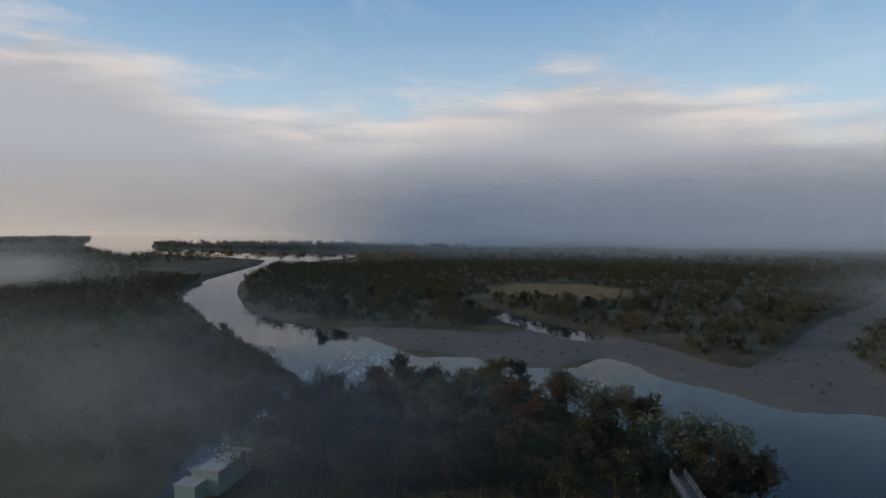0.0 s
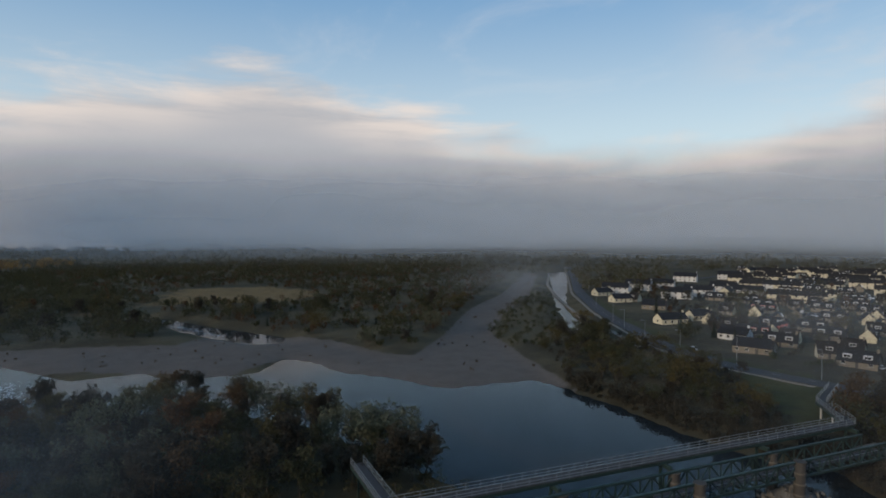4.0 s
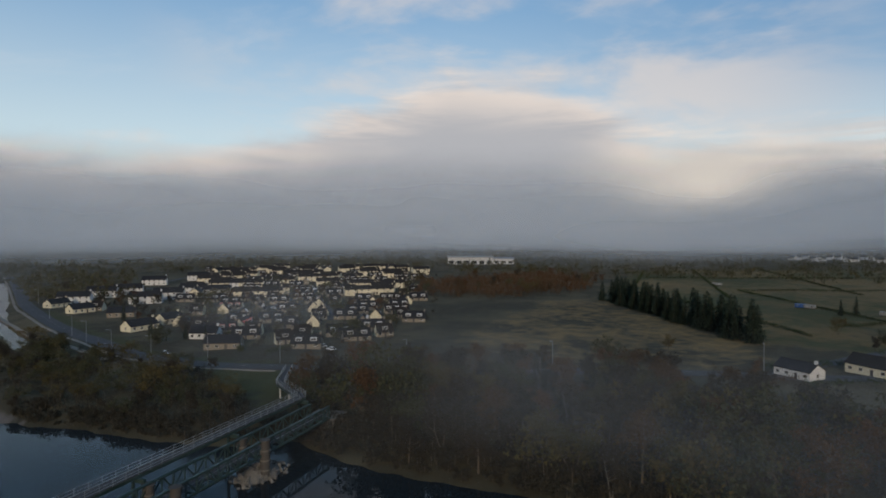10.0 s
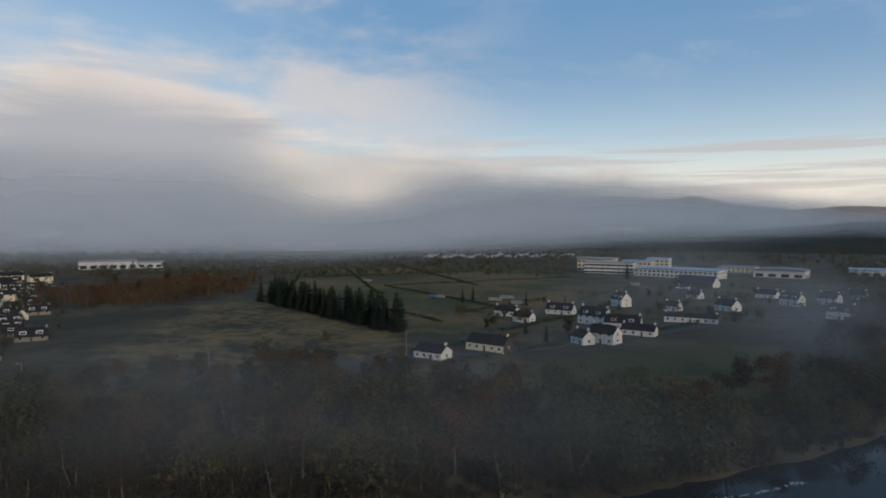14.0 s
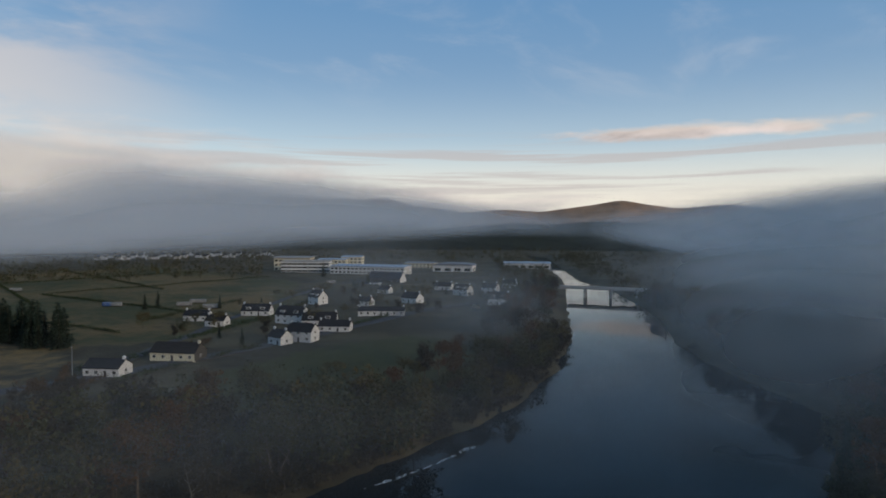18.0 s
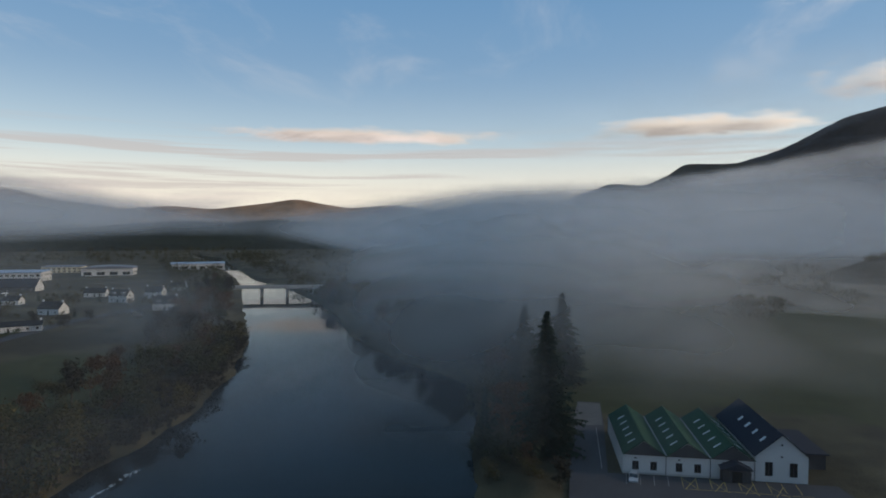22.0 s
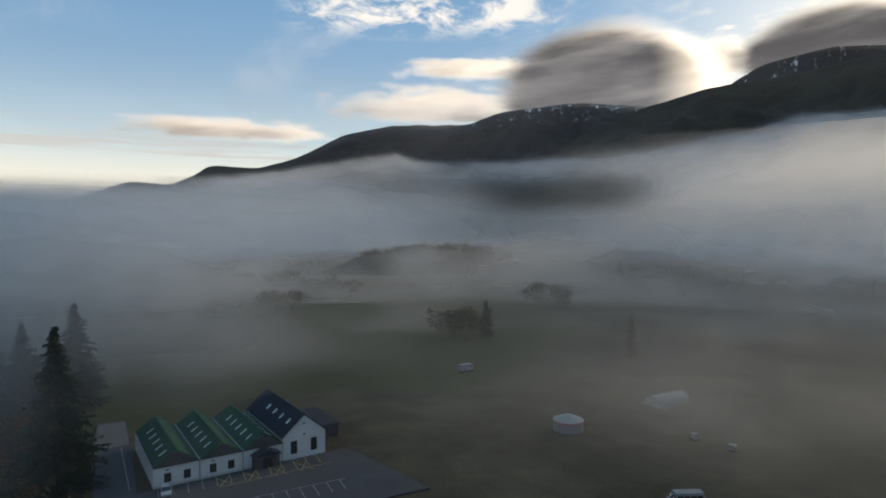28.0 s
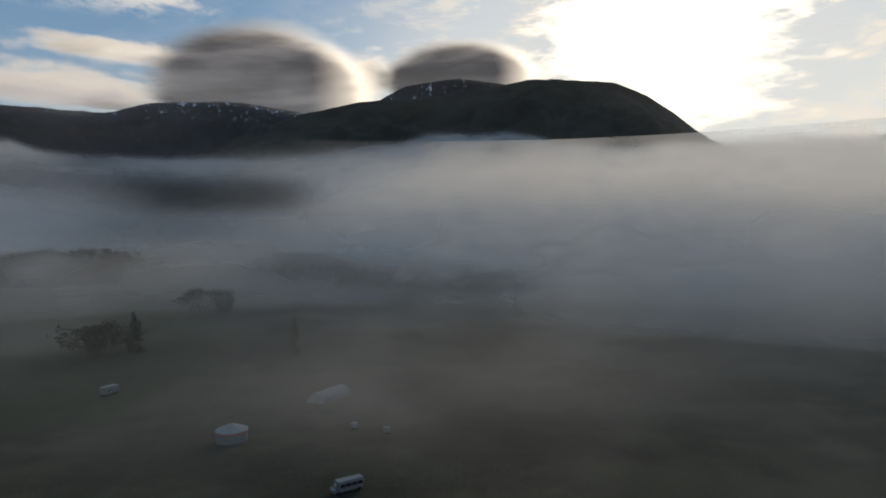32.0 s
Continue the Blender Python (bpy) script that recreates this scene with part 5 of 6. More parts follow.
# ---- street lamps ----
def street_lamp(x, y, tall, heading):
    e = thing("street_lamp", "tall galvanised street lamp beside the road", "street lamp", "lamps along the road")
    part("column", round_column(0.11, -0.3, tall, 0.6, 8), M_STEEL, e)
    part("arm", beam(bmesh.new(), (0, 0, tall - 0.05), (1.5, 0, tall + 0.15), 0.09), M_STEEL, e)
    part("lantern", box(1.3, 2.1, -0.16, 0.16, tall + 0.08, tall + 0.24), M_STEEL, e)
    return place(e, x, y, heading)


for x, y in ((330, 352), (272, 283), (232, 229), (215, 205), (201, 180), (191, 154), (196, 134), (198, 106), (203, 60), (212, 10), (223, -60)):
    street_lamp(x, y, 9.5, 160)


# ---- cars and caravans ----
def car(label, paint, group="parked cars"):
    e = thing("car", label, "car", group)
    body = bmesh.new()
    outline = [(-2.1, 0.35), (2.1, 0.35), (2.15, 0.75), (1.0, 0.92), (-1.9, 0.95), (-2.15, 0.7)]
    a = [body.verts.new((x, -0.86, z)) for x, z in outline]
    b = [body.verts.new((x, 0.86, z)) for x, z in outline]
    body.faces.new(a)
    body.faces.new(b[::-1])
    for i in range(6):
        body.faces.new((a[i], b[i], b[(i + 1) % 6], a[(i + 1) % 6]))
    bmesh.ops.recalc_face_normals(body, faces=body.faces)
    bmesh.ops.bevel(body, geom=body.edges[:], offset=0.06, segments=1, affect="EDGES")
    part("body", body, paint, e)
    cab = bmesh.new()
    low = [cab.verts.new((x, y, 0.93)) for x, y in ((-1.75, -0.78), (0.95, -0.78), (0.95, 0.78), (-1.75, 0.78))]
    top = [cab.verts.new((x, y, 1.44)) for x, y in ((-1.25, -0.62), (0.25, -0.62), (0.25, 0.62), (-1.25, 0.62))]
    for i in range(4):
        cab.faces.new((low[i], low[(i + 1) % 4], top[(i + 1) % 4], top[i]))
    cab.faces.new(top)
    part("windows", cab, M_GLASS, e)
    part("roof", box(-1.28, 0.28, -0.64, 0.64, 1.42, 1.48), paint, e)
    for x in (-1.35, 1.35):
        for y in (-0.8, 0.8):
            w = round_column(0.33, -0.1, 0.1, 1, 12)
            bmesh.ops.rotate(w, verts=w.verts, cent=(0, 0, 0), matrix=Matrix.Rotation(math.pi / 2, 3, "X"))
            bmesh.ops.translate(w, verts=w.verts, vec=(x, y, 0.33))
            part("wheel", w, M_RUBBER, e)
    return e


PAINTS = [plain("silver_car_paint", (0.45, 0.46, 0.47), 0.3, 4, 0.05, 0.001, Metallic=0.4), plain("white_car_paint", (0.75, 0.75, 0.74), 0.3, 4, 0.05, 0.001),
          plain("dark_car_paint", (0.03, 0.035, 0.045), 0.3, 4, 0.05, 0.001), plain("blue_car_paint", (0.03, 0.08, 0.22), 0.3, 4, 0.05, 0.001)]
CARS = [car("small %s car parked outdoors" % c, p) for c, p in zip(("silver", "white", "black", "blue"), PAINTS)]
R = random.Random(5)
SPOTS = [(229, 104, 140), (225, 98, 60), (204, 158, 250)]
for x, y, h in SPOTS:
    place(copy_thing(CARS[SPOTS.index((x, y, h)) % 2], Matrix()), x, y, h)
for k in range(20):
    x, y = R.choice(((420, 255), (395, 300), (470, 230), (335, 185), (450, 215))), 0
    place(copy_thing(CARS[k % 4], Matrix()), x[0] + (k // 4) * 3.1, x[1] + R.uniform(-3, 3), 60 + R.choice((0, 180)))
for k in range(9):
    place(copy_thing(CARS[k % 4], Matrix()), 418 + (k % 5) * 3.2, -352 - (k // 5) * 7, 50)
place(CARS[0], -9.2, -120.2, 85)
place(CARS[1], 415, 262, 60)
place(CARS[2], 340, 190, 60)
place(CARS[3], 425, -358, 50)


def caravan(label, length=6.0, mat=None, name="caravan", category="caravan"):
    e = thing(name, label, category, "caravans by the fields")
    bm = box(-length / 2, length / 2, -1.2, 1.2, 0.45, 2.6)
    bmesh.ops.bevel(bm, geom=bm.edges[:], offset=0.22, segments=2, affect="EDGES")
    part("body", bm, mat or M_DULLWHITE, e)
    part("chassis", box(-length / 2 + 0.2, length / 2 - 0.2, -0.9, 0.9, 0.05, 0.45), M_RUBBER, e)
    for x in (-length / 4, length / 4):
        window(e, x, -1.2, 1.2, 1.3, 0.75, -90)
    return e


for az, r, sw, ln, lab in ((-108.3, 433, -20, 6, "white caravan parked at a field edge"), (-113.5, 412, -15, 9, "long white static caravan"), (-114.6, 428, -15, 10, "long white static caravan"),
                           (-115.6, 396, -20, 9, "white static caravan beside a hedge"), (-101.4, 575, -20, 8, "white cabin on the moor"), (-126.2, 560, 0, 8, "pale cabin by the road"),
                           (148.6, 203, 40, 5, "pale caravan at the field edge"), (125.0, 143, 0, 3, "small white trailer in the misty yard"), (128.0, 148, 30, 3, "small white trailer in the misty yard")):
    van = put_at(caravan(lab, ln), az, r, sw)
    if ln == 3:
        van.matrix_basis = van.matrix_basis @ Matrix.Scale(0.55, 4)
put_at(caravan("blue covered lorry trailer by the fields", 7, PAINTS[3], "trailer", "trailer"), -107.7, 436, -20)


def minibus():
    """A white panel minibus: body with a sloped nose, glazed sides, wheels."""
    e = thing("minibus", "white minibus parked in the misty yard", "minibus")
    bm = extruded([(-1.0, 0.4), (1.0, 0.4), (1.0, 1.7), (0.86, 2.35), (-0.86, 2.35), (-1.0, 1.7)], -2.9, 2.2)
    bmesh.ops.bevel(bm, geom=bm.edges[:], offset=0.08, segments=1, affect="EDGES")
    part("body", bm, M_DULLWHITE, e)
    nose = extruded_x([(2.2, 0.4), (3.1, 0.45), (3.1, 0.95), (2.75, 1.15), (2.2, 1.9)], -0.95, 0.95)
    part("bonnet", nose, M_DULLWHITE, e)
    for y in (-1.01, 1.01):
        for k in range(4):
            part("side_window", box(-2.6 + k * 1.15, -1.6 + k * 1.15, y - 0.02, y + 0.02, 1.25, 1.85), M_GLASS, e)
    part("windscreen", beam(bmesh.new(), (2.72, 0, 1.18), (2.24, 0, 1.95), 1.6, 0.05), M_GLASS, e)
    for x in (-1.9, 2.3):
        for y in (-0.9, 0.9):
            w = round_column(0.36, -0.12, 0.12, 1, 12)
            bmesh.ops.rotate(w, verts=w.verts, cent=(0, 0, 0), matrix=Matrix.Rotation(math.pi / 2, 3, "X"))
            bmesh.ops.translate(w, verts=w.verts, vec=(x, y, 0.36))
            part("wheel", w, M_RUBBER, e)
    put_at(e, 128.7, 112, 205)


# ---- housing estate ----
ESTATE = [(330, 312), (276, 226), (222, 140), (214, 100), (234, 80), (300, 76), (424, 100), (505, 112), (670, 165), (780, 240), (720, 400), (660, 500), (450, 430)]
M_HARL = plain("grey_brown_harling", (0.17, 0.15, 0.12), 0.9, 2.0, 0.2, 0.01)
EST = "estate houses"
PROTOS = [
    house("low terrace with a steep dark roof and white box dormers", 14, 6.4, 2.3, 5.5, M_HARL, M_BROWNTILE, 1, 3, 3, 1, 1, M_WHITE, "terrace", "terrace", EST, M_CREAM, True),
    house("low terrace with a steep dark roof and small dormers", 12, 6.4, 2.3, 5.5, M_HARL, M_SLATE, 1, 3, 2, 1, 1, M_WHITE, "terrace", "terrace", EST, M_HARL, True),
    house("low terrace with a dark roof and red dormer panels", 14, 6.4, 2.3, 5.5, M_HARL, M_SLATE, 1, 3, 3, 1, 1, M_RED, "terrace", "terrace", EST, M_CREAM, True),
    house("small house with cream gables and a steep dark roof", 7.5, 6.2, 2.4, 5.9, M_HARL, M_BROWNTILE, 1, 3, 1, 1, 1, M_TIMBER, "house", "house", EST, M_CREAM, True),
    house("two-storey white terrace with a slate roof", 20, 7.6, 5.0, 8.0, M_WHITE, M_SLATE, 2, 5, 0, 1, 1, None, "terrace", "terrace", EST, None, True),
    house("two-storey cream terrace under a dark roof", 20, 7.6, 4.8, 7.4, M_CREAM, M_BROWNTILE, 2, 4, 0, 1, 1, None, "terrace", "terrace", EST, None, True),
]
used = set()


def stand(k, x, y, heading):
    """The first use of a prototype places it, later ones copy it."""
    ob = PROTOS[k] if k not in used else copy_thing(PROTOS[k], Matrix())
    used.add(k)
    place(ob, x, y, heading)


view = Vector((0.905, 0.425, 0))           # from the river into the estate
side = Vector((0.425, -0.905, 0))
made = []
for row in range(27):
    depth = 250 + row * 13.5 + row * row * 0.50
    s = -260.0
    while s < 260:
        ln = R.choice((16, 14, 14, 9, 9))
        p = view * (depth + R.uniform(-3.5, 3.5)) + side * (s + ln / 2)
        x, y = np.array([p.x]), np.array([p.y])
        s += ln + R.choice((2.5, 5, 8, 13))
        if not inside(ESTATE, x, y)[0] or reach(ESTATE, x, y)[0] < 7 or reach(ROAD, x, y, False)[0] < 12 or R.random() < 0.20 or any(math.hypot(p.x - a, p.y - b) < 11.8 for a, b in made):
            continue
        north = p.y - 0.62 * p.x
        k = {16: R.choice((0, 0, 0, 2)), 14: 1, 9: 3}[ln]
        if depth > 455:
            k = R.choice((0, 5, 1, 3, 5))
        turned = R.random() < 0.26
        if north > 40 and depth > 330:
            continue
        stand(k, p.x, p.y, math.degrees(math.atan2(side.y, side.x)) + (90 if turned else 0) + R.uniform(-14, 14))
        made.append((p.x, p.y))
# the white two-storey houses in the north of the estate
for az, r, sw, k in ((-45.6, 470, -15, 4), (-47.6, 500, -20, 4), (-49.5, 520, -10, 4), (-52.6, 470, -12, 4), (-54.6, 500, -18, 4), (-56.5, 478, -15, 4), (-50.8, 450, -10, 4), (-58.6, 540, -14, 4),
                     (-60.2, 560, -14, 4), (-61.8, 580, -14, 4), (-59.0, 720, 0, 5), (-62.0, 700, 0, 5), (-64.0, 640, 0, 5), (-55.0, 640, -10, 4), (-51.5, 600, -10, 4), (-47.2, 420, -25, 3), (-66.5, 620, -12, 5), (-68.5, 600, 0, 5)):
    p = polar(az, r)
    stand(k, p.x, p.y, az + sw)
for az, r, sw, ln in ((-50.3, 330, -25, 15), (-52.6, 345, -25, 11), (-49.0, 385, -15, 14), (-46.0, 415, -30, 13), (-44.4, 455, -25, 13), (-55.5, 290, -20, 12), (-57.0, 262, -15, 14)):
    turned, wash = (60, M_CREAM) if ln % 2 else (0, M_HARL if ln == 14 else M_WHITE)
    sw += turned
    put_at(house("low-roofed bungalow standing by the road", ln, 8, 2.7, 5.4, wash, M_SLATE, 1, 4, 0, 1, 1, None, "bungalow", "bungalow", "roadside bungalows"), az, r, sw)


# ---- houses among the fields ----
FIELDS = "houses among the fields"
put_at(house("white bungalow with a grey slate roof", 12.5, 7.5, 2.9, 5.2, M_WHITE, M_SLATE, 1, 4, 0, 1, 1, None, "bungalow", "bungalow", FIELDS), -107.6, 228, -35)
put_at(house("cream bungalow with a brown stone gable", 17.5, 8.5, 3.0, 5.9, M_CREAM, M_BROWNTILE, 1, 5, 0, 1, 1, None, "bungalow", "bungalow", FIELDS, M_STONE), -113.0, 243, -32)
for az, r, sw, ln, wd, wl, rg, fl, lab in (
        (-114.6, 345, -25, 13, 7, 3.0, 5.4, 1, "low white cottage"), (-116.2, 322, -28, 10, 7, 3.0, 5.4, 1, "low white cottage"), (-119.6, 358, -20, 16, 8, 2.8, 6.2, 1, "white house under a broad brown roof"),
        (-123.6, 268, -30, 12, 7.5, 4.6, 7.6, 2, "tall white house with chimneys"), (-121.6, 263, -50, 8, 6.5, 3.4, 6.0, 1, "white cottage with a grey slate roof"), (-122.7, 322, -35, 16, 8, 4.8, 8.8, 2, "large white house with steep gables"),
        (-125.2, 312, -10, 17, 8, 3.0, 6.5, 1, "long low white house with a dark roof"), (-126.6, 292, -15, 15, 7, 2.8, 5.2, 1, "long white outbuilding"), (-125.0, 402, -50, 10, 8, 5.0, 9.0, 2, "white house with a steep gable"),
        (-129.4, 392, -30, 9, 7, 3.0, 5.6, 1, "small white bungalow"), (-133.8, 404, -40, 13, 8, 3.6, 7.0, 1, "white house with paired gables"), (-130.9, 345, -5, 26, 8, 2.8, 4.6, 1, "long low white shed"),
        (-138.6, 455, -35, 13, 8, 4.6, 8.0, 2, "white house with chimneys"), (-141.2, 470, -25, 12, 8, 4.6, 7.8, 2, "white house with a grey roof"), (-142.0, 396, -15, 13, 8, 4.4, 8.2, 2, "white house with two gables"),
        (-136.8, 500, -20, 14, 8, 3.0, 6.0, 1, "pale bungalow"), (-143.0, 520, -20, 12, 8, 3.5, 6.5, 1, "pale cottage"), (-131.2, 470, -30, 10, 7, 3.0, 5.6, 1, "pale bungalow")):
    put_at(house(lab + " among gardens", ln, wd, wl, rg, M_WHITE, M_SLATE, fl, max(2, int(ln / 3.6)), 2 if rg - wl > 3.4 else 0, 2, fl, None, "house", "house", FIELDS), az, r, sw)
# a far terrace of white houses below the fog
far_house = house("distant white house in a long row", 9, 8, 4.6, 8.0, M_WHITE, M_SLATE, 2, 2, 0, 1, 1, None, "house", "house", "far white row")
put_at(far_house, -107.0, 1150, -20)
for k in range(25):
    put_at(copy_thing(far_house, Matrix()), -107.4 - k * 0.56, 1150 + 60 * math.sin(k * 1.7) + k * 3, -20 if k % 3 else 60)


# ---- school and halls ----
def block(label, length, width, height, floors, walls, roof, bays, over=0.8, name="school_block", category="school", arched=False, ribbon=False):
    e = thing(name, label, category, "school buildings")
    part("wall", box(-length / 2, length / 2, -width / 2, width / 2, -0.5, height), walls, e)
    if arched:
        prof = [(-length / 2 - over, 0)] + [(-(length / 2 + over) * math.cos(math.pi * k / 12), 2.6 * math.sin(math.pi * k / 12)) for k in range(1, 12)] + [(length / 2 + over, 0)]
        bm = extruded([(x, z + height) for x, z in prof], -width / 2 - over, width / 2 + over)
        bmesh.ops.rotate(bm, verts=bm.verts, cent=(0, 0, 0), matrix=Matrix.Rotation(math.pi / 2, 3, "Z"))
        part("roof", bm, roof, e)
    else:
        part("roof", extruded([(-width / 2 - over, height), (width / 2 + over, height + 0.9), (width / 2 + over, height + 1.2), (-width / 2 - over, height + 0.35)], -length / 2 - over, length / 2 + over), roof, e)
    step = length / bays
    rise = (height - 0.6) / floors
    for f in range(floors):
        for b in range(bays):
            window(e, -length / 2 + step * (b + 0.5), -width / 2, 0.8 + f * rise, round(step * (0.95 if ribbon else 0.62), 2), round(rise * 0.5, 2), -90, M_GREY)
        for b in range(max(1, int(width / 6))):
            window(e, length / 2, -width / 2 + width / max(1, int(width / 6)) * (b + 0.5), 0.8 + f * rise, 2.4, round(rise * 0.5, 2), 0, M_GREY)
    return e


put_at(block("tall white school hall with an oversailing flat roof", 44, 26, 15.5, 3, M_CREAM, M_PALEROOF, 8, 2.5), -122.9, 775, -14)
put_at(block("three-storey white school block with window bands", 56, 18, 12.5, 3, M_WHITE, M_PALEROOF, 9, 1.0, ribbon=True), -124.0, 730, -14)
put_at(block("four-storey cream school wing", 26, 14, 16, 4, M_CREAM, M_BLUEROOF, 5, 1.0), -128.2, 770, -14)
put_at(block("three-storey cream school wing", 34, 14, 13, 3, M_CREAM, M_BLUEROOF, 7, 1.0), -126.4, 760, -14)
put_at(block("long two-storey white school wing with a pale blue roof", 88, 26, 8.5, 2, M_WHITE, M_BLUEROOF, 18, 1.0), -129.9, 690, -22)
put_at(block("sports hall with a shallow arched roof", 48, 30, 7.5, 1, M_WHITE, M_GREYROOF, 4, 1.2, "sports_hall", "hall", True), -137.8, 735, -10)
put_at(block("low flat-roofed school annexe", 40, 20, 6.5, 2, M_CREAM, M_GREYROOF, 8, 0.8), -134.6, 800, -16)
put_at(block("long white factory shed under a pale roof", 66, 30, 10, 1, M_WHITE, M_PALEROOF, 6, 1.0, "factory_shed", "factory"), -79.6, 895, 0)
put_at(block("white factory shed beside the autumn woods", 40, 24, 7.5, 1, M_WHITE, M_GREYROOF, 4, 1.0, "factory_shed", "factory"), -82.4, 900, 0)
put_at(block("long pale shed on the edge of the valley", 60, 24, 7, 1, M_WHITE, M_BLUEROOF, 6, 1.0, "factory_shed", "factory"), -144.6, 800, 0)
put_at(house("village hall with white-edged gables and a dark roof", 34, 13, 3.6, 9.4, M_TIMBER, M_BLUESLATE, 1, 6, 0, 0, 1, None, "village_hall", "hall", "school buildings", M_WHITE), -131.4, 575, -28)


# ---- road bridge far up the river ----
def far_bridge():
    e = thing("road_bridge", "plain concrete road bridge on slim piers across the river", "bridge")
    part("deck", box(-48, 48, -4, 4, 6.3, 7.3), M_GREY, e)
    for y in (-4, 4):
        part("parapet", box(-48, 48, y - 0.12, y + 0.12, 7.3, 8.3), M_GREY, e)
    for x in (-30, -11, 8, 27):
        part("pier", box(x - 0.8, x + 0.8, -3, 3, -2, 6.3), M_GREY, e)
    e.matrix_basis = pose(214, -423, 0, 0, 0, 20)


far_bridge()

# ---- railway viaduct and footbridge ----
AXIS = Vector((133.6, 60.2, 0))
WEST, NORTH = Vector((-0.9927, 0.1206, 0)), Vector((0.1206, 0.9927, 0))
VIADUCT = Matrix(((WEST.x, NORTH.x, 0, AXIS.x), (WEST.y, NORTH.y, 0, AXIS.y), (0, 0, 1, 0), (0, 0, 0, 1)))


M_DARKSTONE = plain("dark_wet_stone", (0.11, 0.10, 0.085), 0.9, 1.5, 0.35, 0.02)


def viaduct():
    """Lattice girders on stone columns; local x runs west along the bridge, y north."""
    e = thing("railway_viaduct", "green lattice-girder railway viaduct on round stone piers", "bridge")
    e.matrix_basis = VIADUCT @ Matrix.Diagonal((1, 1, 1, 1))
    low, high, span = 4.7, 7.6, 23.0
    cuts = [-2.5, 23.2, 47.3, 70.6, 93.6, 114.0]
    for y in (0.0, 5.2):
        for a, b in zip(cuts, cuts[1:]):
            g = part("girder", beam(beam(bmesh.new(), (a, y, low), (b, y, low), 0.5, 0.35), (a, y, high), (b, y, high), 0.55, 0.35), M_GREENPAINT, e)
            n = 9
            for k in range(n):
                x0, x1 = a + (b - a) * k / n, a + (b - a) * (k + 1) / n
                part("lattice_bar", beam(bmesh.new(), (x0, y, low if k % 2 else high), (x1, y, high if k % 2 else low), 0.16, 0.26), M_GREENPAINT, g)
                part("upright", beam(bmesh.new(), (x0, y, low), (x0, y, high), 0.2, 0.2), M_GREENPAINT, g)
    for k in range(38):
        part("cross_beam", box(k * 3 - 2, k * 3 - 1.75, 0.1, 5.1, 4.75, 5.15), M_GREENPAINT, e)
    part("track_bed", box(-2.5, 112, 1.2, 4.0, 5.15, 5.3), M_TIMBER, e)
    for y in (1.85, 3.3):
        part("rail", box(-2.5, 112, y - 0.05, y + 0.05, 5.42, 5.55), M_STEEL, e)
    for k in range(70):
        part("sleeper", box(k * 1.6 - 2.3, k * 1.6 - 2.05, 1.3, 3.85, 5.3, 5.42), M_TIMBER, e)
    for x in cuts[1:-1]:
        for y in (0.0, 5.2):
            col = round_column(1.02, -3, 7.85 if y < 1 else 7.5, 0.94, 16, 0.35)
            bmesh.ops.translate(col, verts=col.verts, vec=(x, y + (-0.3 if y < 1 else 0.3), 0))
            pr = part("pier", col, M_STONE, e, "weathered round stone pier")
            for zb in (1.6, 3.6, 5.6):
                band = round_column(1.08, zb, zb + 0.3, 1.0, 16)
                bmesh.ops.translate(band, verts=band.verts, vec=(x, y + (-0.3 if y < 1 else 0.3), 0))
                part("stone_band", band, M_DARKSTONE, pr)
    part("abutment", box(-9, -2.3, -1.4, 6.6, -0.5, 4.6), M_DARKSTONE, e, "dark stone abutment")
    return e


viaduct()


def stone_mesh(seed):
    rng = random.Random(seed)
    bm = bmesh.new()
    bmesh.ops.create_icosphere(bm, subdivisions=1, radius=0.5)
    for v in bm.verts:
        v.co = Vector((v.co.x * 1.3, v.co.y, v.co.z * 0.7)) * rng.uniform(0.75, 1.2)
    me = bpy.data.meshes.new("stone")
    bm.to_mesh(me)
    bm.free()
    return me


M_BOULDER = plain("grey_boulders", (0.13, 0.122, 0.11), 0.9, 2.0, 0.35, 0.02)
STONES = [stone_mesh(k) for k in range(4)]
for me in STONES:
    me.materials.append(M_BOULDER)
for x in (23.2, 47.3, 70.6):
    apron = thing("stone_apron", "heap of pale boulders round a bridge pier", "stones", "boulder heaps at the piers")
    apron.matrix_basis = VIADUCT @ Matrix.Translation((x - 1.0, 2.0, -0.2))
    rr = random.Random(int(x))
    mound = round_column(1.0, -0.8, 1.85, 0.30, 20)
    bmesh.ops.scale(mound, verts=mound.verts, vec=(7.4, 5.4, 1.0))
    part("rubble", mound, M_BOULDER, apron)
    for k in range(120):
        a, d = rr.uniform(0, 6.28), rr.uniform(0, 1) ** 0.6
        s = new("stone", STONES[k % 4])
        s.parent = apron
        s.matrix_basis = Matrix.LocRotScale((math.cos(a) * d * 7.4, math.sin(a) * d * 5.4, 0.10 + 2.1 * (1 - d)), Euler((rr.uniform(0, 6), rr.uniform(0, 6), rr.uniform(0, 6))), [rr.uniform(0.45, 1.05)] * 3)


def railing(parent, a, b, tall, side_off, gap=2.5):
    """Posts with three rails along a to b."""
    a, b = Vector(a), Vector(b)
    d = (b - a).normalized()
    s = Vector((-d.y, d.x, 0)) * side_off
    n = max(1, int((b - a).length / gap))
    for h in (0.35, 0.8, tall):
        part("handrail" if h == tall else "rail", beam(bmesh.new(), a + s + Vector((0, 0, h)), b + s + Vector((0, 0, h)), 0.07), M_STEEL, parent)
    for k in range(n + 1):
        p = a.lerp(b, k / n) + s
        part("post", beam(bmesh.new(), p, p + Vector((0, 0, tall)), 0.07), M_STEEL, parent)


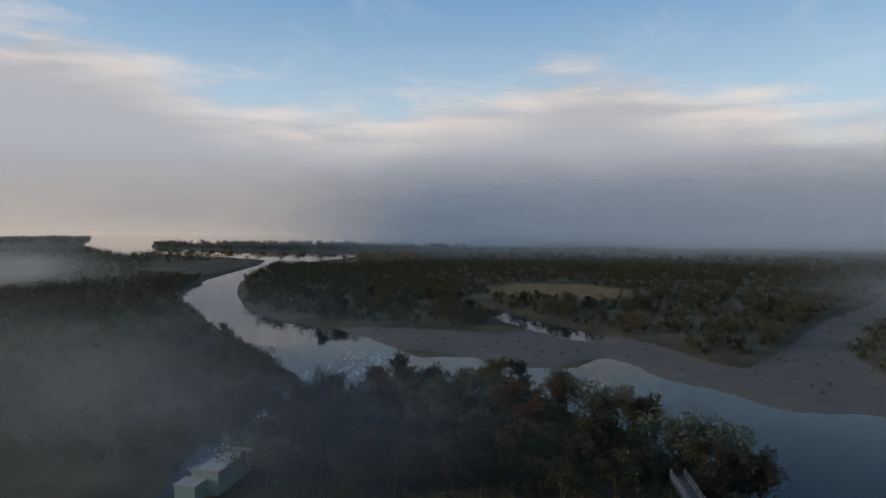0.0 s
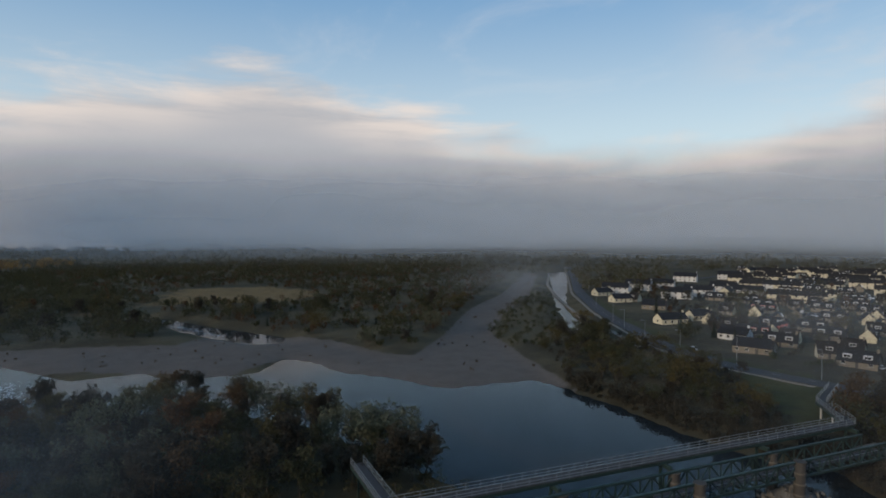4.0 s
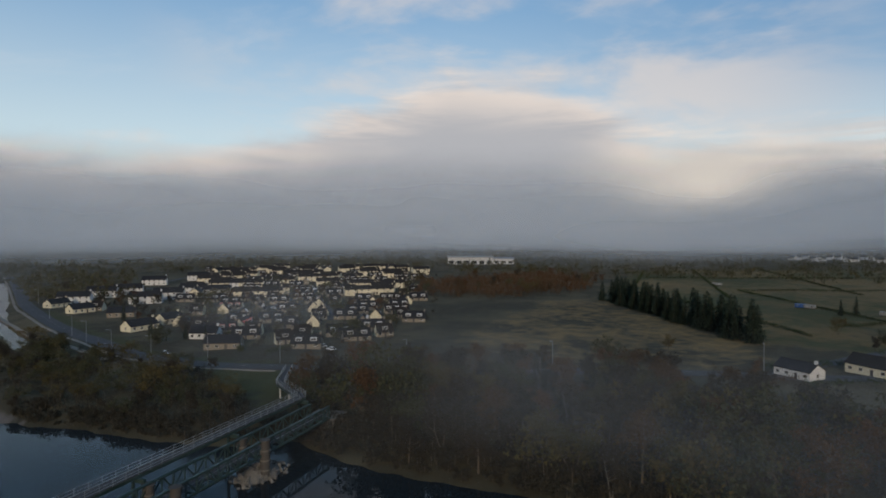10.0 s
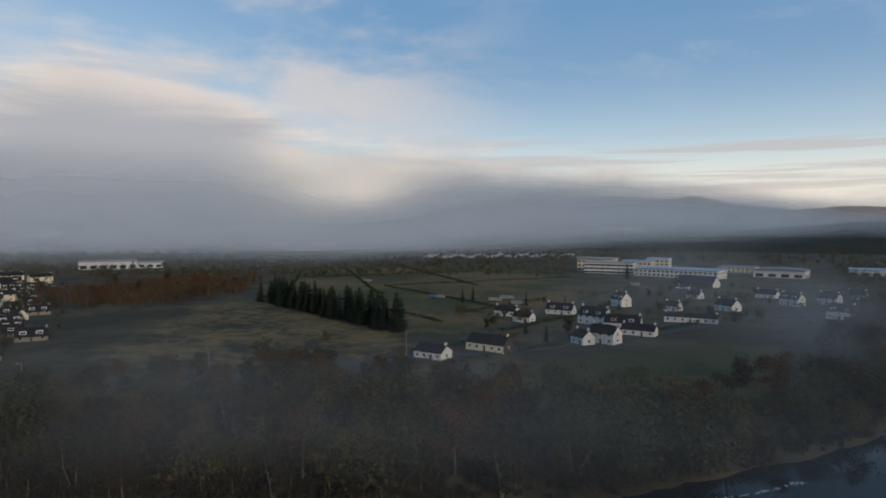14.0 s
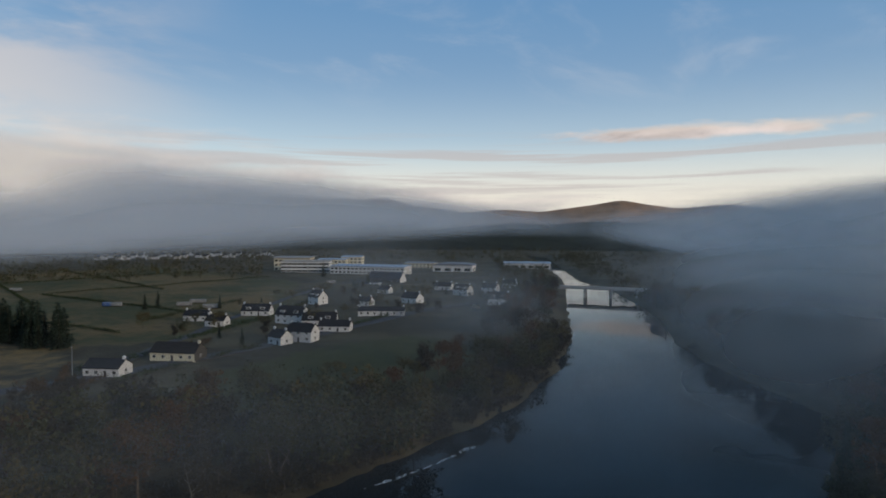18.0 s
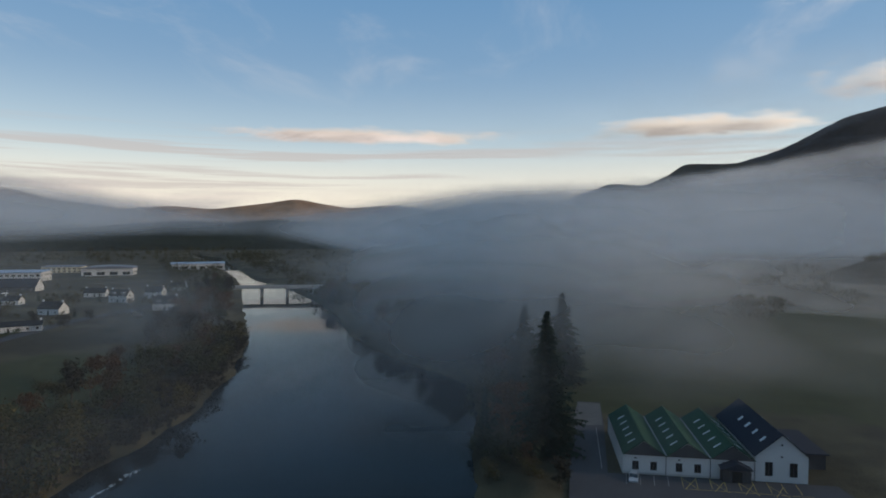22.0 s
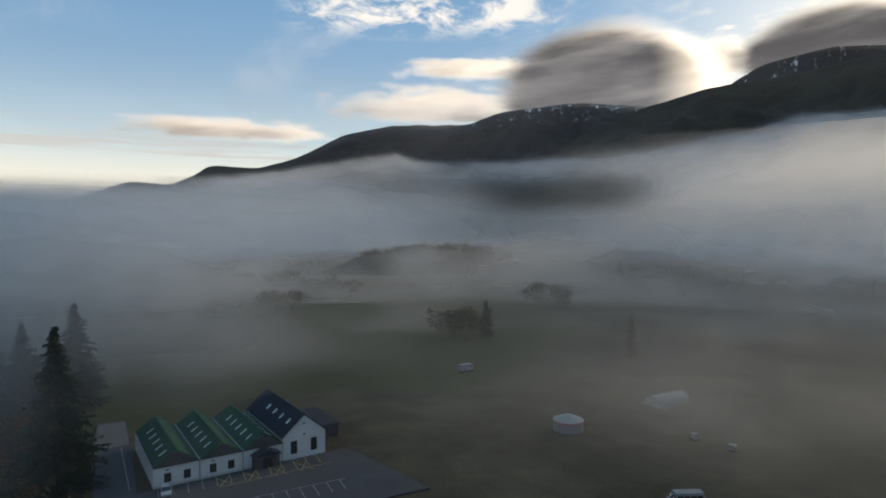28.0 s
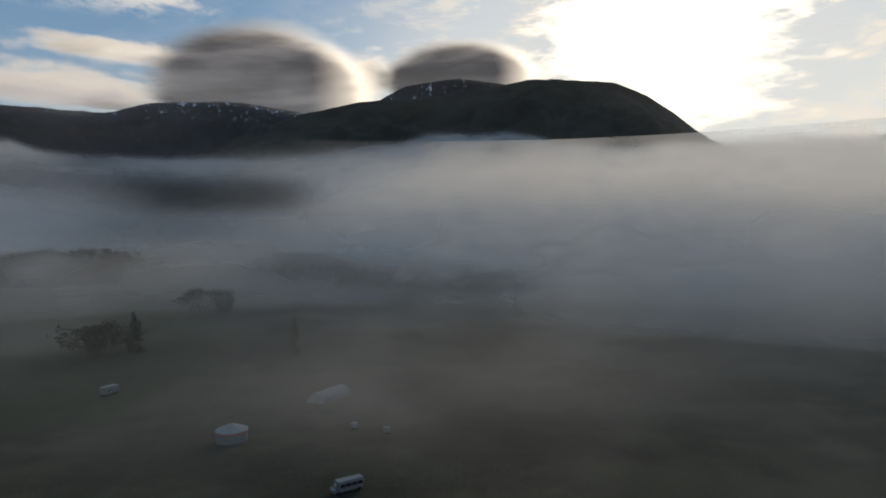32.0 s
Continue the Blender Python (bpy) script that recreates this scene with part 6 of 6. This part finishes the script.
def footbridge():
    e = thing("footbridge", "long grey steel footbridge with railings beside the viaduct", "bridge")
    e.matrix_basis = VIADUCT
    runs = [((-4.0, 8.8, 8.7), (98.4, 8.8, 8.7)), ((98.4, 8.8, 8.7), (98.6, 27.6, 8.7)), ((-4.0, 8.8, 8.7), (-21.0, 27.0, 6.6)), ((-21.0, 27.0, 6.6), (-52.0, 45.0, 3.0))]
    for a, b in runs:
        part("deck", beam(bmesh.new(), a, b, 2.2, 0.22), M_TARMAC, e)
        d = (Vector(b) - Vector(a)).normalized()
        s = Vector((-d.y, d.x, 0)) * 1.1
        for k in (-1, 1):
            part("edge_beam", beam(bmesh.new(), Vector(a) + s * k - Vector((0, 0, 0.35)), Vector(b) + s * k - Vector((0, 0, 0.35)), 0.22, 0.55), M_GREENPAINT, e)
            railing(e, a, b, 1.35, 1.15 * k)
    for x in (23.2, 47.3, 70.6, 91.0, -3.0):
        part("support", box(x - 0.3, x + 0.3, 6.2, 9.6, 7.4, 8.1), M_GREENPAINT, e)
        part("leg", beam(bmesh.new(), (x, 8.8, -1.5), (x, 8.8, 7.4), 0.4), M_GREENPAINT, e)
    for x, y, z in ((-13, 18.5, 7.4), (-21, 27, 6.3), (-36, 36, 4.6), (98.5, 18, 8.5), (98.6, 26.8, 8.5)):
        part("leg", beam(bmesh.new(), (x, y, -0.5), (x, y, z), 0.35), M_GREENPAINT if x > 0 else M_GREY, e)
    # the open lattice sides of the western ramp
    for k in range(9):
        for sx in (-1.15, 1.15):
            x0, y0 = 98.5 + sx, 8.8 + 18.8 * k / 9
            part("lattice_bar", beam(bmesh.new(), (x0, y0, 8.7), (x0, y0 + 2.05, 10.05), 0.06), M_GREENPAINT, e)


footbridge()


# ---- hut on the island ----
def hut():
    e = thing("pump_house", "pale green flat-roofed hut beside the narrow channel", "hut")
    part("wall", box(-2.7, 2.7, -5.8, 5.8, -0.5, 3.6), M_MINT, e)
    part("roof", box(-2.9, 2.9, -6.0, 6.0, 3.6, 3.85), M_PALEROOF, e, "pale grey felt roof")
    for x in (-2.85, 2.85):
        part("roof_edge", box(x - 0.1, x + 0.1, -6.05, 6.05, 3.85, 4.05), M_STEEL, e)
    for y in (-5.95, 5.95):
        part("roof_edge", box(-2.75, 2.75, y - 0.1, y + 0.1, 3.85, 4.05), M_STEEL, e)
    part("annexe", box(-3.6, 0.4, -9.4, -5.8, -0.5, 2.4), M_MINT, e)
    part("annexe_roof", box(-3.8, 0.6, -9.6, -5.8, 2.4, 2.6), M_PALEROOF, e)
    part("door", box(-0.6, 0.6, 5.8, 5.86, 0, 2.1), M_TIMBER, e)
    place(e, -41.8, 113.6, -12, 2.4)


hut()


# ---- visitor building with green roofs ----
def visitor_building():
    """Local x runs along the front from its east corner westwards, y back from the front."""
    e = thing("visitor_building", "white building with three green gabled roofs and a dark slate wing", "building")
    e.matrix_basis = pose(-7.3, -123.4, 2.45, 0, 0, 184.5)
    eave, ridge, deep, bay = 3.7, 6.4, 25.0, 8.2
    part("wall", box(0, 24.4, 0, deep, -0.5, eave), M_WHITE, e)
    part("plinth", box(-0.06, 24.4, -0.06, deep, -0.5, 0.25), M_GREY, e)
    for k in range(3):
        x0, xm, x1 = k * bay, k * bay + bay / 2, (k + 1) * bay
        for a, b, name in ((x0, xm, "roof_slope"), (x1, xm, "roof_slope")):
            bm = bmesh.new()
            over = 0.5
            q = [bm.verts.new(v) for v in ((a, -over, eave), (b, -over + 0.6, ridge), (b, deep + 0.3, ridge), (a, deep + 0.3, eave),
                                           (a, -over, eave + 0.16), (b, -over + 0.6, ridge + 0.16), (b, deep + 0.3, ridge + 0.16), (a, deep + 0.3, eave + 0.16))]
            for f in ((0, 1, 2, 3), (4, 5, 6, 7), (0, 1, 5, 4), (1, 2, 6, 5), (2, 3, 7, 6), (3, 0, 4, 7)):
                bm.faces.new([q[i] for i in f])
            bmesh.ops.recalc_face_normals(bm, faces=bm.faces)
            s = part(name, bm, M_GREENROOF, e)
            if a == x0 or k == 2:
                for j in range(5):
                    y, t = 3.2 + j * 3.9, 0.52
                    xa, xb = a + (b - a) * (t - 0.17), a + (b - a) * (t + 0.17)
                    za, zb = eave + (ridge - eave) * (t - 0.17) + 0.2, eave + (ridge - eave) * (t + 0.17) + 0.2
                    part("rooflight", beam(bmesh.new(), (xa, y, za), (xb, y, zb), 0.42, 0.1), M_SKYLIGHT, s, "pale rooflight")
        part("gable_cladding", gable_front(x0, x1, eave, ridge), M_TIMBER, e, "dark timber gable")
        part("ridge_cap", beam(bmesh.new(), (xm, 0.1, ridge + 0.2), (xm, deep + 0.3, ridge + 0.2), 0.3, 0.1), M_GREENROOF, e)
        if k:
            part("valley_gutter", beam(bmesh.new(), (x0, -0.5, eave + 0.2), (x0, deep + 0.2, eave + 0.2), 0.35, 0.08), M_STEEL, e)
            part("downpipe", beam(bmesh.new(), (x0, -0.1, 0), (x0, -0.1, eave), 0.12), M_TIMBER, e)
        for j in (0.30, 0.72):
            if not (k == 2 and j > 0.5):
                window(e, x0 + bay * j, 0, 0.75, 1.25, 1.7, -90, M_TIMBER, split=True)
        part("vent", box(x0 + bay * 0.3 - 0.2, x0 + bay * 0.3 + 0.2, -0.05, 0.02, 2.9, 3.2), M_TIMBER, e)
    # slate wing with a white gable
    wing = part("wing_wall", bmesh_gable_wing(24.6, 34.0, deep, 4.9, 9.0), M_WHITE, e)
    for a, b in ((24.3, 29.3), (34.3, 29.3)):
        bm = bmesh.new()
        za = 4.9 - 0.25
        q = [bm.verts.new(v) for v in ((a, -0.35, za), (b, -0.35, 9.0), (b, deep + 0.3, 9.0), (a, deep + 0.3, za), (a, -0.35, za + 0.2), (b, -0.35, 9.2), (b, deep + 0.3, 9.2), (a, deep + 0.3, za + 0.2))]
        for f in ((0, 1, 2, 3), (4, 5, 6, 7), (0, 1, 5, 4), (1, 2, 6, 5), (2, 3, 7, 6), (3, 0, 4, 7)):
            bm.faces.new([q[i] for i in f])
        bmesh.ops.recalc_face_normals(bm, faces=bm.faces)
        s = part("wing_roof_slope", bm, M_BLUESLATE, e)
        for j in range(4):
            y = 3.0 + j * 4.4
            xa, xb = a + (b - a) * 0.42, a + (b - a) * 0.62
            part("rooflight", beam(bmesh.new(), (xa, y, za + (9.0 - za) * 0.42 + 0.25), (xb, y, za + (9.0 - za) * 0.62 + 0.25), 0.75, 0.1), M_SKYLIGHT, s, "pale rooflight")
    for x in (27.0, 31.4):
        window(e, x, 0, 1.0, 1.4, 2.7, -90, M_TIMBER, split=True)
    for z in (4.6, 6.9):
        part("vent", box(29.1, 29.5, -0.05, 0.02, z, z + 0.35), M_TIMBER, e)
    # entrance porch between the two
    porch = part("porch", box(18.2, 23.2, -2.2, 0, 0, 2.6), M_TIMBER, e, "dark glazed entrance porch")
    part("porch_roof", extruded_x([(17.8, 2.6), (20.7, 3.9), (23.6, 2.6)], -2.6, 0.2), M_BLUESLATE, porch)
    part("porch_door", box(19.8, 21.6, -2.26, -2.2, 0, 2.2), M_GLASS, porch)
    # low green-roofed store behind the wing
    part("store_wall", box(34.0, 40.5, 8, 22, -0.5, 2.7), M_TIMBER, e)
    part("store_roof", extruded([(7.6, 3.1), (22.4, 3.1), (22.4, 3.35), (7.6, 2.9)], 34.2, 41.0), M_BLUESLATE, e)
    return e


def gable_front(x0, x1, eave, ridge):
    bm = bmesh.new()
    a = [bm.verts.new((x, y, z)) for y in (-0.30, -0.04) for x, z in ((x0 + 0.1, eave), (x1 - 0.1, eave), ((x0 + x1) / 2, ridge - 0.05))]
    for f in ((0, 1, 2), (5, 4, 3), (0, 3, 4, 1), (1, 4, 5, 2), (2, 5, 3, 0)):
        bm.faces.new([a[i] for i in f])
    bmesh.ops.recalc_face_normals(bm, faces=bm.faces)
    return bm


def extruded_x(profile, y0, y1):
    """A prism along y over an x-z outline."""
    bm = bmesh.new()
    a = [bm.verts.new((x, y0, z)) for x, z in profile]
    b = [bm.verts.new((x, y1, z)) for x, z in profile]
    bm.faces.new(a)
    bm.faces.new(b[::-1])
    n = len(profile)
    for i in range(n):
        bm.faces.new((a[i], b[i], b[(i + 1) % n], a[(i + 1) % n]))
    bmesh.ops.recalc_face_normals(bm, faces=bm.faces)
    return bm


def bmesh_gable_wing(x0, x1, deep, wall, ridge):
    return extruded_x([(x0, -0.5), (x1, -0.5), (x1, wall), ((x0 + x1) / 2, ridge - 0.1), (x0, wall)], 0, deep)


visitor_building()
minibus()


# ---- car park ----
M_APRON = plain("worn_concrete", (0.10, 0.098, 0.093), 0.9, 1.0, 0.25, 0.01)


def car_park():
    top = 2.62
    corners = [(2.5, -100), (3.2, -150), (2, -172), (-4, -172), (-4.5, -152), (-4.5, -122), (-46, -125.5), (-52, -98)]
    bm = bmesh.new()
    up = [bm.verts.new((x, y, top)) for x, y in corners]
    dn = [bm.verts.new((x, y, top - 0.9)) for x, y in corners]
    bm.faces.new(up)
    n = len(corners)
    for i in range(n):
        bm.faces.new((up[i], dn[i], dn[(i + 1) % n], up[(i + 1) % n]))
    bmesh.ops.recalc_face_normals(bm, faces=bm.faces)
    me = bpy.data.meshes.new("car_park")
    bm.to_mesh(me)
    bm.free()
    me.materials.append(M_TARMAC)
    lot = tagged(new("car_park", me), "dark tarmac car park with painted bays", "car park", kind="structure")

    def stripe(x0, y0, x1, y1, mat):
        part("bay_line", beam(bmesh.new(), (x0, y0, top + 0.008), (x1, y1, top + 0.008), 0.12, 0.012), mat, lot)

    for k in range(13):
        x = -8.0 - k * 2.55
        stripe(x, -122.2 - 0.078 * (-7 - x), x + 0.3, -117.4 - 0.078 * (-7 - x), M_YELLOW if 4 <= k else M_LINE)
        stripe(x, -110.0, x + 0.3, -105.2, M_LINE)
    for k in range(4, 12, 2):
        x = -8.0 - k * 2.55
        stripe(x, -117.6, x - 2.4, -122.6, M_YELLOW)
        stripe(x - 2.4, -117.6, x, -122.6, M_YELLOW)
    stripe(-18, -117.6, -40, -119.2, M_YELLOW)
    stripe(-8, -110, -40, -110, M_LINE)
    stripe(-3.4, -124, -2.6, -150, M_LINE)
    yard = [(3, -150), (2, -171), (-4, -171), (-4.2, -152)]
    bm = bmesh.new()
    bm.faces.new([bm.verts.new((x, y, top + 0.02)) for x, y in yard])
    part("concrete_apron", bm, M_APRON, lot, "pale concrete yard")


car_park()


# ---- round tank and store in the misty yard ----
def tank():
    e = thing("round_tank", "low round white tank with a shallow cone roof", "tank")
    part("shell", round_column(3.5, -0.4, 2.6, 1.0, 28), M_DULLWHITE, e)
    bm = round_column(3.65, 2.6, 4.0, 0.06, 28)
    part("roof", bm, M_PALEROOF, e)
    part("band", round_column(3.56, 2.2, 2.45, 1.0, 28), M_RED, e)
    put_at(e, 139.0, 146)


tank()
shed = thing("polytunnel", "pale curved polytunnel standing in the mist", "tunnel")
arc = [(-3 * math.cos(math.pi * k / 10), 2.8 * math.sin(math.pi * k / 10)) for k in range(11)]
part("cover", extruded(arc, -6, 6), M_DULLWHITE, shed)
for x in (-6.02, 6.02):
    part("end_wall", extruded([(a * 0.98, b * 0.98) for a, b in arc], x - 0.03, x + 0.03), M_GREY, shed)
put_at(shed, 130.3, 178, 50)


# ---- hedges and garden bushes ----
def hedge(a, b, tall, wide, label, seed, mat=None):
    rng = np.random.default_rng(seed)
    a, b = np.array(a, float), np.array(b, float)
    n = int(np.linalg.norm(b - a) / 0.9)
    c = a + (b - a) * rng.uniform(0, 1, (n * 3, 1)) + rng.normal(size=(n * 3, 2)) * wide * 0.25
    z = land_height(c[:, 0], c[:, 1]) + rng.uniform(0.2, 0.75, n * 3) * tall
    v, f = leaves(rng, np.column_stack([c, z]), np.full(n * 3, tall * 0.4), 9, 0.5, 0.8)
    tagged(new("hedge", np_mesh("hedge", v, f, mat or M_HEDGE)), label, "hedge", "hedges between gardens")


for k, (a, b) in enumerate((((203, -66), (212, -92)), ((228, -62), (240, -96)), ((216, -104), (224, -128)), ((210, 118), (240, 112)), ((212, 130), (250, 160)), ((235, -175), (258, -235)), ((262, -110), (300, -190)), ((330, -120), (380, -200)), ((300, -185), (360, -250)))):
    hedge(a, b, 2.2, 2.4, "dense dark green hedge along a garden", 300 + k)
for k, (a, b) in enumerate((((300, -100), (450, -62)), ((340, -155), (520, -122)), ((440, -30), (760, -72)), ((450, -100), (800, -132)), ((500, -200), (820, -212)), ((520, -120), (560, -330)), ((640, -60), (690, -320)))):
    hedge(a, b, 1.7, 2.0, "overgrown dark hedge between two fields", 330 + k)
for k, (a, b) in enumerate((((196, -48), (212, -66)), ((206, -52), (236, -62)), ((236, -100), (246, -118)))):
    hedge(a, b, 2.6, 3.0, "russet autumn hedge beside a bungalow garden", 350 + k, M_LEAF_BROWN)
GARDENS = [(222, 150), (216, 112), (240, 88), (338, 86), (470, 112), (620, 170), (560, 330), (330, 312), (276, 226)]
scatter(GARDENS, 90, ("bush", "bare", "rust", "spruce", "bare", "bush"), 4, 9, 6.0, "garden trees in the estate")
ROADSIDE = [(215, 165), (280, 262), (345, 345), (400, 410), (450, 420), (420, 340), (330, 262), (250, 165)]
scatter(ROADSIDE, 30, ("olive", "rust", "bush", "spruce", "bare"), 4, 10, 7.0, "trees beside the road")
COTTAGES = [(232, -100), (300, -120), (420, -250), (420, -420), (250, -330), (235, -200)]
scatter(COTTAGES, 58, ("bush", "olive", "spruce", "bare"), 3, 8, 8.0, "garden trees among the houses")
for az, r, h, key in ((146.7, 272, 17, "hedge_spruce"), (149.0, 275, 12, "round"), (149.9, 278, 11, "round"), (148.2, 273, 11, "round"), (133.4, 235, 17, "spruce"), (140.2, 372, 15, "round"), (139.4, 380, 13, "round"), (-116.4, 392, 9, "spruce"), (-110.2, 330, 8, "olive"),
                      (172.4, 420, 17, "round"), (171.6, 430, 16, "round"), (166.1, 355, 13, "round"), (165.4, 360, 12, "round"), (167, 350, 12, "round"), (-177, 440, 16, "round"), (178.0, 450, 14, "round"), (175, 436, 15, "round"),
                      (-125.5, 640, 17, "spruce"), (-129.6, 560, 12, "spruce"), (-110.4, 405, 10, "spruce"), (-111.4, 408, 11, "spruce"), (-92.0, 238, 7, "bush"), (-97.5, 250, 7, "olive")):
    p = polar(az, r)
    plant(key, p.x, p.y, h, "single trees in the valley")
for k in range(34):
    az = 158.3 - k * 0.41 + TREE_SEED.uniform(-0.3, 0.3)
    p = polar(az, 728 + TREE_SEED.uniform(-6, 6))
    plant("spruce" if k % 4 == 1 else "bush", p.x, p.y, TREE_SEED.uniform(7, 11) + (4 if k % 4 == 1 else 0), "trees on the foggy knoll", z=17 + 9 * math.sin((158.5 - az) / 14 * math.pi))
woods("valley_trees", "dark tree clumps looming out of the mist", np.concatenate([sector(RNG, 144, 158, 1000, 1200, 260), sector(RNG, 124, 129, 560, 640, 40), sector(RNG, 160, 185, 520, 900, 140), sector(RNG, 88, 140, 500, 1400, 240), sector(RNG, -178, -160, 330, 480, 90)]), 10, 18, M_LEAF_OLIVE, 18, 1.1, 21)


# ---- broken white water ----
M_FOAM = plain("white_water_foam", (0.42, 0.45, 0.47), 0.6, 3.0, 0.3, 0.02)


def foam(name, label, pts, count, spread, long, heading, seed):
    """Short ragged streaks of foam lying on the water."""
    rng = np.random.default_rng(seed)
    p = np.array(pts, float)
    t = rng.uniform(0, len(p) - 1.001, count)
    i = t.astype(int)
    c = p[i] + (p[i + 1] - p[i]) * (t - i)[:, None] + rng.normal(size=(count, 2)) * spread
    h = np.radians(heading) + rng.normal(size=count) * 0.35
    u = np.stack([np.cos(h), np.sin(h)], -1) * (long * rng.uniform(0.3, 1.0, count))[:, None]
    v = np.stack([-np.sin(h), np.cos(h)], -1) * (0.16 * rng.uniform(0.5, 1.6, count))[:, None]
    q = np.stack([c - u, c - u * 0.2 + v, c + u, c + u * 0.1 - v], 1).reshape(-1, 2)
    verts = np.column_stack([q, np.full(len(q), 0.03) + rng.uniform(0, 0.05, len(q))])
    tagged(new(name, np_mesh(name, verts, np.arange(len(q)).reshape(-1, 4), M_FOAM)), label, "white water", kind="stuff")


foam("rapids", "short white streaks of rapids in the river", [(-44, 196), (-32, 206), (-24, 220), (-30, 240)], 420, 5.0, 1.5, 75, 41)
foam("channel_ripples", "small white ripples in the narrow channel", [(-50, 125), (-49, 150), (-46, 178), (-42, 190)], 140, 1.6, 1.0, 90, 42)
foam("pool_riffle", "white riffle at the head of the side pool", [(20, 384), (32, 352), (40, 322), (48, 300)], 160, 2.2, 1.3, 110, 43)
foam("weir_line", "thin broken line of white water along a low weir", [(91, -74), (89.4, -89), (90.4, -107)], 55, 0.25, 0.8, 90, 44)
foam("far_riffle", "bright riffle far up the river", [(372, -588), (430, -660), (500, -745)], 260, 7.0, 4.0, 128, 45)
